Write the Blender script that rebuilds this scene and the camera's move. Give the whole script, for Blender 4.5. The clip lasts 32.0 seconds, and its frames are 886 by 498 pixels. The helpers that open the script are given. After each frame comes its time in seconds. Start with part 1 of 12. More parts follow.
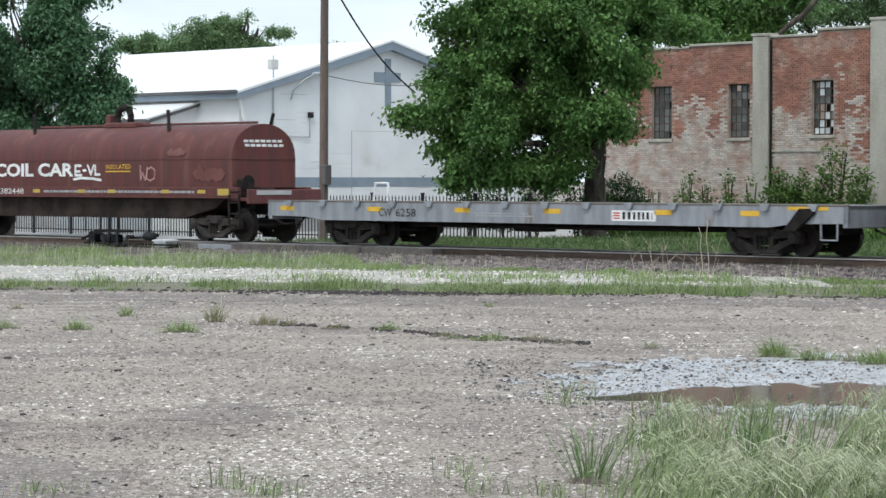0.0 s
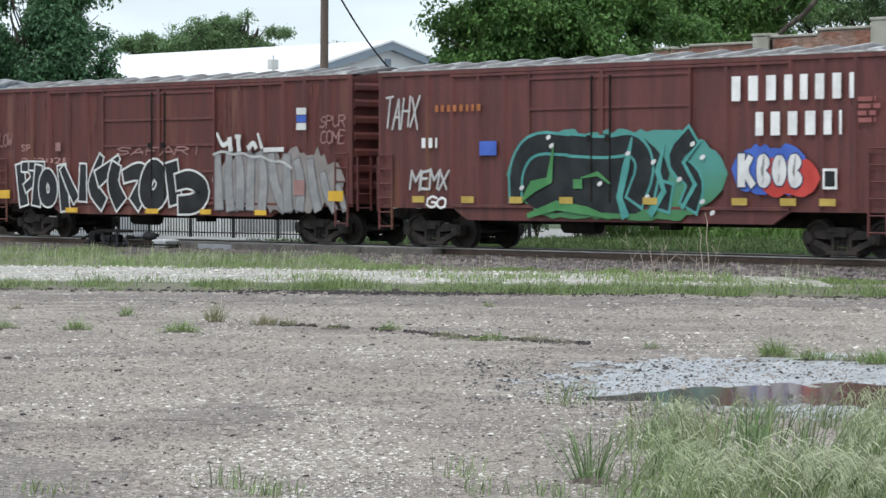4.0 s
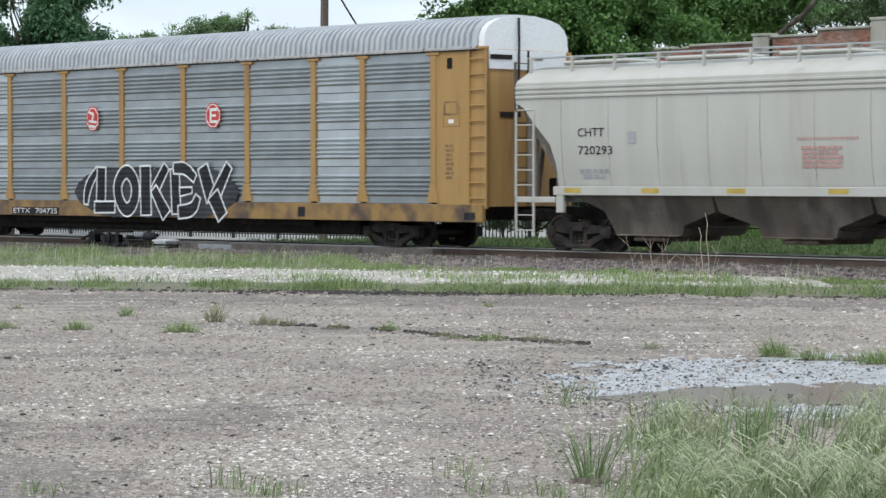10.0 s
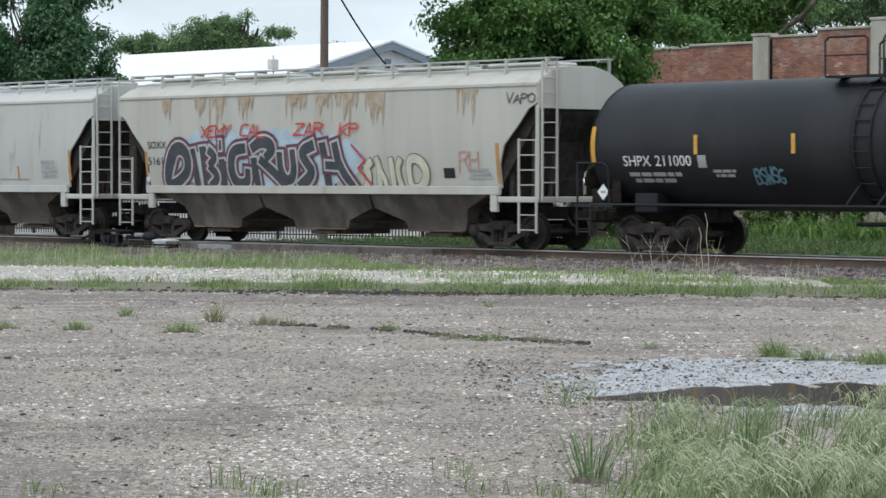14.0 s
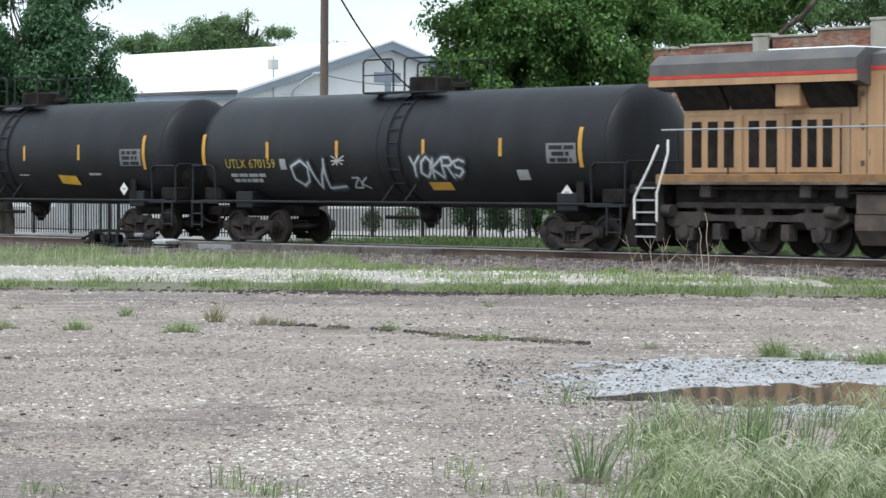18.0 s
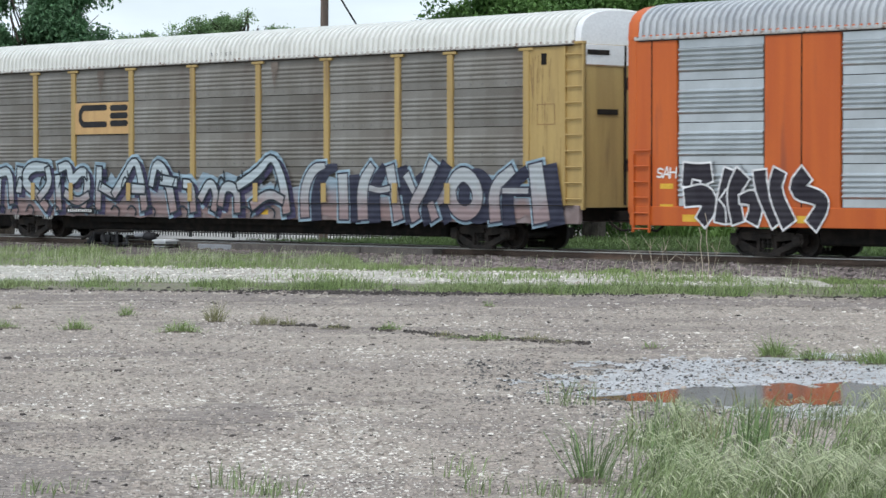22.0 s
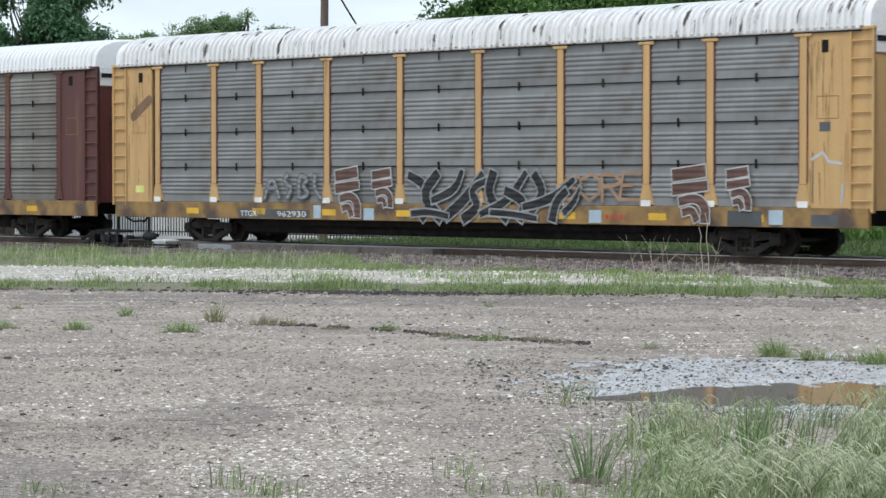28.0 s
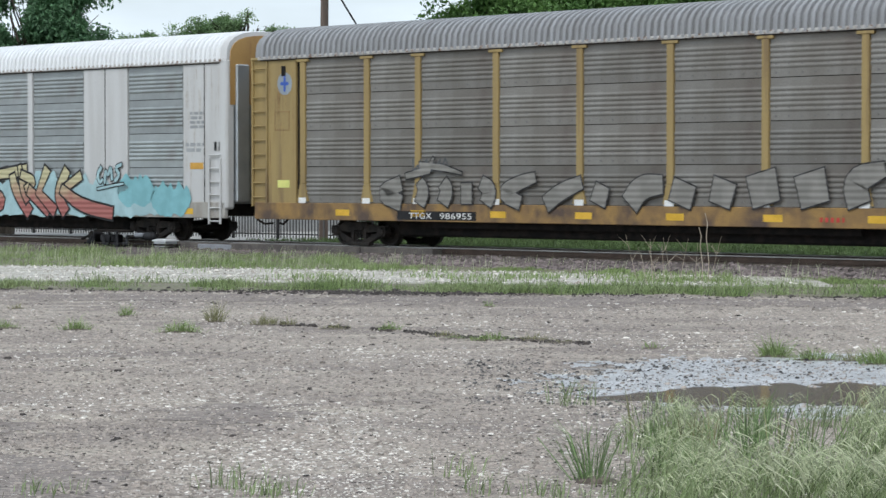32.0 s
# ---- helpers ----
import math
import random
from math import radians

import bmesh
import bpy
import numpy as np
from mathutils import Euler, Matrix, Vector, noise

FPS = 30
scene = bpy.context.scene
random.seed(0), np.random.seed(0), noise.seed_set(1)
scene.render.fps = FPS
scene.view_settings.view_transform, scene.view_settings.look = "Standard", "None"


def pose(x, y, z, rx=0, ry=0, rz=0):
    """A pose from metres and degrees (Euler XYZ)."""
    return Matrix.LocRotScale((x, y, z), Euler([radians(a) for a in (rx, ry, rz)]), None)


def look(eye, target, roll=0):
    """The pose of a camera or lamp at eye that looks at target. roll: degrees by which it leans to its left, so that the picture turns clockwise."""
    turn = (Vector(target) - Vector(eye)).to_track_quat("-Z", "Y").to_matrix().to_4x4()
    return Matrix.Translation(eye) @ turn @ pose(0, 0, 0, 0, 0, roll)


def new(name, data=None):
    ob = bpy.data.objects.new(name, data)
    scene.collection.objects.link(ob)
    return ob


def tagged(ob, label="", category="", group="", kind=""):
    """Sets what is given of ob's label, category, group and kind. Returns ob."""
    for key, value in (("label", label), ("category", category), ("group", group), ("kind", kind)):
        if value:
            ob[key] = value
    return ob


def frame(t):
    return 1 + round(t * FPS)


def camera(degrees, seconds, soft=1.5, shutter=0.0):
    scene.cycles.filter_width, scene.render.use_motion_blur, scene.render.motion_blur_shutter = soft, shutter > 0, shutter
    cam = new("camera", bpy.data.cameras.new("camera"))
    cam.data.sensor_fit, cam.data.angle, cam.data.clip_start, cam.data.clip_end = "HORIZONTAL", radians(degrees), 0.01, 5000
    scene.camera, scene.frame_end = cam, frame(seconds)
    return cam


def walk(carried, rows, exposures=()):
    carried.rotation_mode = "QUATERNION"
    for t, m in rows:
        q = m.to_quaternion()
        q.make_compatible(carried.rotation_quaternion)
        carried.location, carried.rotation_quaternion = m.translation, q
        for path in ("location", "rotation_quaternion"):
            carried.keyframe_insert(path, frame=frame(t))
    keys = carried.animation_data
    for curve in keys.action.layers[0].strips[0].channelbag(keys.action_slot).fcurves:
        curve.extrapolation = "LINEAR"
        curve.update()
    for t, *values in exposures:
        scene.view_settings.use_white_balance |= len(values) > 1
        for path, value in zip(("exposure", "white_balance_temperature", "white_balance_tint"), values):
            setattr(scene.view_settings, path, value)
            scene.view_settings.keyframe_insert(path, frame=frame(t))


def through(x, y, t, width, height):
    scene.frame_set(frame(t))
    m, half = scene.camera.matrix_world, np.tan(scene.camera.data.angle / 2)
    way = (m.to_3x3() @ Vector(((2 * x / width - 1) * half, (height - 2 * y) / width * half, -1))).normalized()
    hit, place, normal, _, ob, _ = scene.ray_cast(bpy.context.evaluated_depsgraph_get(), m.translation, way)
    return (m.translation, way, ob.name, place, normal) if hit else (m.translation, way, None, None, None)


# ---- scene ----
import functools

TURN = -47.305
SIN, COS = math.sin(radians(-TURN)), math.cos(radians(-TURN))
TRACK = 47.2        # from the camera square to the track's middle
RAIL = 0.35         # rail head over the lot
PACE = 12.795       # the train's mean speed, metres a second
GAIN = [(0, 0), (3, 0.02), (8, 0.05), (11, 0.02), (12, 0.09), (13, 0.15), (14, 0.16), (14.5, -0.04), (16, -0.09), (18, -0.09), (20, -0.04), (21, 0), (24, -0.02), (26, -0.07), (27.5, -0.09),
        (29, -0.23), (30.5, -0.31), (31, -0.56), (32, -0.65)]      # seconds, metres ahead of the mean


def gone(t):
    """Metres that the train has run."""
    return PACE * t + float(np.interp(t, [a for a, b in GAIN], [b for a, b in GAIN]))



cam = camera(18.53, 32.0, soft=1.5, shutter=0.12)
EYE = (0.0, 0.0, 2.05)
HOME = look(EYE, (0.0, 100.0, 2.05 - 100.0 * 122.0 / 4806.0))
walk(cam, [(0.0, HOME), (32.0, HOME)], exposures=[(0.0, 0.43), (3.0, 0.40), (6.0, 0.33), (8.0, 0.44), (10.0, 0.36), (12.0, 0.27), (14.0, 0.24), (17.0, 0.56), (19.8, 0.49), (22.0, 0.38), (25.0, 0.29), (28.0, 0.38), (29.0, 0.42), (30.4, 0.26), (32.0, 0.30)])

# ---- light ----
world = bpy.data.worlds.new("sky")
scene.world = world
world.use_nodes = True
wn, wl = world.node_tree.nodes, world.node_tree.links
wn.clear()
SUN_EL, SUN_AZ = 58.0, 215.0


def sky_nodes():
    out = wn.new("ShaderNodeOutputWorld")
    bg = wn.new("ShaderNodeBackground")
    sky = wn.new("ShaderNodeTexSky")
    sky.sky_type, sky.sun_disc = "NISHITA", False
    sky.sun_elevation, sky.sun_rotation = radians(SUN_EL), radians(SUN_AZ)
    sky.air_density, sky.dust_density, sky.ozone_density = 1.0, 3.0, 1.0
    co = wn.new("ShaderNodeTexCoord")
    mp = wn.new("ShaderNodeMapping")
    mp.inputs["Scale"].default_value = (1.0, 1.0, 3.2)
    ns = wn.new("ShaderNodeTexNoise")
    ns.inputs["Scale"].default_value, ns.inputs["Detail"].default_value = 3.2, 6.0
    rp = wn.new("ShaderNodeValToRGB")
    rp.color_ramp.elements[0].position, rp.color_ramp.elements[1].position = 0.36, 0.60
    rp.color_ramp.elements[0].color, rp.color_ramp.elements[1].color = (0.50, 0.50, 0.50, 1), (1, 1, 1, 1)
    mx = wn.new("ShaderNodeMix")
    mx.data_type = "RGBA"
    wl.new(co.outputs["Generated"], mp.inputs["Vector"])
    wl.new(mp.outputs["Vector"], ns.inputs["Vector"])
    wl.new(ns.outputs["Fac"], rp.inputs["Fac"])
    wl.new(rp.outputs["Color"], mx.inputs[0])
    wl.new(sky.outputs["Color"], mx.inputs[6])
    mx.inputs[7].default_value = (8.6, 9.9, 11.1, 1)      # cloud
    wl.new(mx.outputs[2], bg.inputs["Color"])
    bg.inputs["Strength"].default_value = 0.10
    wl.new(bg.outputs["Background"], out.inputs["Surface"])


sky_nodes()
sun_data = bpy.data.lights.new("sun", "SUN")
sun_data.energy, sun_data.angle, sun_data.color = 1.2, radians(14), (1.0, 0.975, 0.93)
sun = new("sun", sun_data)
sun.matrix_basis = look((-14, 8, 85), (0, 60, 0))
# ---- materials ----
def mat(name, colour, rough=0.7, metal=0.0, second=None, scale=3.0, low=0.40, high=0.62, grain=0.06, grain_scale=60.0, bump=0.0,
        bump_scale=40.0, stretch=(1, 1, 1), third=None, third_scale=0.6, third_low=0.55, third_high=0.7, vary=0.0, spec=0.4, coat=0.0):
    """Paint or stone: a base colour, broad patches of a second and a third one, fine grain and relief."""
    m = bpy.data.materials.new(name)
    m.use_nodes = True
    n, l = m.node_tree.nodes, m.node_tree.links
    b = n["Principled BSDF"]
    b.inputs["Roughness"].default_value, b.inputs["Metallic"].default_value = rough, metal
    b.inputs["Specular IOR Level"].default_value = spec
    b.inputs["Coat Weight"].default_value = coat
    co = n.new("ShaderNodeTexCoord")
    mp = n.new("ShaderNodeMapping")
    mp.inputs["Scale"].default_value = stretch
    l.new(co.outputs["Object"], mp.inputs["Vector"])

    def noisy(sc, detail=5.0):
        t = n.new("ShaderNodeTexNoise")
        t.inputs["Scale"].default_value, t.inputs["Detail"].default_value = sc, detail
        l.new(mp.outputs["Vector"], t.inputs["Vector"])
        return t.outputs["Fac"]

    def ramp(src, a, z):
        r = n.new("ShaderNodeMapRange")
        r.inputs["From Min"].default_value, r.inputs["From Max"].default_value = a, z
        l.new(src, r.inputs["Value"])
        return r.outputs["Result"]

    def mix(fac, a, c):
        x = n.new("ShaderNodeMix")
        x.data_type = "RGBA"
        l.new(fac, x.inputs[0])
        for k, v in ((6, a), (7, c)):
            if isinstance(v, tuple):
                x.inputs[k].default_value = (*v, 1)
            else:
                l.new(v, x.inputs[k])
        return x.outputs[2]

    col = colour
    if second:
        col = mix(ramp(noisy(scale), low, high), colour, second)
    if third:
        col = mix(ramp(noisy(third_scale, 8.0), third_low, third_high), col, third)
    hsv = n.new("ShaderNodeHueSaturation")
    if isinstance(col, tuple):
        hsv.inputs["Color"].default_value = (*col, 1)
    else:
        l.new(col, hsv.inputs["Color"])
    g = n.new("ShaderNodeMapRange")
    g.inputs["From Min"].default_value, g.inputs["From Max"].default_value = 0.3, 0.7
    g.inputs["To Min"].default_value, g.inputs["To Max"].default_value = 1 - grain * 2, 1 + grain * 2
    l.new(noisy(grain_scale, 3.0), g.inputs["Value"])
    val = g.outputs["Result"]
    if vary:
        oi = n.new("ShaderNodeObjectInfo")
        gi = n.new("ShaderNodeNewGeometry")
        ad = n.new("ShaderNodeMath")
        ad.operation = "ADD"
        fr = n.new("ShaderNodeMath")
        fr.operation = "FRACT"
        l.new(oi.outputs["Random"], ad.inputs[0])
        l.new(gi.outputs["Random Per Island"], ad.inputs[1])
        l.new(ad.outputs[0], fr.inputs[0])
        vr = n.new("ShaderNodeMapRange")
        vr.inputs["To Min"].default_value, vr.inputs["To Max"].default_value = 1 - vary, 1 + vary
        l.new(fr.outputs[0], vr.inputs["Value"])
        mu = n.new("ShaderNodeMath")
        mu.operation = "MULTIPLY"
        l.new(val, mu.inputs[0])
        l.new(vr.outputs["Result"], mu.inputs[1])
        val = mu.outputs[0]
    l.new(val, hsv.inputs["Value"])
    l.new(hsv.outputs["Color"], b.inputs["Base Color"])
    if bump:
        bp = n.new("ShaderNodeBump")
        bp.inputs["Strength"].default_value, bp.inputs["Distance"].default_value = bump, 0.02
        l.new(noisy(bump_scale, 4.0), bp.inputs["Height"])
        l.new(bp.outputs["Normal"], b.inputs["Normal"])
    return m


# ---- building blocks ----
class Geo:
    """Gathers vertices and faces for one mesh."""

    def __init__(self):
        self.v, self.f = [], []

    def add(self, pts, faces):
        k = len(self.v)
        self.v += [tuple(p) for p in pts]
        self.f += [tuple(k + i for i in q) for q in faces]
        return self

    def box(self, x0, x1, y0, y1, z0, z1, c=0.0):
        if c <= 0:
            p = [(x, y, z) for z in (z0, z1) for y in (y0, y1) for x in (x0, x1)]
            return self.add(p, [(0, 2, 3, 1), (4, 5, 7, 6), (0, 1, 5, 4), (2, 6, 7, 3), (0, 4, 6, 2), (1, 3, 7, 5)])
        p, idx = [], {}
        for i, x in enumerate((x0, x1)):
            for j, y in enumerate((y0, y1)):
                for k, z in enumerate((z0, z1)):
                    dx, dy, dz = c * (1 - 2 * i), c * (1 - 2 * j), c * (1 - 2 * k)
                    for a, q in enumerate(((x, y + dy, z + dz), (x + dx, y, z + dz), (x + dx, y + dy, z))):
                        idx[i, j, k, a] = len(p)
                        p.append(q)
        fs = []
        for i in (0, 1):
            o = (lambda q: q) if i else (lambda q: q[::-1])
            fs.append(o([idx[i, 0, 0, 0], idx[i, 1, 0, 0], idx[i, 1, 1, 0], idx[i, 0, 1, 0]]))
            fs.append(o([idx[0, i, 0, 1], idx[0, i, 1, 1], idx[1, i, 1, 1], idx[1, i, 0, 1]]))
            fs.append(o([idx[0, 0, i, 2], idx[1, 0, i, 2], idx[1, 1, i, 2], idx[0, 1, i, 2]]))
        for i in (0, 1):
            for j in (0, 1):
                s = 1 if i == j else -1
                fs.append([idx[i, j, 0, 0], idx[i, j, 0, 1], idx[i, j, 1, 1], idx[i, j, 1, 0]][::-s])
                fs.append([idx[i, 0, j, 0], idx[i, 1, j, 0], idx[i, 1, j, 2], idx[i, 0, j, 2]][::-s])
                fs.append([idx[0, i, j, 1], idx[0, i, j, 2], idx[1, i, j, 2], idx[1, i, j, 1]][::-s])
                for k in (0, 1):
                    fs.append([idx[i, j, k, 0], idx[i, j, k, 1], idx[i, j, k, 2]][:: (1 if (i + j + k) % 2 == 1 else -1)])
        return self.add(p, fs)

    def prism(self, prof, a0, a1, axis="x"):
        """A closed outline swept along one axis. Outline pairs: (y, z) for x, (x, z) for y, (x, y) for z."""
        n = len(prof)

        def at(a, q):
            return (a, q[0], q[1]) if axis == "x" else (q[0], a, q[1]) if axis == "y" else (q[0], q[1], a)
        p = [at(a0, q) for q in prof] + [at(a1, q) for q in prof]
        fs = [(i, (i + 1) % n, n + (i + 1) % n, n + i) for i in range(n)]
        fs += [tuple(range(n))[::-1], tuple(range(n, 2 * n))]
        return self.add(p, fs)

    def loft(self, rings, close=True, caps=True):
        n = len(rings[0])
        p = [q for r in rings for q in r]
        fs = []
        for k in range(len(rings) - 1):
            for i in range(n if close else n - 1):
                j = (i + 1) % n
                fs.append((k * n + i, k * n + j, (k + 1) * n + j, (k + 1) * n + i))
        if caps:
            fs += [tuple(range(n))[::-1], tuple(range((len(rings) - 1) * n, len(rings) * n))]
        return self.add(p, fs)

    def tube(self, a, b, r, n=8, r1=None):
        a, b = Vector(a), Vector(b)
        q = (b - a).to_track_quat("Z", "Y").to_matrix()
        r1 = r if r1 is None else r1
        rings = [[tuple(o + q @ Vector((rr * math.cos(2 * math.pi * i / n), rr * math.sin(2 * math.pi * i / n), 0))) for i in range(n)]
                 for o, rr in ((a, r), (b, r1))]
        return self.loft(rings)

    def pipe(self, pts, r, n=6):
        for a, b in zip(pts, pts[1:]):
            self.tube(a, b, r, n)
        return self

    def lathe(self, prof, x, y, z, axis="y", n=24):
        """Profile pairs (along, radius) turned about an axis."""
        rings = []
        for a, r in prof:
            ring = []
            for i in range(n):
                c, s = r * math.cos(2 * math.pi * i / n), r * math.sin(2 * math.pi * i / n)
                ring.append((x + c, y + a, z + s) if axis == "y" else (x + a, y + c, z + s) if axis == "x" else (x + c, y + s, z + a))
            rings.append(ring)
        return self.loft(rings)

    def quad(self, a, b, c, d):
        return self.add([a, b, c, d], [(0, 1, 2, 3)])

    def mesh(self, name, smooth=35):
        m = bpy.data.meshes.new(name)
        m.from_pydata(self.v, [], self.f)
        b = bmesh.new()
        b.from_mesh(m)
        bmesh.ops.recalc_face_normals(b, faces=b.faces)
        b.to_mesh(m)
        b.free()
        if smooth:
            m.shade_smooth()
            m.set_sharp_from_angle(angle=radians(smooth))
        return m


def part(name, g, material, parent=None, label="", at=None, smooth=35):
    me = g.mesh(name, smooth) if isinstance(g, Geo) else g
    if not me.materials:
        me.materials.append(material)
    ob = new(name, me)
    if parent:
        ob.parent = parent
    if at is not None:
        ob.matrix_basis = at
    return tagged(ob, label)


def empty(name, at, label, category, group=""):
    ob = new(name)
    ob.empty_display_size = 0.3
    ob.matrix_basis = at
    return tagged(ob, label, category, group)


def spot(s, p, z=0.0):
    """World place from metres along the track (towards the near end) and metres square to it from the camera."""
    return Vector((SIN * p + COS * s, COS * p - SIN * s, z))


def site(s, p, z=0.0, turn=0.0):
    return Matrix.Translation(spot(s, p, z)) @ pose(0, 0, 0, 0, 0, TURN + turn)
# ---- the train: paints ----
STREAK = (2.2, 2.2, 0.22)
P_BLACK = mat("tank_black", (0.0095, 0.0105, 0.0130), 0.52, second=(0.015, 0.016, 0.019), scale=1.2, stretch=(1, 1, 0.3), grain=0.08, spec=0.32,
              third=(0.026, 0.025, 0.026), third_scale=0.9, third_low=0.60, third_high=0.85)
# Grimy iron; also colours fillers that stand in for shade in voids.
P_DARK = mat("grimy_iron_and_void_shade", (0.010, 0.009, 0.0085), 0.85, spec=0.2, second=(0.024, 0.019, 0.016), scale=4, grain=0.15, third=(0.014, 0.012, 0.012), third_scale=1.5, bump=0.2)
P_HOLE = mat("dull_fastener", (0.150, 0.145, 0.140), 0.8, grain=0.1)
P_TRUCK = mat("truck_iron", (0.020, 0.017, 0.015), 0.85, second=(0.042, 0.033, 0.028), scale=5, grain=0.2, bump=0.25)
P_WHEEL = mat("wheel_steel", (0.021, 0.017, 0.015), 0.6, 0.2, second=(0.038, 0.029, 0.024), scale=6, grain=0.15)
P_RUST = mat("old_oxide_red", (0.112, 0.029, 0.024), 0.65, second=(0.080, 0.026, 0.023), scale=1.6, stretch=STREAK, grain=0.08, third=(0.163, 0.065, 0.047), third_scale=0.8)
P_RUST2 = mat("dark_oxide_red", (0.128, 0.040, 0.036), 0.65, second=(0.090, 0.031, 0.029), scale=1.8, stretch=STREAK, grain=0.1, third=(0.172, 0.077, 0.043), third_scale=0.7, third_low=0.6, third_high=0.75)
P_BLUE = mat("faded_blue", (0.083, 0.145, 0.218), 0.6, second=(0.118, 0.176, 0.236), scale=1.4, stretch=STREAK, grain=0.08, third=(0.112, 0.077, 0.060), third_scale=1.1, third_low=0.60, third_high=0.72)
P_BLUERUST = mat("rusty_blue_rib", (0.085, 0.115, 0.155), 0.7, second=(0.095, 0.07, 0.06), scale=2.5, stretch=STREAK, grain=0.15)
P_GREYFLAT = mat("grey_sill_paint", (0.284, 0.301, 0.327), 0.6, second=(0.215, 0.224, 0.241), scale=2, stretch=(2, 2, 0.5), grain=0.06, third=(0.172, 0.138, 0.112), third_scale=1.2, third_low=0.62)
P_CREAM = mat("cream_hopper", (0.54, 0.53, 0.475), 0.5, second=(0.505, 0.49, 0.43), scale=0.8, stretch=STREAK, grain=0.03, third=(0.430, 0.404, 0.353), third_scale=0.9, third_low=0.62, third_high=0.8)
P_LIGHT = mat("light_grey_hopper", (0.475, 0.468, 0.43), 0.5, second=(0.44, 0.43, 0.39), scale=0.8, stretch=STREAK, grain=0.03, third=(0.361, 0.335, 0.292), third_scale=0.9, third_low=0.62, third_high=0.8)
P_PALE = mat("pale_grey_hopper", (0.50, 0.50, 0.485), 0.5, second=(0.465, 0.465, 0.445), scale=0.8, stretch=STREAK, grain=0.03, third=(0.378, 0.361, 0.327), third_scale=0.9, third_low=0.64, third_high=0.8)
P_OLDGREY = mat("stained_grey_hopper", (0.465, 0.458, 0.42), 0.55, second=(0.425, 0.415, 0.37), scale=0.8, stretch=STREAK, grain=0.03, third=(0.361, 0.301, 0.224), third_scale=0.8, third_low=0.62, third_high=0.8)
P_DIRTY = mat("brown_grimed_steel", (0.135, 0.103, 0.080), 0.8, second=(0.070, 0.055, 0.045), scale=1.6, stretch=(1, 1, 0.5), grain=0.1, third=(0.21, 0.17, 0.135), third_scale=0.9)
P_ROOFW = mat("white_roof", (0.76, 0.77, 0.78), 0.4, second=(0.70, 0.71, 0.72), scale=2, grain=0.04, stretch=(3, 0.3, 0.3))
P_ROOFG = mat("galvanised_roof", (0.447, 0.464, 0.482), 0.42, 0.2, second=(0.378, 0.396, 0.421), scale=2, grain=0.05)
P_ROOFS = mat("stained_white_roof", (0.72, 0.72, 0.72), 0.5, second=(0.60, 0.60, 0.60), scale=1.5, grain=0.05, third=(0.105, 0.088, 0.082), third_scale=2.8, third_low=0.60, third_high=0.645, stretch=(4.5, 0.5, 0.5))
P_GALV = mat("galvanised_sheet", (0.336, 0.360, 0.376), 0.34, 0.55, second=(0.285, 0.305, 0.32), scale=1.3, grain=0.06, third=(0.286, 0.301, 0.308), third_scale=0.7, vary=0.12)
P_GALVN = mat("bright_galvanised_sheet", (0.50, 0.53, 0.55), 0.30, 0.75, second=(0.43, 0.455, 0.47), scale=1.3, grain=0.05, vary=0.08)
P_GALVD = mat("weathered_galvanised_sheet", (0.215, 0.207, 0.192), 0.6, 0.15, second=(0.165, 0.153, 0.137), scale=1.2, stretch=(1, 1, 0.45), grain=0.10, third=(0.125, 0.106, 0.092), third_scale=0.7, third_low=0.54, third_high=0.78, vary=0.14)
P_GALVB = mat("grey_galvanised_sheet", (0.235, 0.238, 0.240), 0.5, 0.2, second=(0.190, 0.190, 0.188), scale=1.2, grain=0.08, third=(0.150, 0.132, 0.120), third_scale=0.8, third_low=0.6, third_high=0.78, vary=0.14)
P_GALVW = mat("silver_galvanised_sheet", (0.33, 0.355, 0.36), 0.45, 0.35, second=(0.28, 0.30, 0.302), scale=1.2, grain=0.08, third=(0.235, 0.235, 0.23), third_scale=0.8, third_low=0.6, third_high=0.78, vary=0.14)
P_YELLOW = mat("rack_yellow", (0.400, 0.238, 0.083), 0.55, second=(0.345, 0.200, 0.072), scale=1.5, stretch=STREAK, grain=0.05, third=(0.213, 0.107, 0.049), third_scale=1.1, third_low=0.62, third_high=0.76)
P_YELSILL = mat("worn_yellow_sill", (0.315, 0.190, 0.065), 0.65, second=(0.215, 0.130, 0.058), scale=2.5, grain=0.12, third=(0.092, 0.062, 0.048), third_scale=1.5, third_low=0.46, third_high=0.66)
P_TAN = mat("rack_dull_yellow", (0.43, 0.302, 0.115), 0.55, second=(0.365, 0.250, 0.096), scale=1.5, stretch=STREAK, grain=0.05, third=(0.139, 0.082, 0.049), third_scale=1.1, third_low=0.62, third_high=0.78)
P_CHUTE = mat("grimy_chute", (0.118, 0.097, 0.081), 0.85, second=(0.070, 0.057, 0.049), scale=1.4, stretch=(1, 1, 0.5), grain=0.12, third=(0.21, 0.18, 0.155), third_scale=1.0, third_low=0.55, third_high=0.75)
P_DUSTEND = mat("dusty_end_sheet", (0.215, 0.180, 0.148), 0.85, second=(0.130, 0.103, 0.084), scale=1.6, stretch=(1, 1, 0.4), grain=0.12)
P_EAVES = mat("rust_spotted_edge", (0.47, 0.455, 0.44), 0.6, second=(0.40, 0.37, 0.345), scale=3, grain=0.08, third=(0.17, 0.105, 0.075), third_scale=9.0, third_low=0.54, third_high=0.64)
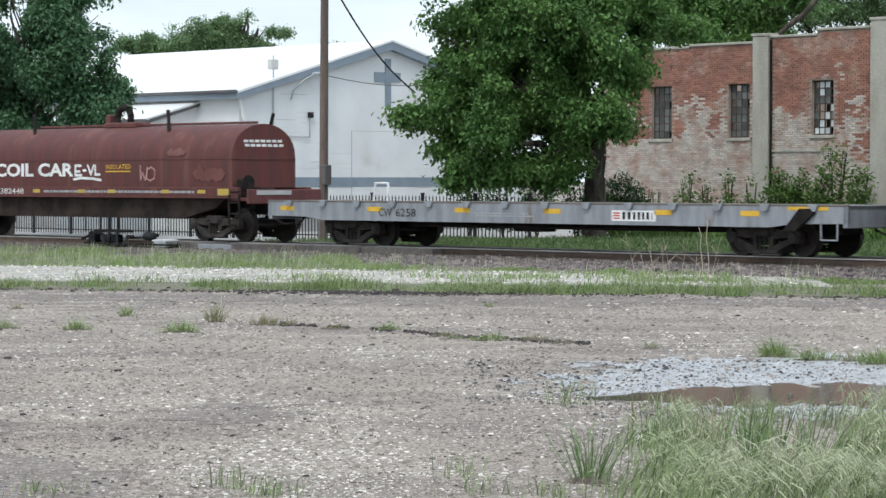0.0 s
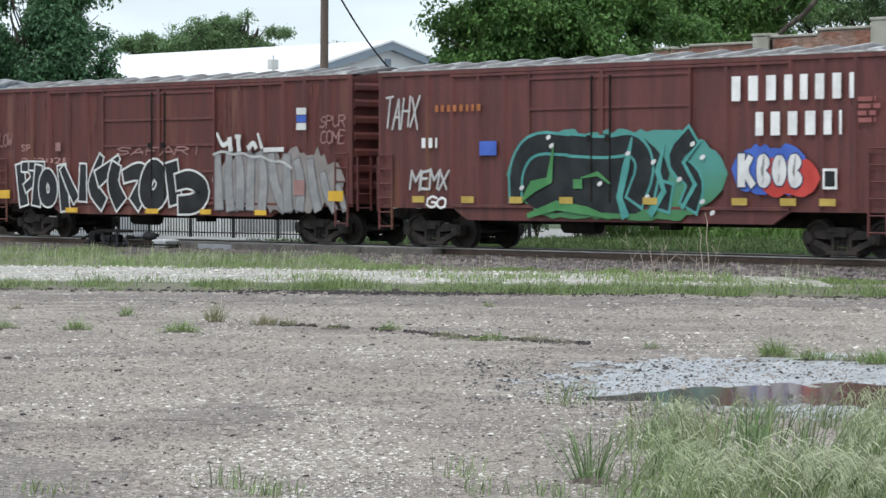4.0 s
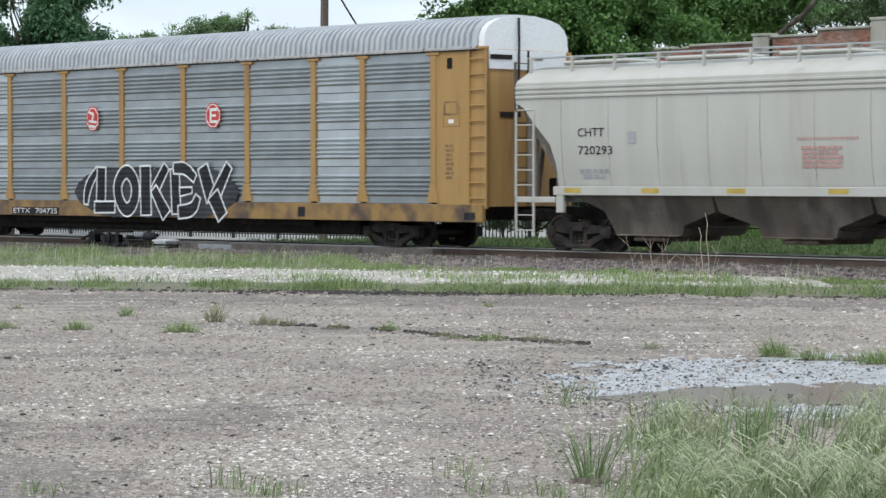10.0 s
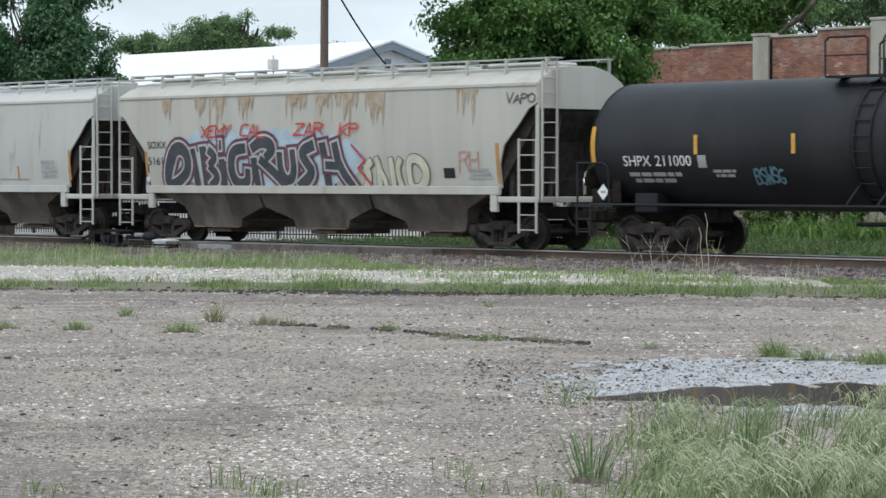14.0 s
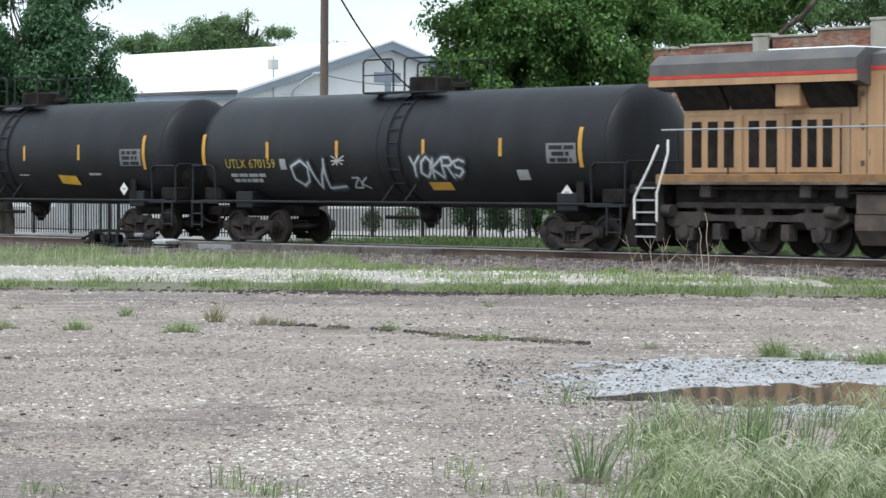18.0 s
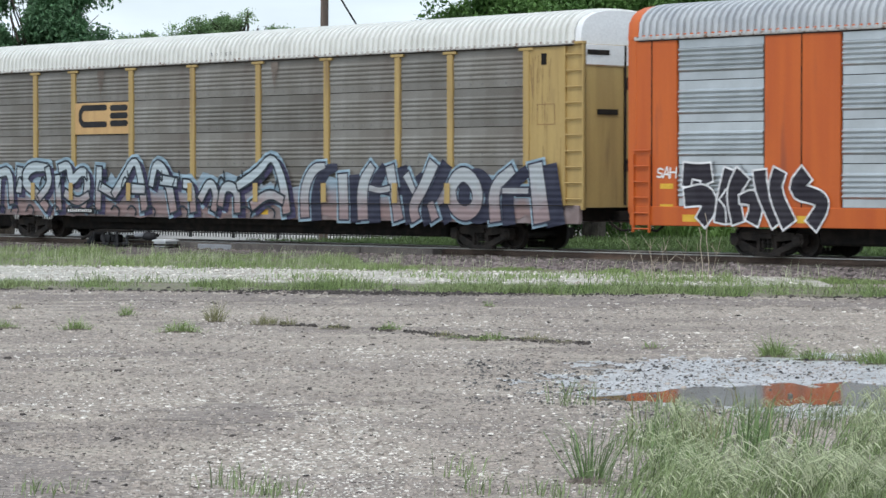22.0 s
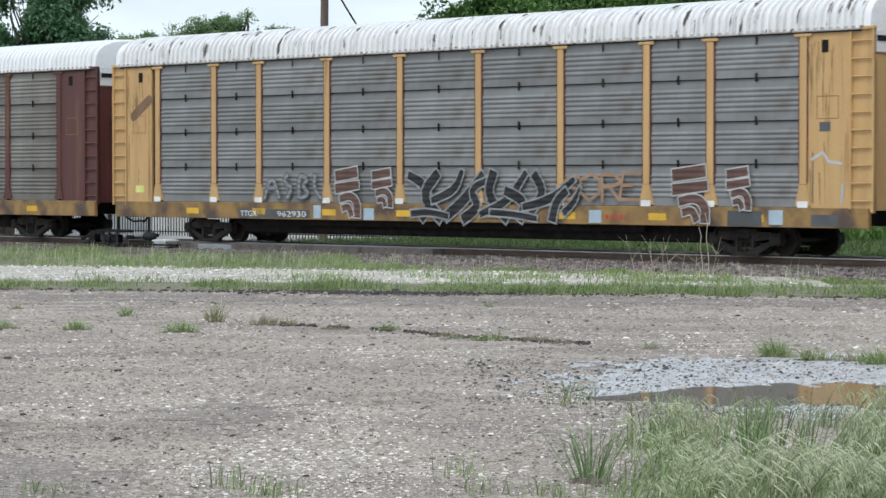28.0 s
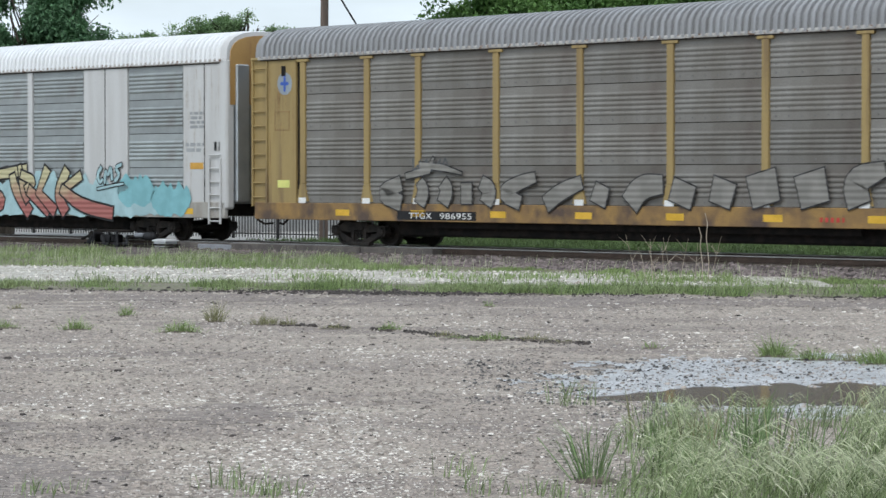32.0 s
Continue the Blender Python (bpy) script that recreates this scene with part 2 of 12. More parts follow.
P_STRAW = mat("rack_straw_yellow", (0.345, 0.250, 0.102), 0.6, second=(0.29, 0.208, 0.088), scale=1.5, stretch=STREAK, grain=0.06, third=(0.139, 0.090, 0.055), third_scale=1.1, third_low=0.60, third_high=0.78)
P_ROOFD = mat("dirty_grey_roof", (0.295, 0.30, 0.31), 0.5, 0.15, second=(0.235, 0.236, 0.24), scale=2, grain=0.06, stretch=(3, 0.3, 0.3))
P_PEACH = mat("rack_pale_yellow", (0.545, 0.345, 0.150), 0.55, second=(0.475, 0.29, 0.125), scale=1.5, stretch=STREAK, grain=0.05, third=(0.246, 0.123, 0.057), third_scale=1.2, third_low=0.62, third_high=0.76)
P_ORANGE = mat("rack_orange", (0.517, 0.111, 0.018), 0.5, second=(0.459, 0.090, 0.016), scale=1.2, stretch=STREAK, grain=0.04, third=(0.328, 0.074, 0.025), third_scale=0.9, third_low=0.62)
P_WHITE = mat("rack_white", (0.57, 0.57, 0.57), 0.5, second=(0.51, 0.505, 0.50), scale=1.2, stretch=STREAK, grain=0.04, third=(0.328, 0.303, 0.271), third_scale=0.9, third_low=0.64)
P_BROWN = mat("rack_brown", (0.102, 0.037, 0.030), 0.6, second=(0.078, 0.030, 0.027), scale=1.5, stretch=STREAK, grain=0.08, third=(0.148, 0.074, 0.049), third_scale=1.1)
P_LOCO = mat("armour_yellow", (0.435, 0.268, 0.148), 0.5, second=(0.375, 0.228, 0.122), scale=1.6, stretch=STREAK, grain=0.06, third=(0.27, 0.175, 0.11), third_scale=1.1, third_low=0.56, third_high=0.78)
P_LOCOGREY = mat("harbour_grey", (0.088, 0.086, 0.088), 0.6, second=(0.12, 0.112, 0.106), scale=1.5, grain=0.06)
P_LOCOFRAME = mat("dusty_grey_running_gear", (0.058, 0.049, 0.043), 0.85, second=(0.034, 0.029, 0.026), scale=3, grain=0.12, bump=0.15)
P_SILLY = mat("brownish_yellow_sill", (0.27, 0.145, 0.055), 0.65, second=(0.17, 0.095, 0.05), scale=2, grain=0.12)


def paint(name, c, rough=0.6, **k):
    return mat(name, c, rough, second=tuple(min(1.0, v * 1.18 + 0.01) for v in c), scale=2.2, grain=0.07, spec=0.25, **k)


K_WHITE, K_BLACK, K_RED = paint("white_paint", (0.68, 0.68, 0.67)), paint("black_paint", (0.011, 0.011, 0.013)), paint("red_paint", (0.45, 0.05, 0.04))
K_MAUVE = paint("faded_chalk_tag", (0.27, 0.15, 0.14))
K_SPRAYW = paint("graffiti_white", (0.58, 0.58, 0.57))
K_OCHRE = paint("dusty_reflector", (0.42, 0.30, 0.07))
K_YEL, K_ORANGE, K_DKGREY = paint("reflector_yellow", (0.60, 0.36, 0.04)), paint("amber_strip", (0.52, 0.285, 0.055)), paint("dark_grey_paint", (0.08, 0.085, 0.09))
K_PINK = paint("pink_paint", (0.43, 0.245, 0.225))
K_SKY, K_CREAM = paint("pale_blue_paint", (0.36, 0.45, 0.52)), paint("cream_paint", (0.62, 0.55, 0.36))
K_GREY, K_LAV, K_BLUE = paint("grey_paint", (0.30, 0.31, 0.32)), paint("dusty_mauve_paint", (0.33, 0.25, 0.27)), paint("blue_paint", (0.05, 0.11, 0.42))
K_RUSTY = mat("rust_stain", (0.25, 0.145, 0.075), 0.85, second=(0.36, 0.30, 0.22), scale=4, grain=0.15)
K_CHALK = paint("chalky_spray", (0.40, 0.40, 0.395))
K_SMOKE = paint("smoky_patch", (0.055, 0.058, 0.062))
K_AMBER = paint("dull_amber_strip", (0.40, 0.215, 0.075))
K_REDDK = paint("dull_red_paint", (0.26, 0.09, 0.085))
K_LIME, K_CYAN = paint("lemon_paint", (0.62, 0.62, 0.20)), paint("cyan_paint", (0.19, 0.41, 0.45))
K_AQUA = paint("pale_aqua_paint", (0.33, 0.48, 0.51))
GLASSY = mat("cab_glass", (0.04, 0.055, 0.065), 0.08, spec=0.9)


def fade(name, low, high, z0, z1):
    """Paint sprayed from one colour below to another above."""
    m = mat(name, low, 0.6)
    n, l = m.node_tree.nodes, m.node_tree.links
    hsv = [x for x in n if x.type == "HUE_SAT"][0]
    co, sep, rg, mx = n.new("ShaderNodeTexCoord"), n.new("ShaderNodeSeparateXYZ"), n.new("ShaderNodeMapRange"), n.new("ShaderNodeMix")
    mx.data_type = "RGBA"
    ns = n.new("ShaderNodeTexNoise")
    ns.inputs["Scale"].default_value = 3.0
    ad = n.new("ShaderNodeMath")
    ad.operation = "MULTIPLY_ADD"
    l.new(co.outputs["Object"], ns.inputs["Vector"])
    l.new(ns.outputs["Fac"], ad.inputs[0])
    ad.inputs[1].default_value = (z1 - z0) * 0.8
    l.new(co.outputs["Object"], sep.inputs[0])
    l.new(sep.outputs["Z"], ad.inputs[2])
    rg.inputs["From Min"].default_value, rg.inputs["From Max"].default_value = z0 + (z1 - z0) * 0.4, z1 + (z1 - z0) * 0.4
    l.new(ad.outputs[0], rg.inputs["Value"])
    l.new(rg.outputs["Result"], mx.inputs[0])
    mx.inputs[6].default_value, mx.inputs[7].default_value = (*low, 1), (*high, 1)
    l.new(mx.outputs[2], hsv.inputs["Color"])
    return m


# ---- the train: paint work on sides ----
def flat_at(y):
    return lambda z: y


def round_at(r, zc):
    return lambda z: -math.sqrt(max(r * r - (z - zc) ** 2, 0.01)) - 0.006


def patches(name, rects, material, parent, surf, label="", joined=False):
    """Rectangles x0, x1, z0, z1 laid on a side, each a part of its own unless they are fine print."""
    if len(rects) > 1 and not joined:
        return [patches(name, [r], material, parent, surf, label) for r in rects]
    g = Geo()
    for x0, x1, z0, z1 in rects:
        n = max(1, int((z1 - z0) / 0.12)) if abs(surf(z0) - surf(z1)) > 0.004 else 1
        pts = []
        for i in range(n + 1):
            z = z0 + (z1 - z0) * i / n
            pts += [(x0, surf(z), z), (x1, surf(z), z)]
        g.add(pts, [(2 * i, 2 * i + 1, 2 * i + 3, 2 * i + 2) for i in range(n)])
    return part(name, g, material, parent, label, smooth=0)


def words(name, text, x0, x1, z0, z1, material, parent, surf, label="", shear=0.0, bold=0.0):
    """Lettering stretched to fill a box on a side."""
    cu = bpy.data.curves.new("t", "FONT")
    cu.body, cu.shear, cu.offset = text, shear, bold
    cu.resolution_u = 3
    ob = bpy.data.objects.new("t", cu)
    me = bpy.data.meshes.new_from_object(ob)
    bpy.data.objects.remove(ob)
    xs, ys = [v.co.x for v in me.vertices], [v.co.y for v in me.vertices]
    a, b, c, d = min(xs), max(xs), min(ys), max(ys)
    for v in me.vertices:
        x, z = x0 + (v.co.x - a) / (b - a) * (x1 - x0), z0 + (v.co.y - c) / (d - c) * (z1 - z0)
        v.co = (x, surf(z) - 0.003, z)
    me.name = name
    me.materials.clear()
    return part(name, me, material, parent, label)


def bars(name, x0, x1, z0, z1, material, parent, surf, rows=1, seed=1, label="", gap=0.35, big=False):
    """Rows of plain bars where small lettering stands."""
    rnd = random.Random(seed)
    rects = []
    h = (z1 - z0) / rows
    for r in range(rows):
        x = x0 + (0 if r % 2 == 0 else rnd.uniform(0, 0.1) * (x1 - x0))
        end = x1 - (0 if big else rnd.uniform(0, 0.25) * (x1 - x0) * (rows > 1))
        while x < end - 0.02:
            w = min(end - x, h * (rnd.uniform(0.55, 0.8) if big else rnd.uniform(0.8, 3.0)))
            rects.append((x, x + w * (0.7 if big else 1.0), z1 - (r + 1) * h + h * gap / 2, z1 - r * h - h * gap / 2))
            x += w + h * (0.22 if big else 0.35)
    return patches(name, rects, material, parent, surf, label, joined=not (big and h > 0.25))


GLYPH = {"A": "00 39 60;13 53", "B": "00 09 49 67 45 05;45 62 40 00", "C": "68 39 07 02 30 61", "D": "00 09 39 66 63 30 00", "E": "69 09 00 60;05 45",
         "F": "69 09 00;05 45", "G": "68 39 07 02 30 61 64 34", "H": "00 09;60 69;05 65", "I": "30 39", "J": "02 20 51 59", "K": "00 09;69 04 60",
         "L": "09 00 60", "M": "00 09 34 69 60", "N": "00 09 60 69", "O": "30 02 07 39 67 62 30", "P": "00 09 49 67 45 05", "R": "00 09 49 67 45 05;35 60",
         "S": "68 39 07 15 54 62 30 01", "T": "09 69;39 30", "U": "09 02 30 62 69", "V": "09 30 69", "W": "09 10 35 50 69", "X": "09 60;00 69",
         "Y": "09 35 69;35 30", "Z": "09 69 00 60", "-": "04 64", ".": "30 31", "*": "00 69;09 60;30 39;04 64"}


def scrawl(text, x0, x1, z0, z1, seed=0, jitter=0.06, lap=0.0, lean=0.0):
    """Stroke paths of hand-drawn letters, in x and z."""
    rnd = random.Random(seed)
    out, k = [], len(text)
    w = (x1 - x0) / k
    for i, ch in enumerate(text):
        if ch == " ":
            continue
        ox, hz = x0 + i * w, rnd.uniform(1 - jitter * 2, 1.0)
        lo = rnd.uniform(0, jitter)
        for st in GLYPH[ch].split(";"):
            line = []
            for q in st.split():
                u, v = int(q[0]) / 6, int(q[1]) / 9
                u = 0.5 + (u - 0.5) * (0.78 + lap)
                line.append((ox + w * (u + lean * (v - 0.5) + rnd.uniform(-jitter, jitter)), z0 + (z1 - z0) * (lo + (hz - lo) * v + rnd.uniform(-jitter, jitter) * 0.6)))
            out.append(line)
    return out


def finer(line, step=0.12):
    out = [line[0]]
    for (xa, za), (xb, zb) in zip(line, line[1:]):
        n = max(1, int(math.hypot(xb - xa, zb - za) / step))
        out += [(xa + (xb - xa) * i / n, za + (zb - za) * i / n) for i in range(1, n + 1)]
    return out


def ribbon(g, paths, width, surf, lift=0.0, chop=0.0, seed=0, round_ends=True):
    """Brush strokes along paths; a small step between them keeps faces out of one plane."""
    rnd, k = random.Random(seed), 0
    if abs(surf(1.2) - surf(2.2)) > 0.01:
        paths = [finer(line) for line in paths]
    for line in paths:
        for (xa, za), (xb, zb) in zip(line, line[1:]):
            dx, dz = xb - xa, zb - za
            n = math.hypot(dx, dz) or 1e-6
            ex = width * 0.5 * chop
            ux, uz = dx / n * ex, dz / n * ex
            px, pz = -dz / n * width / 2, dx / n * width / 2
            a, b = rnd.uniform(1 - chop * 0.6, 1), rnd.uniform(1 - chop * 0.6, 1)
            k += 1
            y = -lift - 0.00025 * (k % 14)
            qs = [(xa - ux + px * a, za - uz + pz * a), (xb + ux + px * b, zb + uz + pz * b), (xb + ux - px * b, zb + uz - pz * b), (xa - ux - px * a, za - uz - pz * a)]
            g.add([(x, surf(z) + y, z) for x, z in qs], [(0, 1, 2, 3)])
        if round_ends:
            for x, z in line:
                k += 1
                y = -lift - 0.00025 * (k % 14)
                r = width / 2
                pts = [(x + r * math.cos(i * math.pi / 4), z + r * math.sin(i * math.pi / 4)) for i in range(8)]
                g.add([(a, surf(b) + y, b) for a, b in pts], [tuple(range(8))])
    return g


def tag_line(text, x0, x1, z0, z1, width, material, parent, surf, seed=1, lean=0.1, jitter=0.08, label="sprayed graffiti scrawl"):
    g = ribbon(Geo(), scrawl(text, x0, x1, z0, z1, seed, jitter, 0.1, lean), width, surf, 0.004, 0, seed)
    return part("graffiti", g, material, parent, label, smooth=0)


def cloud(x0, x1, z0, z1, seed, material, parent, surf, rough=0.25, lift=0.002, label="sprayed backing patch", bits=26):
    """An uneven patch of spray paint."""
    rnd = random.Random(seed)
    top, low = [], []
    for i in range(bits + 1):
        u = i / bits
        e = math.sqrt(min(1.0, 5 * u, 5 * (1 - u)))
        x = x0 + (x1 - x0) * u
        top.append((x, z0 + (z1 - z0) * (0.5 + 0.5 * e * (1 - rough * rnd.random()))))
        low.append((x, z0 + (z1 - z0) * (0.5 - 0.5 * e * (1 - rough * 0.6 * rnd.random()))))
    n, pts = 5, []
    for p, q in zip(low, top):
        for j in range(n + 1):
            z = p[1] + (q[1] - p[1]) * j / n
            pts.append((p[0], surf(z) - lift, z))
    k = n + 1
    g = Geo().add(pts, [(i * k + j, (i + 1) * k + j, (i + 1) * k + j + 1, i * k + j + 1) for i in range(bits) for j in range(n)])
    return part("graffiti_backing", g, material, parent, label, smooth=0)


def runs(parent, x0, x1, z0, z1, surf, material, n, seed, label, wide=0.03, long=1.0):
    """Thin tapering runs of rust and grime down a side, starting at any height."""
    rnd, g = random.Random(seed), Geo()
    for i in range(n):
        x, z = rnd.uniform(x0, x1), z1 - (z1 - z0) * rnd.random() ** 1.6 * 0.8
        w, h = wide * rnd.uniform(0.3, 1.3), min(z - z0, long * rnd.uniform(0.15, 1.0))
        lean = rnd.uniform(-0.015, 0.015)
        zs = [z - h * k / 4 for k in range(5)]
        y = [surf(q) - 0.0002 * (i % 7) for q in zs]
        pts = [(x + lean * k + d * w * f, y[k], zs[k]) for k, f in enumerate((0.55, 1.0, 0.75, 0.5, 0.2)) for d in (-0.5, 0.5)]
        g.add(pts, [(2 * k, 2 * k + 1, 2 * k + 3, 2 * k + 2) for k in range(4)])
    part("rust_run", g, material, parent, label, smooth=0)["kind"] = "stuff"


def curl(line):
    """Round the corners of a stroke path."""
    if len(line) < 3:
        return line
    out = [line[0]]
    for (xa, za), (xb, zb) in zip(line, line[1:]):
        out += [(xa * 0.75 + xb * 0.25, za * 0.75 + zb * 0.25), (xa * 0.25 + xb * 0.75, za * 0.25 + zb * 0.75)]
    return out + [line[-1]]


def over_ribs(m, pitch=0.1425):
    """Paint that lies over a corrugated sheet: the ribs show through as relief."""
    n, l = m.node_tree.nodes, m.node_tree.links
    co, wv, bp = n.new("ShaderNodeTexCoord"), n.new("ShaderNodeTexWave"), n.new("ShaderNodeBump")
    wv.bands_direction = "Z"
    wv.inputs["Scale"].default_value = 2 * math.pi / (20 * pitch)
    wv.inputs["Distortion"].default_value = 0.3
    bp.inputs["Strength"].default_value, bp.inputs["Distance"].default_value = 0.6, 0.016
    l.new(co.outputs["Object"], wv.inputs["Vector"])
    l.new(wv.outputs["Fac"], bp.inputs["Height"])
    l.new(bp.outputs["Normal"], n["Principled BSDF"].inputs["Normal"])
    return m


def brush(g, pts, grow, surf, lift):
    """One stroke whose width swells and tapers along its path (x, z, width)."""
    n = len(pts)
    rim = []
    for i, (x, z, w) in enumerate(pts):
        a, b = pts[max(0, i - 1)], pts[min(n - 1, i + 1)]
        if pts[0][:2] == pts[-1][:2] and i in (0, n - 1):
            a, b = pts[n - 2], pts[1]
        dx, dz = b[0] - a[0], b[1] - a[1]
        ln = math.hypot(dx, dz) or 1e-6
        dx, dz = dx / ln, dz / ln
        e = 0.0 if 0 < i < n - 1 or pts[0][:2] == pts[-1][:2] else (-grow if i == 0 else grow)
        h = w / 2 + grow
        rim += [(x + dx * e - dz * h, z + dz * e + dx * h), (x + dx * e + dz * h, z + dz * e - dx * h)]
    return g.add([(x, surf(z) - lift, z) for x, z in rim], [(2 * i, 2 * i + 1, 2 * i + 3, 2 * i + 2) for i in range(n - 1)])


def sketch(text, x0, x1, z0, z1, weight=1.0):
    """Strokes written as u,v,width in hundredths of a box; a leading ~ rounds the corners."""
    out = []
    for st in text.split(";"):
        st = st.strip()
        rounded = st.startswith("~")
        pts = [tuple(float(c) for c in q.split(",")) for q in st.lstrip("~").split()]
        for _ in range(2 if rounded and len(pts) > 2 else 0):
            ring = pts[0][:2] == pts[-1][:2]
            fine = [] if ring else [pts[0]]
            for p, q in zip(pts, pts[1:]):
                fine += [tuple(a * 0.75 + b * 0.25 for a, b in zip(p, q)), tuple(a * 0.25 + b * 0.75 for a, b in zip(p, q))]
            pts = fine + ([fine[0]] if ring else [pts[-1]])
        out.append([(x0 + (x1 - x0) * u / 100, z0 + (z1 - z0) * v / 100, (z1 - z0) * w * weight / 100) for u, v, w in pts])
    return out


def mural(text, x0, x1, z0, z1, edge, fill, line, parent, surf, label, halo=None, shade=None, slip=(0.12, -0.05), light=None, weight=1.0, woven=False):
    """Large graffiti in layers of paint: glow, cast shade, outline, fill and thin lights; woven letters overlap one another, each with its own outline."""
    ps = sketch(text, x0, x1, z0, z1, weight)
    lift = 0.0

    def layer(name, paths, grow, paint_, note):
        nonlocal lift
        g = Geo()
        for i, p in enumerate(paths):
            brush(g, p, grow, surf, lift + 0.0003 * i)
        lift += 0.0003 * len(paths) + 0.002
        part(name, g, paint_, parent, label + note, smooth=0)
    if halo:
        layer("graffiti_halo", ps, edge * 2.4, halo, ", outer glow")
    if shade:
        layer("graffiti_shade", [[(x + slip[0], z + slip[1], w) for x, z, w in p] for p in ps], edge * 0.8, shade, ", cast shade")
    if woven:
        for name, grow, paint_, up in (("graffiti_outline", edge, line, 0.0), ("graffiti_fill", 0.0, fill, 0.0006)):
            g = Geo()
            for i, p in enumerate(ps):
                brush(g, p, grow, surf, lift + 0.0012 * i + up)
            part(name, g, paint_, parent, label + (", outline" if up == 0 else ", fill"), smooth=0)
        lift += 0.0012 * len(ps) + 0.001
    else:
        layer("graffiti_outline", ps, edge, line, ", outline")
        layer("graffiti_fill", ps, 0.0, fill, ", fill")
    if light:
        layer("graffiti_light", [[(x - w * 0.25, z + w * 0.12, edge * 0.35) for x, z, w in p] for p in ps], 0.0, light, ", thin lights")


# ---- the train: running gear ----
CACHE = {}


def shared(key, make):
    if key not in CACHE:
        CACHE[key] = make()
    return CACHE[key]


def wheelset_mesh(r):
    g = Geo()
    for s in (-1, 1):
        y = s * 0.72
        g.lathe([(-0.07 * s, r * 0.30), (-0.06 * s, r * 0.80), (-0.07 * s, r * 0.86), (-0.07 * s, r * 1.06), (-0.035 * s, r * 1.055), (-0.03 * s, r), (0.07 * s, r * 0.985),
                 (0.07 * s, r * 0.84), (0.03 * s, r * 0.78), (0.025 * s, r * 0.42), (0.08 * s, r * 0.36), (0.08 * s, 0.06)], 0, y, 0, "y", 28)
        g.lathe([(0.08 * s, 0.075), (0.38 * s, 0.075)], 0, y, 0, "y", 12)
    g.lathe([(-0.7, 0.085), (0.7, 0.085)], 0, 0, 0, "y", 12)
    return g.mesh("wheelset")


def truck_mesh(r, wb):
    g, h = Geo(), wb / 2
    for s in (-1, 1):
        y0, y1 = s * 0.93, s * 1.12
        a, b = min(y0, y1), max(y0, y1)
        for d in (-1, 1):
            g.prism([(d * (h - 0.02), r + 0.17), (d * (h + 0.16), r + 0.15), (d * (h + 0.18), r - 0.02), (d * (h + 0.12), r - 0.12), (d * (h - 0.12), r - 0.12), (d * (h - 0.16), r + 0.05)], a, b, "y")
            g.prism([(d * (h - 0.1), r + 0.17), (d * (h - 0.1), r + 0.02), (d * 0.26, r - 0.02), (d * 0.26, r + 0.2)], a + 0.03, b - 0.03, "y")
            g.prism([(d * (h - 0.14), r - 0.0), (d * (h - 0.1), r - 0.12), (d * 0.30, r - 0.33), (d * 0.24, r - 0.2)], a + 0.02, b - 0.02, "y")
            g.box(min(d * 0.2, d * 0.28), max(d * 0.2, d * 0.28), a + 0.02, b - 0.02, r - 0.3, r + 0.2)
            g.lathe([(0, 0.12), (s * 0.05, 0.12), (s * 0.07, 0.09), (s * 0.08, 0.03)], d * h, s * 1.10, r, "y", 14)
        g.box(-0.42, 0.42, a, b, r - 0.36, r - 0.26, 0.02)
        g.box(-0.34, 0.34, a, b, r + 0.12, r + 0.26, 0.02)
        for k in (-0.14, 0.0, 0.14):
            for j in range(4):
                g.lathe([(0, 0.05), (0.06, 0.055), (0.075, 0.045)], k, (a + b) / 2, r - 0.26 + j * 0.09, "z", 10)
        g.box(-0.18, 0.18, a - 0.02, b + 0.02, r + 0.04, r + 0.16, 0.015)
    g.box(-0.2, 0.2, -1.0, 1.0, r - 0.05, r + 0.16, 0.02)
    g.lathe([(0, 0.3), (0.15, 0.3)], 0, 0, r + 0.15, "z", 18)
    for d in (-1, 1):
        g.box(d * 0.36 - 0.05, d * 0.36 + 0.05, -0.95, 0.95, r - 0.15, r - 0.05)
    return g.mesh("truck")


movers, rollers = [], []


def car(name, s, half, label):
    e = empty(name, site(s, TRACK, RAIL), label, "locomotive" if name == "locomotive" else "freight car", "cars of the passing train")
    movers.append((e, s))
    return e


def truck(parent, s, half, x, r=0.42, wb=1.78, material=None):
    t = part("truck", shared(("truck", r, wb), lambda: truck_mesh(r, wb)), material or P_TRUCK, parent, "grimy cast iron truck frame with springs", pose(x, 0, 0))
    me = shared(("set", r), lambda: wheelset_mesh(r))
    for d in (-1, 1):
        w = part("wheelset", me, P_WHEEL, t, "", pose(d * wb / 2, 0, r))
        rollers.append((w, d * wb / 2, r, s, half))
    return t


def coupler(parent, x, d):
    g = Geo().box(min(x, x + d * 0.55), max(x, x + d * 0.55), -0.12, 0.12, 0.72, 0.96, 0.02)
    g.box(min(x + d * 0.5, x + d * 0.78), max(x + d * 0.5, x + d * 0.78), -0.16, 0.17, 0.68, 1.0, 0.05)
    part("coupler", g, P_DARK, parent, "rusty knuckle coupler")
    pts = [(x + d * 0.05, -0.35, 0.8), (x + d * 0.2, -0.36, 0.62), (x + d * 0.45, -0.3, 0.5), (x + d * 0.7, -0.2, 0.52)]
    part("brake_hose", Geo().pipe(pts, 0.03), P_DARK, parent, "sagging rubber air brake hose")


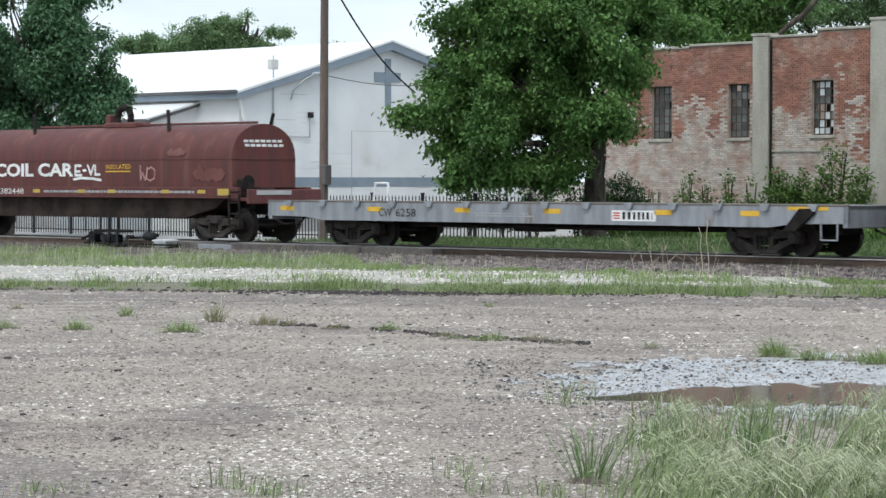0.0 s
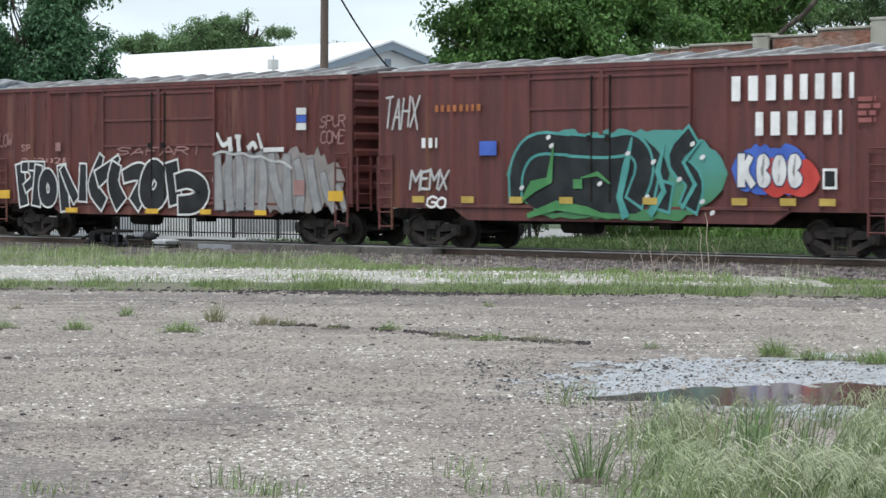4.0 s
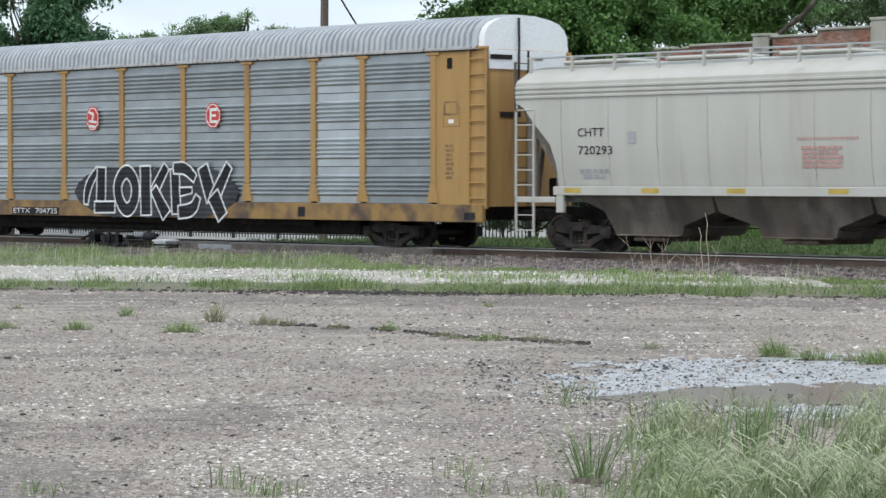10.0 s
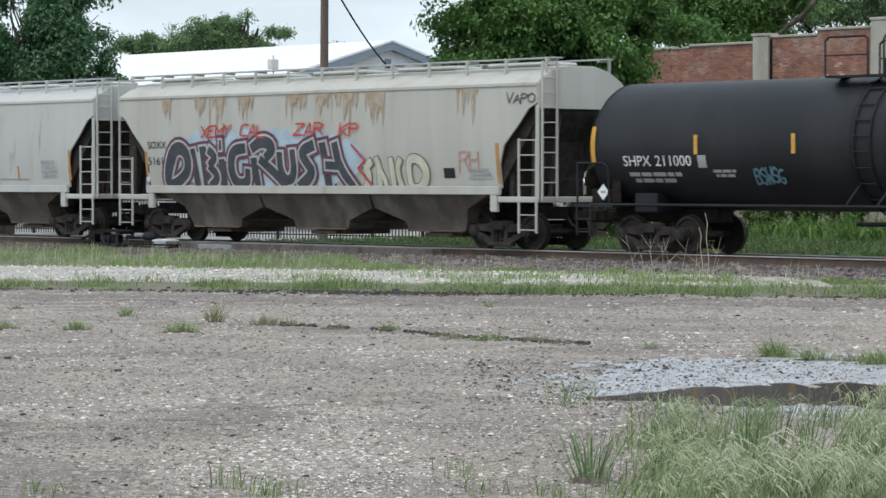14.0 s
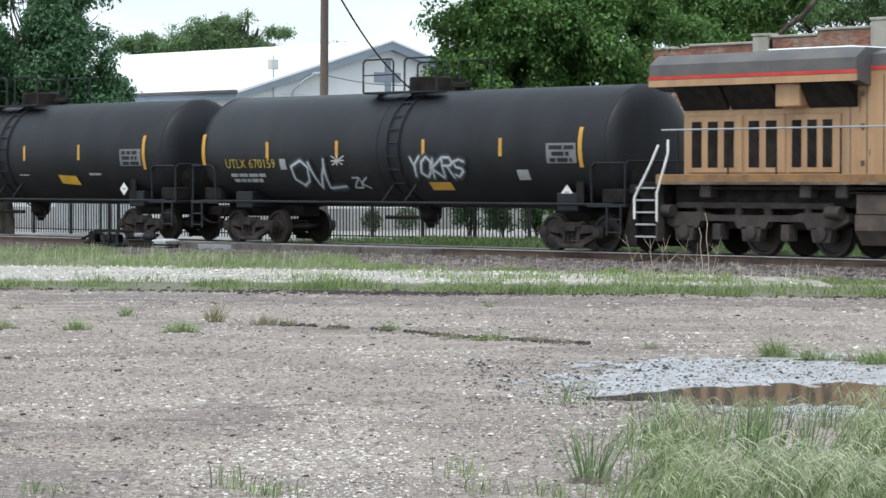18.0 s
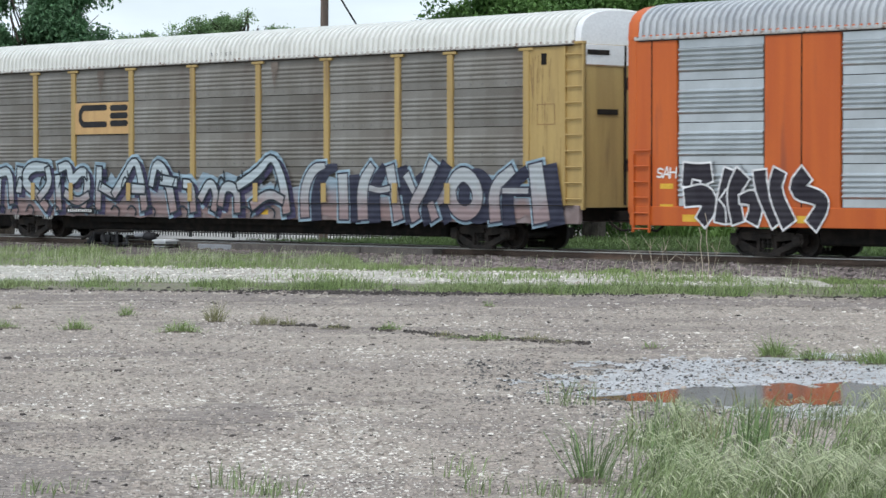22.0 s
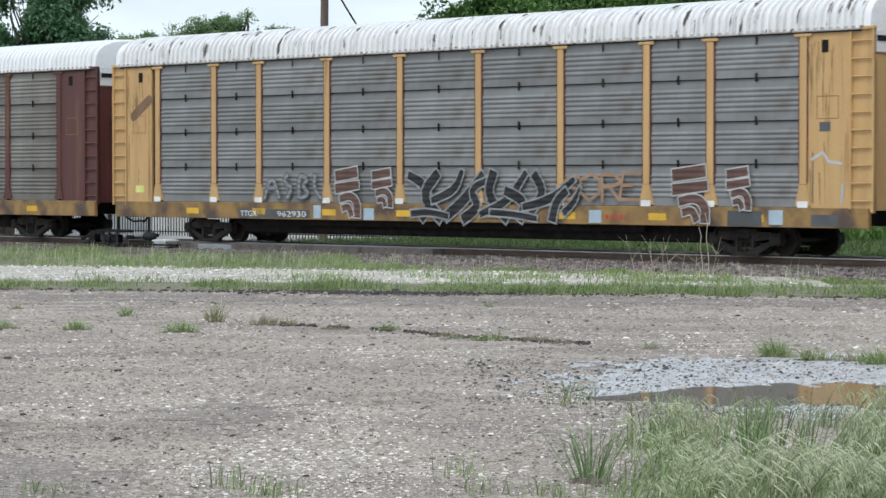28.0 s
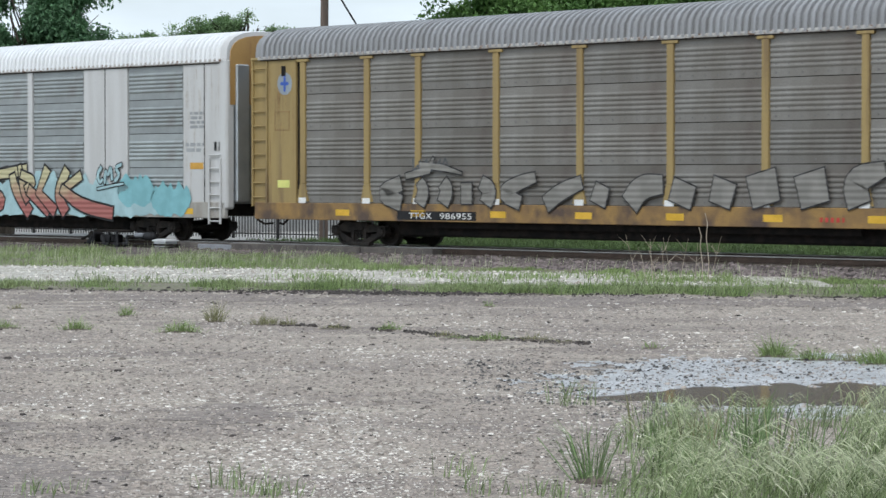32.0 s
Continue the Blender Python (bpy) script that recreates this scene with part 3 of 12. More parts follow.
def ladder(parent, x0, x1, y, z0, z1, material, step=0.36, r=0.022, name="ladder"):
    g = Geo()
    for x in (x0, x1):
        g.box(x - 0.025, x + 0.025, y - 0.02, y + 0.02, z0, z1)
    k = int((z1 - z0) / step)
    for i in range(k + 1):
        g.tube((x0, y, z0 + 0.08 + i * step), (x1, y, z0 + 0.08 + i * step), r, 6)
    return part(name, g, material, parent, "steel ladder with round rungs")


def end_ladder(parent, x, y0, y1, z0, z1, material, step=0.36, r=0.022):
    g = Geo()
    for y in (y0, y1):
        g.box(x - 0.02, x + 0.02, y - 0.025, y + 0.025, z0, z1)
    for i in range(int((z1 - z0) / step) + 1):
        g.tube((x, y0, z0 + 0.08 + i * step), (x, y1, z0 + 0.08 + i * step), r, 6)
    return part("end_ladder", g, material, parent, "steel end ladder with round rungs")
# ---- ground and planting materials ----
M_LOT = mat("gravel_lot", (0.285, 0.246, 0.210), 0.9, second=(0.195, 0.165, 0.146), scale=0.42, low=0.40, high=0.62, stretch=(0.55, 1.0, 1.0), grain=0.30, grain_scale=22.0,
            third=(0.345, 0.305, 0.255), third_scale=1.3, third_low=0.52, third_high=0.68, bump=1.0, bump_scale=16.0)
M_STONE = mat("loose_stone", (0.300, 0.262, 0.232), 0.85, grain=0.1, vary=0.42)
M_FLAKE = mat("pale_flake", (0.62, 0.585, 0.54), 0.85, grain=0.1, vary=0.32)
M_DARKSTONE = mat("dark_cinder", (0.055, 0.047, 0.044), 0.9, grain=0.2, vary=0.5)
M_LIME = mat("crushed_limestone", (0.42, 0.40, 0.36), 0.9, second=(0.31, 0.295, 0.25), scale=1.4, grain=0.22, grain_scale=18, bump=0.6, bump_scale=20)
M_VERGE = mat("verge_soil", (0.165, 0.150, 0.110), 0.95, second=(0.135, 0.140, 0.085), scale=0.9, grain=0.25, grain_scale=14, bump=0.6, bump_scale=12)
M_LAWN = mat("rough_lawn", (0.066, 0.092, 0.040), 0.95, second=(0.095, 0.112, 0.054), scale=0.5, grain=0.25, grain_scale=10, bump=0.6, bump_scale=9)
M_BALLAST = mat("track_ballast", (0.125, 0.105, 0.098), 0.95, second=(0.085, 0.070, 0.066), scale=1.2, grain=0.25, grain_scale=16, bump=0.9, bump_scale=14)
M_BALLSTONE = mat("ballast_stone", (0.168, 0.140, 0.136), 0.9, grain=0.12, vary=0.75)
M_PARK = mat("church_paving", (0.36, 0.355, 0.34), 0.9, second=(0.30, 0.295, 0.28), scale=0.8, grain=0.1)


def leafy(name, a, b, through=0.30, vary=0.35):
    """Leaf green: a thin sheet that lets part of the light through."""
    m = mat(name, a, 0.55, second=b, scale=0.7, low=0.35, high=0.65, grain=0.08, vary=vary, spec=0.35)
    n, l = m.node_tree.nodes, m.node_tree.links
    hsv = [x for x in n if x.type == "HUE_SAT"][0]
    tr, mx = n.new("ShaderNodeBsdfTranslucent"), n.new("ShaderNodeMixShader")
    mx.inputs[0].default_value = through
    l.new(hsv.outputs["Color"], tr.inputs["Color"])
    l.new(n["Principled BSDF"].outputs[0], mx.inputs[1])
    l.new(tr.outputs[0], mx.inputs[2])
    l.new(mx.outputs[0], n["Material Output"].inputs["Surface"])
    return m


L_MAPLE = leafy("maple_leaf", (0.078, 0.168, 0.044), (0.132, 0.244, 0.068))
L_DARK = leafy("dark_leaf", (0.070, 0.155, 0.070), (0.100, 0.200, 0.100))
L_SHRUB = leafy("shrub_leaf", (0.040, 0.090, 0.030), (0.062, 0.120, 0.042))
L_FAR = leafy("far_leaf", (0.145, 0.235, 0.105), (0.19, 0.285, 0.135))
L_WEED = leafy("weed_leaf", (0.085, 0.165, 0.035), (0.125, 0.215, 0.055))
L_GRASS = leafy("grass_blade", (0.185, 0.265, 0.088), (0.265, 0.330, 0.150), 0.25, 0.5)
L_OLIVE = leafy("olive_blade", (0.19, 0.20, 0.09), (0.27, 0.25, 0.15), 0.2, 0.4)
L_LAWN = leafy("lawn_blade", (0.078, 0.128, 0.040), (0.112, 0.165, 0.060), 0.25, 0.6)
L_VERGE = leafy("verge_blade", (0.165, 0.235, 0.085), (0.255, 0.305, 0.150), 0.25, 0.6)
L_TALL = leafy("tall_grass_blade", (0.165, 0.225, 0.095), (0.245, 0.300, 0.155), 0.25, 0.6)
L_BLADE = leafy("broad_blade", (0.130, 0.205, 0.080), (0.190, 0.270, 0.120), 0.25, 0.5)
L_SEED = leafy("seed_head", (0.34, 0.385, 0.225), (0.44, 0.46, 0.32), 0.2, 0.35)
L_DRY = mat("dry_stalk", (0.42, 0.36, 0.29), 0.9, second=(0.32, 0.265, 0.20), scale=4, grain=0.15)
# Base darkened: the shade under the crowns is put into the bark colour.
M_BARK = mat("bark", (0.032, 0.026, 0.021), 0.95, second=(0.09, 0.075, 0.06), scale=5, stretch=(1, 1, 0.3), grain=0.2, bump=0.8, bump_scale=14)

rng = np.random.default_rng(7)


def raw_mesh(name, verts, faces, material, smooth=False):
    me = bpy.data.meshes.new(name)
    me.from_pydata(verts.tolist() if hasattr(verts, "tolist") else verts, [], faces)
    me.materials.append(material)
    if smooth:
        me.shade_smooth()
    return me


def leaf_mesh(name, pts, size, material, droop=0.55, wide=0.5):
    """One folded leaf of four corners at each point."""
    n = len(pts)
    az, el = rng.uniform(0, 2 * np.pi, n), rng.normal(-droop, 0.55, n)
    d = np.stack([np.cos(az) * np.cos(el), np.sin(az) * np.cos(el), np.sin(el)], 1)
    up = np.array([0.0, 0.0, 1.0]) + rng.normal(0, 0.45, (n, 3))
    sd = np.cross(d, up)
    sd /= np.linalg.norm(sd, axis=1, keepdims=True) + 1e-6
    nm = np.cross(sd, d)
    s = (size * rng.uniform(0.6, 1.35, n))[:, None]
    v = np.stack([pts, pts + d * s * 0.45 + sd * s * wide * 0.5 + nm * s * 0.1, pts + d * s, pts + d * s * 0.45 - sd * s * wide * 0.5 + nm * s * 0.1], 1).reshape(-1, 3)
    f = [(4 * i, 4 * i + 1, 4 * i + 2, 4 * i + 3) for i in range(n)]
    return raw_mesh(name, v, f, material)


def blob_points(blobs, n, seed, gap=0.0, freq=1.1):
    """Points in the outer layers of overlapping egg shapes (x, y, z, rx, ry, rz), thinned by noise."""
    r = np.random.default_rng(seed)
    w = np.array([b[3] * b[4] + b[4] * b[5] + b[3] * b[5] for b in blobs])
    out = []
    for b, k in zip(blobs, (n * w / w.sum()).astype(int)):
        q = r.normal(size=(k, 3))
        q /= np.linalg.norm(q, axis=1, keepdims=True)
        rad = 1.0 - 0.55 * r.random(k) ** 1.6
        bump = np.array([noise.noise(Vector((float(a[0] * 2.3 + b[0]), float(a[1] * 2.3 + b[1]), float(a[2] * 2.3 + b[2])))) for a in q])
        rad = rad * (1.0 + 0.30 * bump)
        out.append(np.array(b[:3]) + q * rad[:, None] * np.array(b[3:]))
    p = np.concatenate(out)
    if gap:
        keep = np.array([noise.noise(Vector((float(a[0] * freq), float(a[1] * freq), float(a[2] * freq)))) > -gap for a in p])
        p = p[keep]
    return p


def clumped(p, per, spread, seed):
    r = np.random.default_rng(seed)
    return np.repeat(p, per, axis=0) + r.normal(0, spread, (len(p) * per, 3)) * np.array([1.0, 1.0, 0.75])


def lobed(blobs, k, f, seed):
    """Break each egg into smaller billows on its surface."""
    r = np.random.default_rng(seed)
    out = []
    for x, y, z, a, b, c in blobs:
        for i in range(k):
            q = r.normal(size=3)
            q /= np.linalg.norm(q)
            s = f * r.uniform(0.65, 1.35)
            out.append((x + q[0] * a * 0.66, y + q[1] * b * 0.66, z + q[2] * c * 0.66, max(a, c) * s, b * s, max(0.45 * a, c) * s * 0.8))
    return out


def eggs(depth, rows):
    """Egg shapes from angles off the view axis: a crown as a distant eye would sketch it, at one depth."""
    k = depth / 4806.0
    return [((cx - 784) * k, depth + dy, 2.05 - (cy - 319) * k, rx * k, (rx + rz) * 0.5 * k, rz * k) for cx, cy, rx, rz, dy in rows]


def limb(g, a, b, r0, r1, seed, bits=5, wob=0.12):
    r = random.Random(seed)
    a, b = Vector(a), Vector(b)
    ln = (b - a).length
    pts = [a]
    for i in range(1, bits + 1):
        f = i / bits
        pts.append(a.lerp(b, f) + Vector((r.uniform(-1, 1), r.uniform(-1, 1), r.uniform(-0.3, 0.6))) * wob * ln * 0.3 * (1 if i < bits else 0.3))
    for i, (p, q) in enumerate(zip(pts, pts[1:])):
        g.tube(p, q, r0 + (r1 - r0) * i / bits, 8, r0 + (r1 - r0) * (i + 1) / bits)
    return pts[-1]


def tree(name, base, top, r, blobs, n, per, size, material, label, seed, gap=0.18, limbs=9):
    e = empty(name, Matrix.Translation(base), label, "tree")
    o = Vector(base)
    g = Geo()
    t = Vector(top) - o
    limb(g, (0, 0, -0.1), t, r, r * 0.6, seed, 5, 0.05)
    part("trunk", g, M_BARK, e, "dark furrowed trunk")
    rnd = random.Random(seed)
    for i in range(min(limbs, len(blobs))):
        b = blobs[i]
        g = Geo()
        c = Vector(b[:3]) - o
        st = t * rnd.uniform(0.7, 1.0)
        end = limb(g, st, c, r * 0.45, r * 0.12, seed + i, 5, 0.25)
        for j in range(5):
            tip = c + Vector((rnd.uniform(-1, 1) * b[3], rnd.uniform(-1, 1) * b[4], rnd.uniform(-0.8, 0.9) * b[5])) * 0.75
            limb(g, end.lerp(st, rnd.uniform(0, 0.5)), tip, r * 0.12, r * 0.03, seed * 7 + i * 5 + j, 3, 0.3)
        part("limb", g, M_BARK, e)
    p = clumped(blob_points(lobed(blobs, 12, 0.42, seed), n, seed, gap, 0.7), per, size * 0.95, seed) - np.array(base)
    part("crown", leaf_mesh("crown", p, size, material), material, e, "crown of many small green leaves")
    return e


def blades(name, xy, height, width, material, lean=(0.0, 0.0), wild=0.35, z=0.0):
    """Grass: one tapered, bent blade of two steps at each place."""
    n = len(xy)
    h = np.broadcast_to(height, (n,)) * rng.uniform(0.5, 1.25, n)
    az = rng.uniform(0, 2 * np.pi, n)
    sd = np.stack([np.cos(az), np.sin(az) * 0.6, np.zeros(n)], 1) * (width * rng.uniform(0.6, 1.3, n))[:, None] * 0.5
    lean = np.broadcast_to(np.asarray(lean, float), (n, 2))
    ln = np.concatenate([lean + rng.normal(0, wild, (n, 2)), np.zeros((n, 1))], 1)
    base = np.stack([xy[:, 0], xy[:, 1], np.full(n, z) if np.isscalar(z) else z], 1)
    mid = base + ln * (h * 0.35)[:, None] + np.array([0, 0, 1.0]) * (h * 0.6)[:, None]
    tip = base + ln * (h * 1.0)[:, None] + np.array([0, 0, 1.0]) * (h * np.clip(1.0 - 0.35 * np.linalg.norm(ln, axis=1), 0.35, 1))[:, None]
    v = np.stack([base - sd, base + sd, mid + sd * 0.75, mid - sd * 0.75, tip], 1).reshape(-1, 3)
    f = []
    for i in range(n):
        k = 5 * i
        f += [(k, k + 1, k + 2, k + 3), (k + 3, k + 2, k + 4)]
    return raw_mesh(name, v, f, material)


# ---- the lot ----
def puddle_depth(x, y):
    """How deep in the soaked hollow a place lies: 1 in its middle, 0 at its rim, below 0 outside."""
    return 1.0 - ((x - 4.1) / 3.35) ** 2 - ((y - 27.5) / 4.75) ** 2


def basin(x, y):
    """The part of the hollow that holds standing water, with a ragged rim."""
    k = x - 1.30
    if k <= 0 or x > 6.9:
        return 0.0
    h = 0.26 + 0.50 * min(k, 1.7) + 0.16 * k
    c = 25.70 + 0.19 * k
    u = (y - c) / h + 0.42 * noise.noise(Vector((x * 1.9, y * 0.9, 4.0))) + 0.34 * noise.noise(Vector((x * 5.0, y * 2.2, 6.0)))
    return max(0.0, 1.0 - u * u) * min(1.0, k * 2.2)


def lot_height(x, y):
    h = 0.018 * noise.noise(Vector((x * 0.35, y * 0.35, 0.3))) + 0.007 * noise.noise(Vector((x * 1.9, y * 1.9, 2.0))) + 0.006 * noise.noise(Vector((x * 5.0, y * 5.0, 5.0)))
    q = puddle_depth(x, y)
    if q > 0:
        f = min(1.0, q * 3.0)
        h = h * (1 - 0.62 * f) - 0.009 * f - 0.034 * min(1.0, 2.5 * basin(x, y))
    return h


def steps(lo, hi, fine, out):
    a = list(np.arange(lo, hi + 1e-6, fine))
    left, right, d = [], [], fine
    x = lo
    while x > -out:
        d *= 1.7
        x -= d
        left.append(x)
    x, d = hi, fine
    while x < out:
        d *= 1.7
        x += d
        right.append(x)
    return left[::-1] + a + right


def ground():
    xs, ys = steps(-9.0, 9.0, 0.11, 2500), steps(15.5, 52.0, 0.11, 2500)
    v = []
    for y in ys:
        for x in xs:
            inside = -9.01 < x < 9.01 and 15.4 < y < 52.1
            v.append((x, y, lot_height(x, y) if inside else 0.0))
    w = len(xs)
    f = [(j * w + i, j * w + i + 1, (j + 1) * w + i + 1, (j + 1) * w + i) for j in range(len(ys) - 1) for i in range(w - 1)]
    g = new("ground", raw_mesh("ground", v, f, M_LOT, True))
    tagged(g, "wide gravel lot of grey stone and dirt", "ground", kind="structure")
    M_WATER = mat("puddle_water", (0.105, 0.080, 0.060), 0.09, spec=0.5, grain=0.0)
    M_WATER.node_tree.nodes["Principled BSDF"].inputs["IOR"].default_value = 1.33
    ring = [(4.2 + 3.4 * math.cos(a), 27.0 + 3.6 * math.sin(a), -0.0170) for a in [2 * math.pi * i / 40 for i in range(40)]]
    tagged(part("water", Geo().add(ring, [tuple(range(40))]), M_WATER, smooth=0), "shallow muddy rain puddle in the gravel lot", "puddle", kind="structure")


def wet_gravel():
    """The soaked rim of the puddle: a thin broken film of water over the stones."""
    # Base paler than the dry lot: part of the sky's sheen is painted in.
    film = mat("wet_film_sky_sheen", (0.37, 0.37, 0.38), 0.36, second=(0.24, 0.238, 0.24), scale=2.6, grain=0.3, grain_scale=16, bump=1.0, bump_scale=11, spec=1.0)
    xs, ys = np.arange(0.2, 7.6, 0.05), np.arange(22.4, 32.6, 0.10)
    v, keep = [], {}
    for j, y in enumerate(ys):
        for i, x in enumerate(xs):
            keep[i, j] = 1.15 * puddle_depth(x, y) + 0.34 * noise.noise(Vector((x * 1.0, y * 0.7, 7.0))) + 0.34 * noise.noise(Vector((x * 3.6, y * 2.2, 3.0))) + 0.40 * noise.noise(Vector((x * 8.0, y * 4.2, 9.0))) > 0.17
            v.append((x, y, lot_height(x, y) + 0.005 - 0.004 * (not keep[i, j])))
    w = len(xs)
    f = [(j * w + i, j * w + i + 1, (j + 1) * w + i + 1, (j + 1) * w + i) for j in range(len(ys) - 1) for i in range(w - 1) if keep[i, j] and keep[i + 1, j] and keep[i, j + 1] and keep[i + 1, j + 1]]
    tagged(new("wet_gravel", raw_mesh("wet_gravel", v, f, film, True)), "soaked gravel with a thin film of water, sky sheen in its colour", "wet gravel", kind="structure")


def dirt_lanes():
    """Fine dark dirt where wheels have swept the stones aside."""
    soil = mat("swept_dirt", (0.165, 0.138, 0.124), 0.95, second=(0.215, 0.185, 0.165), scale=1.1, stretch=(0.5, 1, 1), grain=0.26, grain_scale=20, bump=0.8, bump_scale=16)
    xs, ys = np.arange(-9.0, 9.0, 0.11), np.arange(15.5, 52.0, 0.11)
    v, keep = [], {}
    for j, y in enumerate(ys):
        for i, x in enumerate(xs):
            nz = 0.9 * noise.noise(Vector((x * 0.5, y * 0.35, 3.0))) + 0.7 * noise.noise(Vector((x * 2.4, y * 1.1, 8.0))) + 0.5 * noise.noise(Vector((x * 7.0, y * 3.0, 1.0)))
            far = 1.0 - abs(y - 46.3 + 0.22 * x) / 2.9
            near = max(0.85 - abs(y - 24.0 - 0.30 * x) / 2.0 - max(0.0, x + 1.6) * 0.7, 0.95 - abs(y - 18.6) / 1.8 - max(0.0, x + 2.3) * 1.1)
            keep[i, j] = max(far * 1.15, near) + nz > 0.42
            v.append((x, y, lot_height(x, y) + 0.004 - 0.003 * (not keep[i, j])))
    w = len(xs)
    f = [(j * w + i, j * w + i + 1, (j + 1) * w + i + 1, (j + 1) * w + i) for j in range(len(ys) - 1) for i in range(w - 1) if keep[i, j] and keep[i + 1, j] and keep[i, j + 1] and keep[i + 1, j + 1]]
    tagged(new("dirt_lane", raw_mesh("dirt_lane", v, f, soil, True)), "swept lanes of fine dark dirt on the gravel lot", "dirt", kind="structure")


def lot_edge(x):
    return 49.05 - 0.237 * x


def stone_field(name, xy, size, material, z, label, tall=0.27):
    n = len(xy)
    s = size * rng.lognormal(0, 0.42, n)
    base = np.stack([xy[:, 0], xy[:, 1], z], 1)
    az = rng.uniform(0, np.pi, n)
    ax = np.stack([np.cos(az), np.sin(az), np.zeros(n)], 1)
    ay = np.stack([-np.sin(az), np.cos(az), np.zeros(n)], 1)
    up = np.array([0, 0, tall])
    off = [ax * 0.6, ay * 0.45, -ax * 0.55, -ay * 0.5, up + ax * 0.36, up * 0.9 + ay * 0.25, up - ax * 0.3, up * 1.1 - ay * 0.28]
    v = np.stack([base + np.broadcast_to(o, (n, 3)) * s[:, None] * rng.uniform(0.72, 1.28, (n, 1)) for o in off], 1).reshape(-1, 3)
    f = []
    for i in range(n):
        k = 8 * i
        f += [(k, k + 1, k + 5, k + 4), (k + 1, k + 2, k + 6, k + 5), (k + 2, k + 3, k + 7, k + 6), (k + 3, k, k + 4, k + 7), (k + 4, k + 5, k + 6, k + 7)]
    return tagged(new(name, raw_mesh(name, v, f, material)), label, "stones", kind="stuff")


def lot_stones():
    n = 62000
    px, py = rng.uniform(-60, 1630, n), 319 + 563 * rng.uniform(0.345, 1.03, n)
    y = 4806 * 2.05 / (py - 319)
    x = (px - 784) / 4806 * y
    ok = y < lot_edge(x) + 0.3
    x, y = x[ok], y[ok]
    z = np.array([lot_height(float(a), float(b)) for a, b in zip(x, y)])
    xy = np.stack([x, y], 1)
    drift = np.array([noise.noise(Vector((float(a) * 0.5, float(b) * 0.3, 11.0))) for a, b in zip(x, y)])
    pick = rng.random(len(x))
    dark = pick < 0.07 - 0.08 * drift
    pale = (pick > 0.86 - 0.55 * drift - 0.040 * np.clip(23.0 - y, 0, 6) * (0.4 + drift)) & ~dark
    size = 0.012 + 0.00042 * y
    mid = ~dark & ~pale
    stone_field("loose_stones", xy[mid], size[mid], M_STONE, z[mid], "scattered grey-brown gravel stones on the lot")
    stone_field("pale_stones", xy[pale], size[pale] * 0.95, M_FLAKE, z[pale], "scattered pale limestone flakes on the lot", 0.16)
    stone_field("dark_stones", xy[dark], size[dark] * 0.98, M_DARKSTONE, z[dark], "scattered dark cinders on the lot", 0.22)
    # stones that stand out of the wet film
    x, y = rng.uniform(0.2, 6.2, 5200), rng.uniform(23.3, 31.0, 5200)
    q = np.array([max(0.0, puddle_depth(float(a), float(b))) + 0.3 * noise.noise(Vector((a * 0.9, b * 0.5, 1.0))) for a, b in zip(x, y)])
    dry = np.array([lot_height(float(a), float(b)) > -0.02 for a, b in zip(x, y)])
    ok = (q > 0.02) & (rng.random(5200) < 1.15 - q * 0.75) & (dry | (rng.random(5200) < np.clip(0.62 - 0.14 * x, 0.10, 0.45)))
    x, y = x[ok], y[ok]
    z = np.maximum(np.array([lot_height(float(a), float(b)) for a, b in zip(x, y)]), -0.021) + 0.006
    xy, big = np.stack([x, y], 1), rng.random(len(x)) < 0.16
    wet = mat("wet_stone", (0.060, 0.056, 0.054), 0.4, grain=0.2, vary=0.6)
    stone_field("wet_stones", xy[~big], np.full((~big).sum(), 0.018), wet, z[~big], "small dark wet stones standing out of the puddle film")
    stone_field("wet_cobbles", xy[big], np.full(big.sum(), 0.028), wet, z[big], "dark wet stones standing out of the puddle film", 0.36)


def strip(name, lo, hi, x0, x1, z, material, label, n=60, wob=0.25, seed=1):
    """A band of ground between two lines that run across the view, with a ragged edge."""
    g, pts = Geo(), []
    for i in range(n + 1):
        x = x0 + (x1 - x0) * i / n
        a = lo(x) + wob * noise.noise(Vector((x * 0.9, seed, 0))) * 2
        b = hi(x) + wob * noise.noise(Vector((x * 0.9, seed + 5, 0))) * 2
        for k in range(5):
            y = a + (b - a) * k / 4
            e = 0 if k in (0, 4) else 1
            pts.append((x, y, 0.004 + z * e))
    f = [(5 * i + k, 5 * (i + 1) + k, 5 * (i + 1) + k + 1, 5 * i + k + 1) for i in range(n) for k in range(4)]
    return tagged(part(name, Geo().add(pts, f), material), label, "ground", kind="structure")


def toe(x, p=44.3):
    return (p - SIN * x) / COS


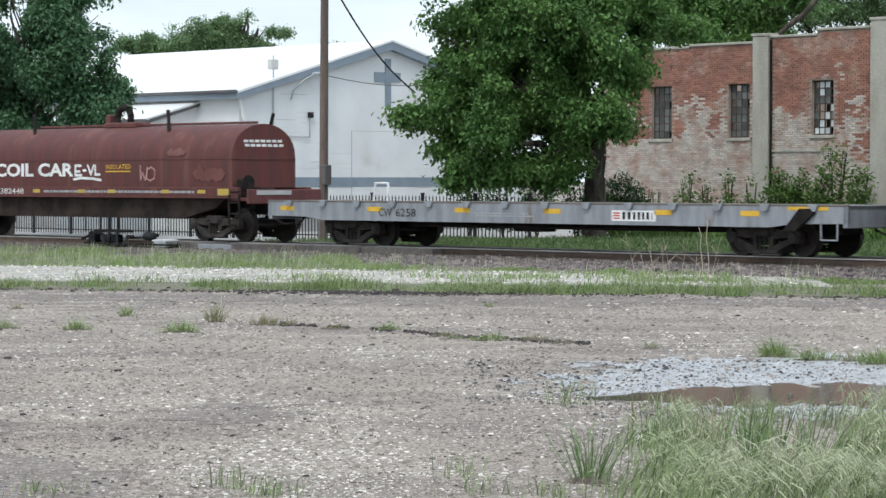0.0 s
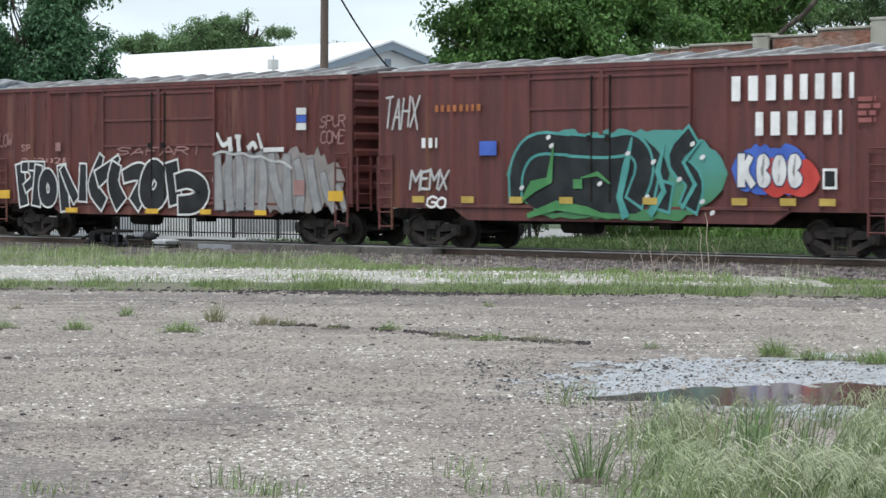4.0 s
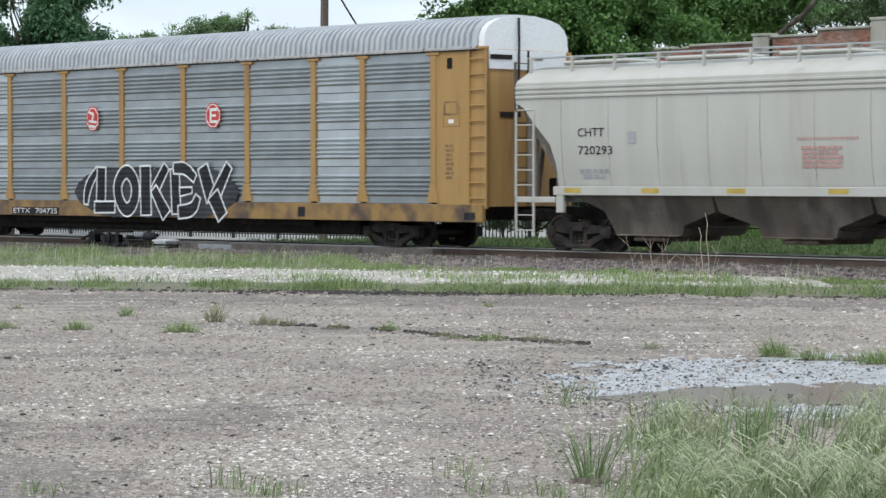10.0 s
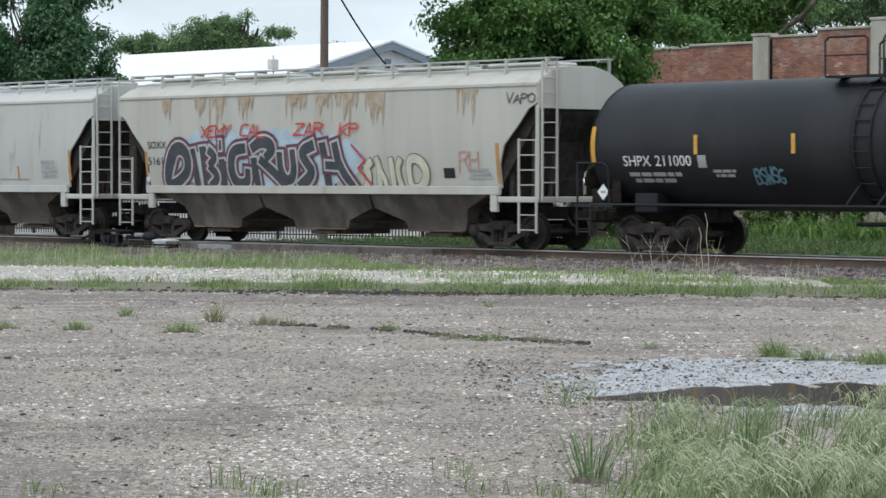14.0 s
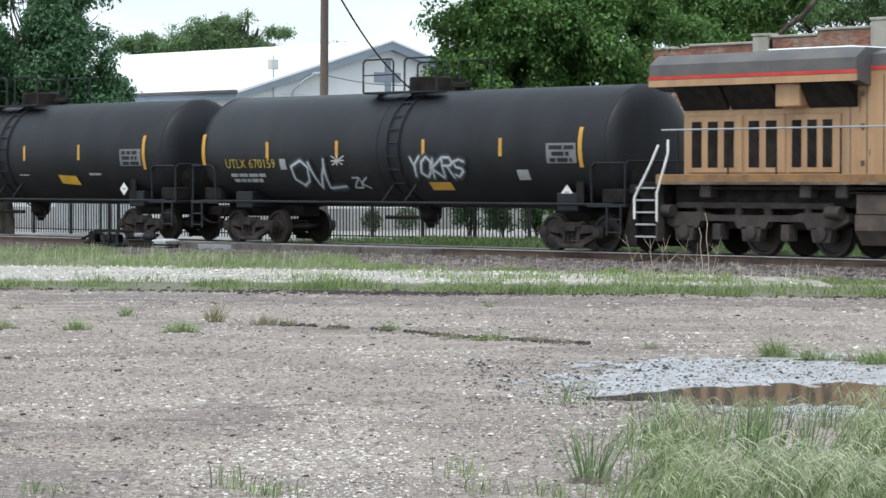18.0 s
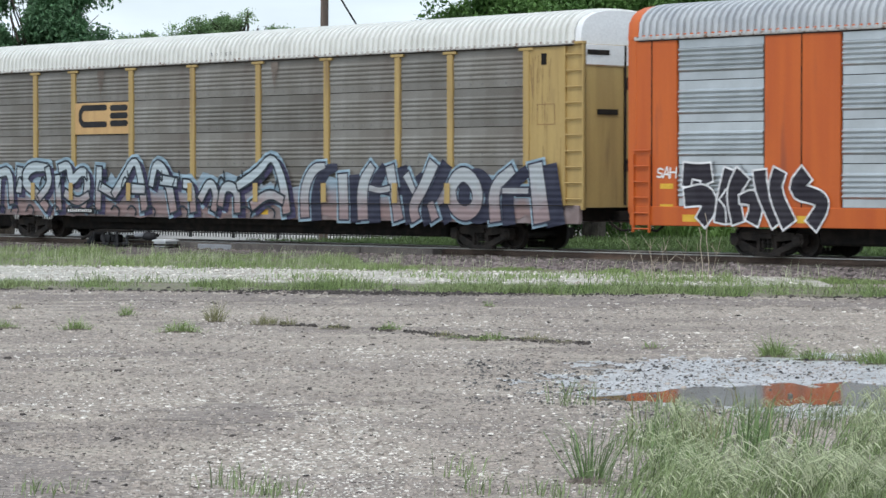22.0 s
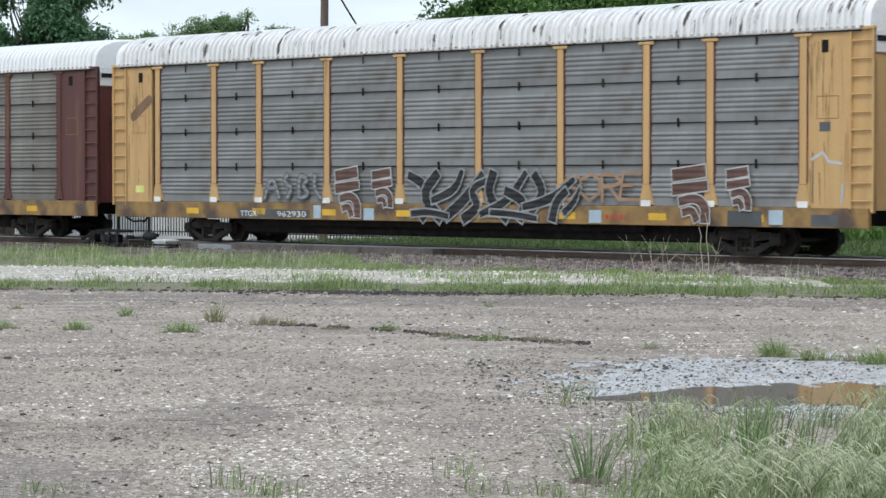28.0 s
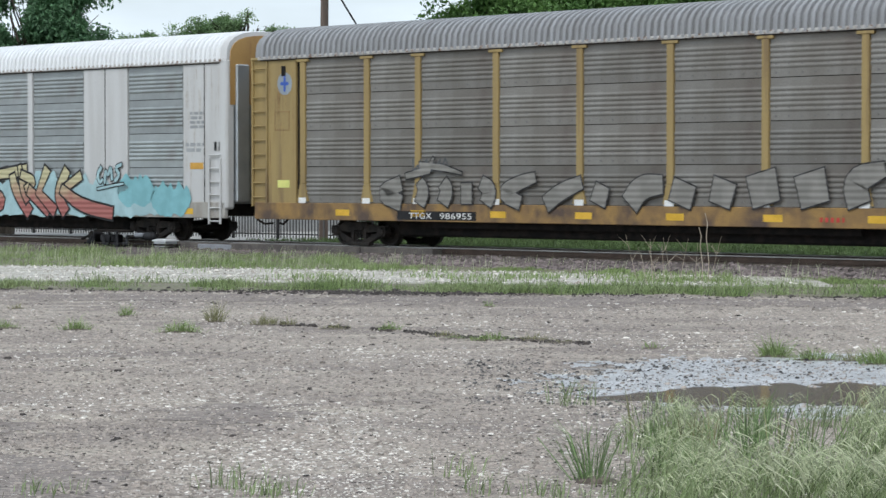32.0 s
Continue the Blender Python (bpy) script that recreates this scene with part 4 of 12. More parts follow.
def verges():
    strip("verge_1", lot_edge, lambda x: 53.6 - 0.19 * x, -26, 12, 0.02, M_VERGE, "grassy strip along the edge of the lot", seed=1)
    strip("limestone_strip", lambda x: 53.2 - 0.19 * x, lambda x: 60.9 - 0.40 * x, -26, 7.5, 0.035, M_LIME, "pale crushed limestone strip beside the track", seed=2)
    strip("verge_2", lambda x: 60.6 - 0.40 * x, lambda x: toe(x, 45.0 - 1.4 * min(1.0, max(0.0, (x + 3.0) / 4.0))), -26, 11, 0.03, M_VERGE, "grassy strip below the track ballast", seed=3)
    # blades
    n = 60000
    x = rng.uniform(-14, 10, n)
    a, b = lot_edge(x) + 0.05 + np.array([0.75 * noise.noise(Vector((float(i) * 1.1, 0.0, 5.0))) for i in x]), np.minimum(np.where(x > 3.5, 56.4, 53.6) - 0.19 * x, toe(x))
    y = a + (b - a) * rng.random(n) ** 1.5
    mask = np.array([noise.noise(Vector((float(i) * 0.8, float(j) * 0.5, 1.0))) for i, j in zip(x, y)])
    fine = np.array([noise.noise(Vector((float(i) * 2.6, float(j) * 1.6, 8.0))) for i, j in zip(x, y)])
    lush = sum(np.exp(-((x - c) / w) ** 2) for c, w in ((-4.0, 0.5), (-2.3, 0.9), (0.3, 1.0), (1.2, 0.5), (3.6, 0.8), (4.6, 0.5), (6.0, 0.8), (7.8, 0.7), (-6.2, 0.5)))
    ok = (rng.random(n) < 0.02 + 0.50 * lush + 1.3 * mask + 1.3 * fine) & (rng.random(n) < 0.8) & (rng.random(n) < np.where(y > 52.4 - 0.2 * x, 0.35, 1.0))
    tagged(new("verge_grass", blades("verge_grass", np.stack([x, y], 1)[ok], (0.08 + 0.18 * np.clip(mask + fine * 0.8 + 0.25, 0, 1))[ok], 0.013, L_VERGE, (0.15, 0.0), 0.70, 0.0)), "short green grass along the lot edge", "grass", kind="stuff")
    n = 60000
    x = rng.uniform(-22, 11, n)
    a = np.where(x > 4.0, 54.5 - 0.19 * x, 60.2 - 0.40 * x)
    b = toe(x, np.where(x < -3, 45.1, np.where(x < 0.5, 44.4, 43.5)))
    y = a + (b - a) * rng.random(n)
    mask = np.array([noise.noise(Vector((float(i) * 0.55, float(j) * 0.4, 4.0))) for i, j in zip(x, y)])
    fr = (y - a) / np.maximum(b - a, 0.1)
    fine = np.array([noise.noise(Vector((float(i) * 2.0, float(j) * 1.2, 3.0))) for i, j in zip(x, y)])
    ok = (b > a) & (rng.random(n) < (0.50 + 1.3 * mask + 0.8 * fine) * np.where(x > -2, 1.15 - fr * 1.15, 1.0))
    tagged(new("trackside_grass", blades("trackside_grass", np.stack([x, y], 1)[ok], ((0.09 + 0.22 * np.clip(mask + fine * 0.6 + 0.25, 0, 1)) * np.where(x > -1.0, 0.5, 1.0))[ok], 0.013, L_GRASS, (0.15, 0.0), 0.65, 0.01)), "rough grass between limestone strip and track", "grass", kind="stuff")
    # taller fresh tufts on the strip, and brown seed haze on the far one
    for x0, y0, wd, h in ((-3.95, 51.3, 0.5, 0.34), (-3.0, 50.9, 0.55, 0.22), (-2.1, 50.9, 0.42, 0.42), (-1.4, 50.6, 0.7, 0.22), (0.5, 50.3, 0.8, 0.24), (1.3, 49.8, 0.7, 0.26), (3.6, 49.3, 0.55, 0.38), (4.5, 49.3, 0.6, 0.30), (5.4, 49.0, 0.7, 0.26), (7.2, 48.5, 0.8, 0.24), (-6.6, 51.6, 0.8, 0.22), (-8.0, 52.0, 0.7, 0.2)):
        q = rng.normal(0, 1, (170, 2)) * np.array([wd * 0.5, 0.25]) + np.array([x0, y0])
        tagged(new("verge_tuft", blades("verge_tuft", q, h * 0.8, 0.014, L_VERGE, (0.1, 0), 0.5, 0.0)), "fresh green grass tuft at the lot edge", "grass tuft", "tufts at the lot edge", "stuff")
    n = 5200
    x = rng.uniform(-20, 9, n)
    a = np.where(x > 4.0, 54.8 - 0.19 * x, 60.8 - 0.40 * x)
    y = a + (toe(x, 44.9) - a) * rng.random(n)
    ok = (toe(x, 44.9) > a) & (rng.random(n) < np.where(x > -1.0, 0.22, 1.0)) & np.array([noise.noise(Vector((float(i) * 0.7, float(j) * 0.4, 2.0))) > -0.05 for i, j in zip(x, y)])
    tagged(new("seeding_grass", blades("seeding_grass", np.stack([x, y], 1)[ok], 0.36, 0.011, L_SEED, (0.2, 0), 0.25, 0.01)), "brownish seeding grass stems below the track", "grass", kind="stuff")
    x = rng.uniform(-15, 7, 5200)
    u = rng.random(5200)
    y = (53.3 - 0.19 * x) * (1 - u) + (60.8 - 0.40 * x) * u
    pale = rng.random(5200) < 0.72
    stone_field("limestone_lumps", np.stack([x, y], 1)[pale], np.full(pale.sum(), 0.04), M_FLAKE, np.full(pale.sum(), 0.035), "loose pale lumps on the limestone strip")
    stone_field("limestone_grit", np.stack([x, y], 1)[~pale], np.full((~pale).sum(), 0.04), M_STONE, np.full((~pale).sum(), 0.035), "loose grey lumps on the limestone strip")
    x = rng.uniform(-2.5, 10, 7000)
    p = rng.uniform(43.2, 44.6, 7000)
    y = (p - SIN * x) / COS
    ok = rng.random(7000) < np.clip((x + 2.5) / 4, 0, 1)
    zt = 0.03 + 0.05 * np.clip((p - 43.4) / 1.2, 0, 1)
    stone_field("ballast_toe", np.stack([x, y], 1)[ok], np.full(7000, 0.062)[ok], M_BALLSTONE, zt[ok], "spilled ballast stones at the foot of the track bed")
    x = np.where(rng.random(2600) < 0.7, rng.normal(-1.6, 1.5, 2600), rng.uniform(-12, 9, 2600))
    y = lot_edge(x) + rng.normal(-0.1, 0.45, 2600)
    stone_field("edge_cinders", np.stack([x, y], 1), np.full(2600, 0.042), M_DARKSTONE, np.full(2600, 0.005), "dark cinders along the edge of the lot")
    n = 9000
    x = rng.uniform(-14, 6, n)
    y = (53.4 - 0.2 * x) + (6.6 - 0.2 * x) * rng.random(n)
    ok = np.array([noise.noise(Vector((float(i) * 0.6, float(j) * 0.35, 12.0))) + 0.05 * i + 0.10 > rng.uniform(0, 0.5) for i, j in zip(x, y)])
    x, y = x[ok], y[ok]
    tagged(new("limestone_weeds", blades("limestone_weeds", np.stack([x, y], 1), 0.16, 0.02, L_GRASS, (0.1, 0), 0.4, 0.02)), "thin grass sprouting through the limestone", "grass", kind="stuff")


# x, y, radius, height, blades
GREEN_TUFTS = [(-6.08, 37.6, 0.24, 0.17, 150), (-5.04, 37.2, 0.22, 0.20, 190), (-4.78, 40.9, 0.13, 0.22, 110), (-3.51, 36.4, 0.30, 0.24, 260), (-0.72, 37.0, 0.17, 0.17, 130), (0.12, 34.9, 0.2, 0.08, 70),
               (0.60, 34.6, 0.30, 0.14, 230), (0.74, 43.8, 0.10, 0.14, 60), (2.54, 33.0, 0.14, 0.15, 40), (3.86, 31.6, 0.20, 0.30, 260), (4.25, 31.0, 0.30, 0.20, 230), (4.86, 30.3, 0.22, 0.27, 300)]
DRY_TUFTS = [(-3.30, 39.3, 0.16, 0.36, 150), (-2.50, 38.3, 0.26, 0.19, 190), (-2.17, 38.2, 0.12, 0.16, 80), (-1.50, 37.3, 0.26, 0.10, 110), (0.02, 35.4, 0.26, 0.11, 120),
             (1.16, 34.5, 0.26, 0.12, 150), (1.55, 34.1, 0.3, 0.07, 110), (4.66, 30.8, 0.16, 0.16, 110), (-6.75, 43.0, 0.12, 0.14, 50)]


def lot_tufts():
    soil = mat("tuft_soil", (0.085, 0.070, 0.056), 0.95, second=(0.13, 0.11, 0.09), scale=8, grain=0.2, bump=0.5)
    for x, y, r, h, n, dry in [(*q, False) for q in GREEN_TUFTS] + [(*q, True) for q in DRY_TUFTS]:
        q = rng.normal(0, r * 0.42, (n, 2)) * np.array([1.0, 0.6])
        rim = np.clip(np.hypot(q[:, 0], q[:, 1] / 0.6) / r, 0, 1.2)
        me = blades("grass_tuft", q, h * (1.25 - 0.75 * rim) * rng.uniform(0.5, 1.15, n), 0.0085, L_OLIVE if dry else L_GRASS, q * 1.3 / max(r, 0.1), 0.6, 0.0)
        tuft = new("grass_tuft", me)
        tuft.matrix_basis = pose(x, y, lot_height(x, y) - 0.003)
        tagged(tuft, "low dry grass tuft growing through gravel" if dry else "small green grass tuft growing through gravel", "grass tuft", "tufts on the lot")
        rings = [[(r * f * (1 + 0.25 * noise.noise(Vector((x + math.cos(a) * 2, y + math.sin(a) * 2, f)))) * math.cos(a), r * 0.55 * f * math.sin(a), z) for a in [k * math.pi / 7 for k in range(14)]] for f, z in ((1.15, -0.012), (0.8, 0.012), (0.3, 0.024))]
        part("root_mound", Geo().loft(rings), soil, tuft, "dark soil caught round the roots")
    # a low ridge of dark soil and cinders from tuft to tuft
    t = rng.random(900)
    x = -2.3 + 4.1 * t + rng.normal(0, 0.06, 900)
    y = np.interp(x, [-2.3, -0.7, 0.3, 1.2, 1.8], [38.3, 37.0, 35.2, 34.5, 33.9]) + rng.normal(0, 0.16, 900)
    ok = np.array([noise.noise(Vector((float(v) * 2.2, 0.0, 3.0))) > -0.12 for v in x])
    stone_field("ridge_cinders", np.stack([x, y], 1)[ok], np.full(900, 0.034)[ok], M_DARKSTONE, np.array([lot_height(float(a), float(b)) for a, b in zip(x, y)])[ok], "low ridge of dark cinders across the lot", 0.4)


TALL = []


def plumes(name, stems, leaves, spread, h, lean, seed):
    """Stems that arch over to leeward under feathery pale heads of thin wisps, among bent leaves."""
    r = np.random.default_rng(seed)
    v, f, m = [], [], []

    def strip_of(points, widths, sd, kind):
        k, n = len(v), len(points)
        for c, wd in zip(points, widths):
            v.extend([c - sd * wd * 0.5, c + sd * wd * 0.5] if wd else [c])
        for q in range(n - 2):
            f.append((k + 2 * q, k + 2 * q + 1, k + 2 * q + 3, k + 2 * q + 2))
            m.append(kind)
        f.append((k + 2 * n - 4, k + 2 * n - 3, k + 2 * n - 2))
        m.append(kind)

    for i in range(stems + leaves):
        head = i < stems
        b = np.array([*(r.normal(0, spread, 2) * (1.0, 0.8)), 0.0])
        hh = h * r.uniform(0.45, 1.25) * (1.0 if head else 0.82)
        ln = np.array([r.normal(lean if head else lean * 0.55, 0.38), r.normal(0, 0.4), 0.0])
        az = r.uniform(0, 6.28)
        sd = np.array([math.cos(az), math.sin(az) * 0.5, 0.3 * math.sin(az)])
        up = np.array([0, 0, 1.0])
        if not head:
            strip_of([b + up * hh * a + ln * hh * o for a, o in ((0, 0), (0.48, 0.13), (0.80, 0.38), (0.84, 0.72))], (0.007, 0.008, 0.006, 0), sd, 0)
            continue
        strip_of([b + up * hh * a + ln * hh * o for a, o in ((0, 0), (0.50, 0.12), (0.84, 0.34), (0.95, 0.52))], (0.004, 0.004, 0.003, 0), sd, 0)
        for w in range(4):
            c = b + up * hh * (0.74 + 0.05 * w) + ln * hh * (0.26 + 0.065 * w)
            d = ln * hh * r.uniform(0.16, 0.36) + np.array([*r.normal(0, 0.022, 2), 0])
            strip_of([c, c + d * 0.45 + up * 0.06 * hh, c + d * 0.85 - up * r.uniform(0.0, 0.10) * hh, c + d * 1.1 - up * r.uniform(0.12, 0.36) * hh], (0.003, 0.0095, 0.008, 0), sd, 1)
    me = raw_mesh(name, np.array(v), f, L_TALL)
    me.materials.append(L_SEED)
    me.polygons.foreach_set("material_index", m)
    return me


def tall_grass():
    """Wind-bent tall grass before the puddle, in clumps that sway."""
    r = np.random.default_rng(3)
    # belts of clumps: nearest and farthest, left and right end, how many, size
    belts = ((16.3, 17.6, 1.18, 3.35, 24, 1.0), (17.6, 18.5, 1.32, 3.45, 19, 0.95), (18.7, 19.7, 1.55, 2.1, 4, 0.7), (18.9, 20.6, 2.85, 3.7, 7, 1.0), (19.6, 21.2, 1.38, 2.0, 8, 0.95), (20.6, 22.6, 3.35, 4.1, 6, 0.95), (21.2, 23.6, 1.5, 3.4, 4, 0.65))
    spots_ = []
    for y0, y1, x0, x1, n, size in belts:
        for k in range(n):
            for tries in range(30):
                x, y = r.uniform(x0, x1), r.uniform(y0, y1)
                if x < 0.17 * y + 0.45 and noise.noise(Vector((x * 1.9, y * 1.2, 6.0))) > -0.22:
                    break
            spots_.append((x, y, size * r.uniform(0.78, 1.2)))
    meshes = [plumes("grass_clump", 9 + 6 * (k % 3), 44 + 9 * (k % 4), 0.11 + 0.035 * (k % 4), (0.20, 0.27, 0.34)[k % 3], 0.50 + 0.24 * (k % 4), 40 + k) for k in range(12)]
    for i, (x, y, size) in enumerate(spots_):
        ob = new("grass_clump", meshes[i % 12])
        ob.matrix_basis = pose(x, y, lot_height(x, y) - 0.01, 0, 0, r.uniform(-25, 25)) @ Matrix.Scale(size, 4)
        tagged(ob, "tall pale green grass clump bent by wind", "grass", "tall grass by the puddle", "stuff")
        TALL.append((ob, x, y, r.uniform(0, 6.28)))
    # broad upright blades, old straw and bent stalks among the clumps
    for i in range(46):
        y = r.uniform(18.4, 22.0)
        x = min(r.uniform(1.25 + 0.05 * (y - 17.5), 0.172 * y + 0.3), r.uniform(1.25 + 0.05 * (y - 17.5), 0.172 * y + 0.3))
        q = r.normal(0, 0.05, (5 + 4 * (i % 4), 2))
        dry = i % 5 == 4
        ob = new("grass_clump", blades("grass_clump", q, r.uniform(0.30, 0.52), 0.0095, L_OLIVE if dry else L_BLADE, q * np.array([6.0, 1.5]) + np.array([0.08, 0.0]), 0.24, 0.0))
        ob.matrix_basis = pose(x, y, lot_height(x, y) - 0.005)
        tagged(ob, "dry straw-coloured grass stalks among tall grass" if dry else "upright tuft of broad green grass blades", "grass", "tall grass by the puddle", "stuff")
        TALL.append((ob, x, y, r.uniform(0, 6.28)))
    q = np.random.default_rng(9).normal(0, 0.055, (84, 2))
    ob = new("grass_clump", blades("grass_clump", q, 0.47, 0.0085, L_BLADE, q * np.array([10.0, 1.5]), 0.22, 0.0))
    ob.matrix_basis = pose(1.00, 18.4, -0.005)
    rings = [[(0.17 * f * math.cos(a), 0.12 * f * math.sin(a), z) for a in [k * math.pi / 6 for k in range(12)]] for f, z in ((1.2, -0.01), (0.8, 0.025), (0.3, 0.04))]
    part("root_mound", Geo().loft(rings), mat("tuft_earth", (0.075, 0.06, 0.05), 0.95, second=(0.16, 0.13, 0.11), scale=14, grain=0.2, bump=0.6), ob, "dark soil caught round the roots")
    tagged(ob, "upright tuft of tall green grass on gravel", "grass", "tall grass by the puddle")
    TALL.append((ob, 1.00, 18.4, 0.0))
    for x, y, n, h in ((-1.13, 17.6, 60, 0.14), (-1.42, 18.0, 40, 0.2), (0.22, 17.7, 40, 0.16), (0.12, 18.8, 30, 0.2), (-2.6, 17.6, 50, 0.12), (0.7, 17.6, 40, 0.15), (1.2, 24.8, 40, 0.3), (2.0, 24.0, 40, 0.25)):
        ob = new("grass_tuft", blades("grass_tuft", np.random.default_rng(int(x * 100) + 900).normal(0, 0.11, (n, 2)), h, 0.009, L_TALL, (0.2, 0), 0.35))
        ob.matrix_basis = pose(x, y, lot_height(x, y) - 0.005)
        tagged(ob, "small tuft of thin green grass on gravel", "grass tuft", "tufts on the lot")


def dry_weeds():
    e = empty("dry_weed", pose(4.5, 53.5, 0.02), "bleached dry weed stalks beside the track", "weed")
    rnd = random.Random(5)
    for i in range(9):
        g = Geo()
        x, h = rnd.uniform(-0.75, 0.75), rnd.uniform(0.5, 1.0)
        lx = rnd.uniform(-0.25, 0.25)
        a, b = Vector((x, rnd.uniform(-0.3, 0.3), 0)), Vector((x + lx, 0, h))
        g.tube(a, b, 0.007, 5, 0.0035)
        for j in range(3):
            s = a.lerp(b, rnd.uniform(0.4, 0.85))
            g.tube(s, s + Vector((rnd.choice((-1, 1)) * rnd.uniform(0.08, 0.22), 0, rnd.uniform(0.1, 0.28))), 0.005, 4, 0.002)
        part("stalk", g, L_DRY, e)
    for x in (0.72, 0.60):
        h = 1.38 if x > 0.7 else 1.1
        part("tall_stalk", Geo().pipe([(x, 0, 0), (x + 0.02, 0, h * 0.3), (x - 0.03, 0.02, h * 0.65), (x - 0.01, 0, h * 0.85), (x - 0.06, 0, h)], 0.009, 6), L_DRY, e)
# ---- the railway ----
M_RAIL = mat("rail_side", (0.085, 0.058, 0.045), 0.8, second=(0.12, 0.08, 0.06), scale=3, grain=0.15)
M_RAILTOP = mat("polished_railhead", (0.50, 0.48, 0.45), 0.5, 0.35, second=(0.40, 0.37, 0.34), scale=2)
M_TIE = mat("weathered_tie", (0.10, 0.085, 0.07), 0.95, second=(0.15, 0.13, 0.11), scale=6, grain=0.2, bump=0.5)
M_PANEL = mat("crossing_panel", (0.13, 0.115, 0.105), 0.9, second=(0.09, 0.08, 0.075), scale=3, grain=0.15)


def track():
    m = site(-45, TRACK)
    bed = part("ballast", Geo().prism([(-3.1, 0.0), (-1.75, 0.15), (1.75, 0.15), (3.1, 0.0)], -480, 460), M_BALLAST, at=m)
    tagged(bed, "raised bed of brown-grey track ballast", "ballast", kind="structure")
    for off in (-0.755, 0.755):
        prof = [(-0.075, 0.18), (0.075, 0.18), (0.075, 0.195), (0.012, 0.215), (0.012, 0.305), (0.036, 0.315), (0.036, 0.342), (-0.036, 0.342), (-0.036, 0.315), (-0.012, 0.305), (-0.012, 0.215), (-0.075, 0.195)]
        r = part("rail", Geo().prism([(y + off, z) for y, z in prof], -480, 460), M_RAIL, at=m)
        tagged(r, "rusty steel rail with a bright worn head", "rail", "rails of the track")
        part("railhead", Geo().box(-480, 460, off - 0.039, off + 0.039, 0.322, 0.35), M_RAILTOP, r, "polished running surface")
    me = Geo().box(-0.115, 0.115, -1.3, 1.3, 0.05, 0.185, 0.012).mesh("sleeper")
    for i in range(120):
        t = part("sleeper", me, M_TIE, at=site(-100 + i * 0.55, TRACK))
        tagged(t, "weathered wooden sleeper under the rails", "sleeper", "sleepers of the track")
    n = 14000
    s, p = rng.uniform(-80, -32, n), TRACK + rng.uniform(-3.2, 2.6, n)
    d = np.abs(p - TRACK)
    z = np.where(d < 1.75, 0.15, 0.15 * (3.1 - np.minimum(d, 3.1)) / 1.35)
    ok = ~((s < -58) & (p < TRACK - 1.2) & (rng.random(n) < 0.7))
    stone_field("ballast_stones", np.stack([SIN * p + COS * s, COS * p - SIN * s], 1)[ok], np.full(n, 0.062)[ok], M_BALLSTONE, z[ok], "loose crushed ballast stones along the track")
    # plank beside the near rail
    for a, b in ((-61.0, -58.4), (-58.35, -55.6), (-55.55, -53.0), (-52.95, -50.2)):
        g = part("crossing_panel", Geo().box(a, b, -0.17, 0.17, 0.10, 0.325, 0.015), M_PANEL, at=site(0, TRACK - 1.08))
        tagged(g, "long dark plank laid beside the rail", "crossing plank", "planks by the rail")
    sw = empty("switch_machine", site(-62.7, 45.75, 0.20), "black track switch machine with white box", "switch machine")
    rnd = random.Random(2)
    part("base_plate", Geo().box(-1.9, 2.1, -0.25, 0.25, 0.02, 0.07, 0.01), P_DARK, sw)
    part("motor_case", Geo().box(-1.20, -0.55, -0.2, 0.2, 0.07, 0.30, 0.05), K_BLACK, sw)
    part("cover_plate", Geo().prism([(-1.45, 0.36), (-1.35, 0.44), (-0.25, 0.44), (-0.10, 0.40), (-0.10, 0.36)], -0.24, 0.2, "y"), P_DARK, sw, "dark flat cover plate")
    for x, z0, z1, lean in ((-1.62, 0.02, 0.30, 0.16), (-1.42, 0.02, 0.36, 0.05), (-0.86, -0.04, 0.30, -0.12), (-0.70, -0.05, 0.28, 0.10), (-0.34, -0.05, 0.40, 0.06), (-0.22, -0.06, 0.38, -0.04), (0.12, -0.02, 0.30, 0.12), (0.26, -0.02, 0.26, -0.08)):
        part("linkage", Geo().tube((x, -0.27, z0), (x + lean, -0.25, z1), 0.035, 7).box(x - 0.06, x + 0.06, -0.32, -0.24, z0 + 0.02, z0 + 0.12, 0.02), K_BLACK, sw)
    part("crank", Geo().tube((-2.05, -0.2, 0.16), (-1.45, -0.22, 0.30), 0.04, 7).lathe([(-0.04, 0.09), (0.04, 0.09)], -1.5, -0.24, 0.30, "y", 12), P_DARK, sw)
    part("gear_case", Geo().box(-1.78, -1.50, -0.22, 0.22, 0.07, 0.36, 0.06), K_BLACK, sw)
    part("rod", Geo().tube((0.0, 0, 0.24), (1.3, 0.02, 0.30), 0.05, 8), P_DARK, sw)
    part("rod_sleeve", Geo().box(0.42, 0.80, -0.18, -0.02, 0.24, 0.36, 0.03), paint("sleeve_grey", (0.20, 0.21, 0.23)), sw)
    part("motor_hump", Geo().lathe([(0.84, 0.05), (0.88, 0.12), (1.22, 0.12), (1.28, 0.05)], 0, -0.08, 0.27, "x", 14), K_BLACK, sw, "rounded black motor housing")
    box = part("white_box", Geo().prism([(1.44, -0.02), (1.90, -0.02), (1.95, 0.14), (1.40, 0.14)], -0.2, 0.2, "y"), paint("box_white", (0.55, 0.56, 0.57)), sw, "pale grey lidded junction box")
    part("box_lid", Geo().prism([(1.36, 0.14), (2.0, 0.14), (2.0, 0.17), (1.74, 0.21), (1.62, 0.21), (1.36, 0.17)], -0.24, 0.24, "y"), paint("lid_white", (0.60, 0.61, 0.62)), box)
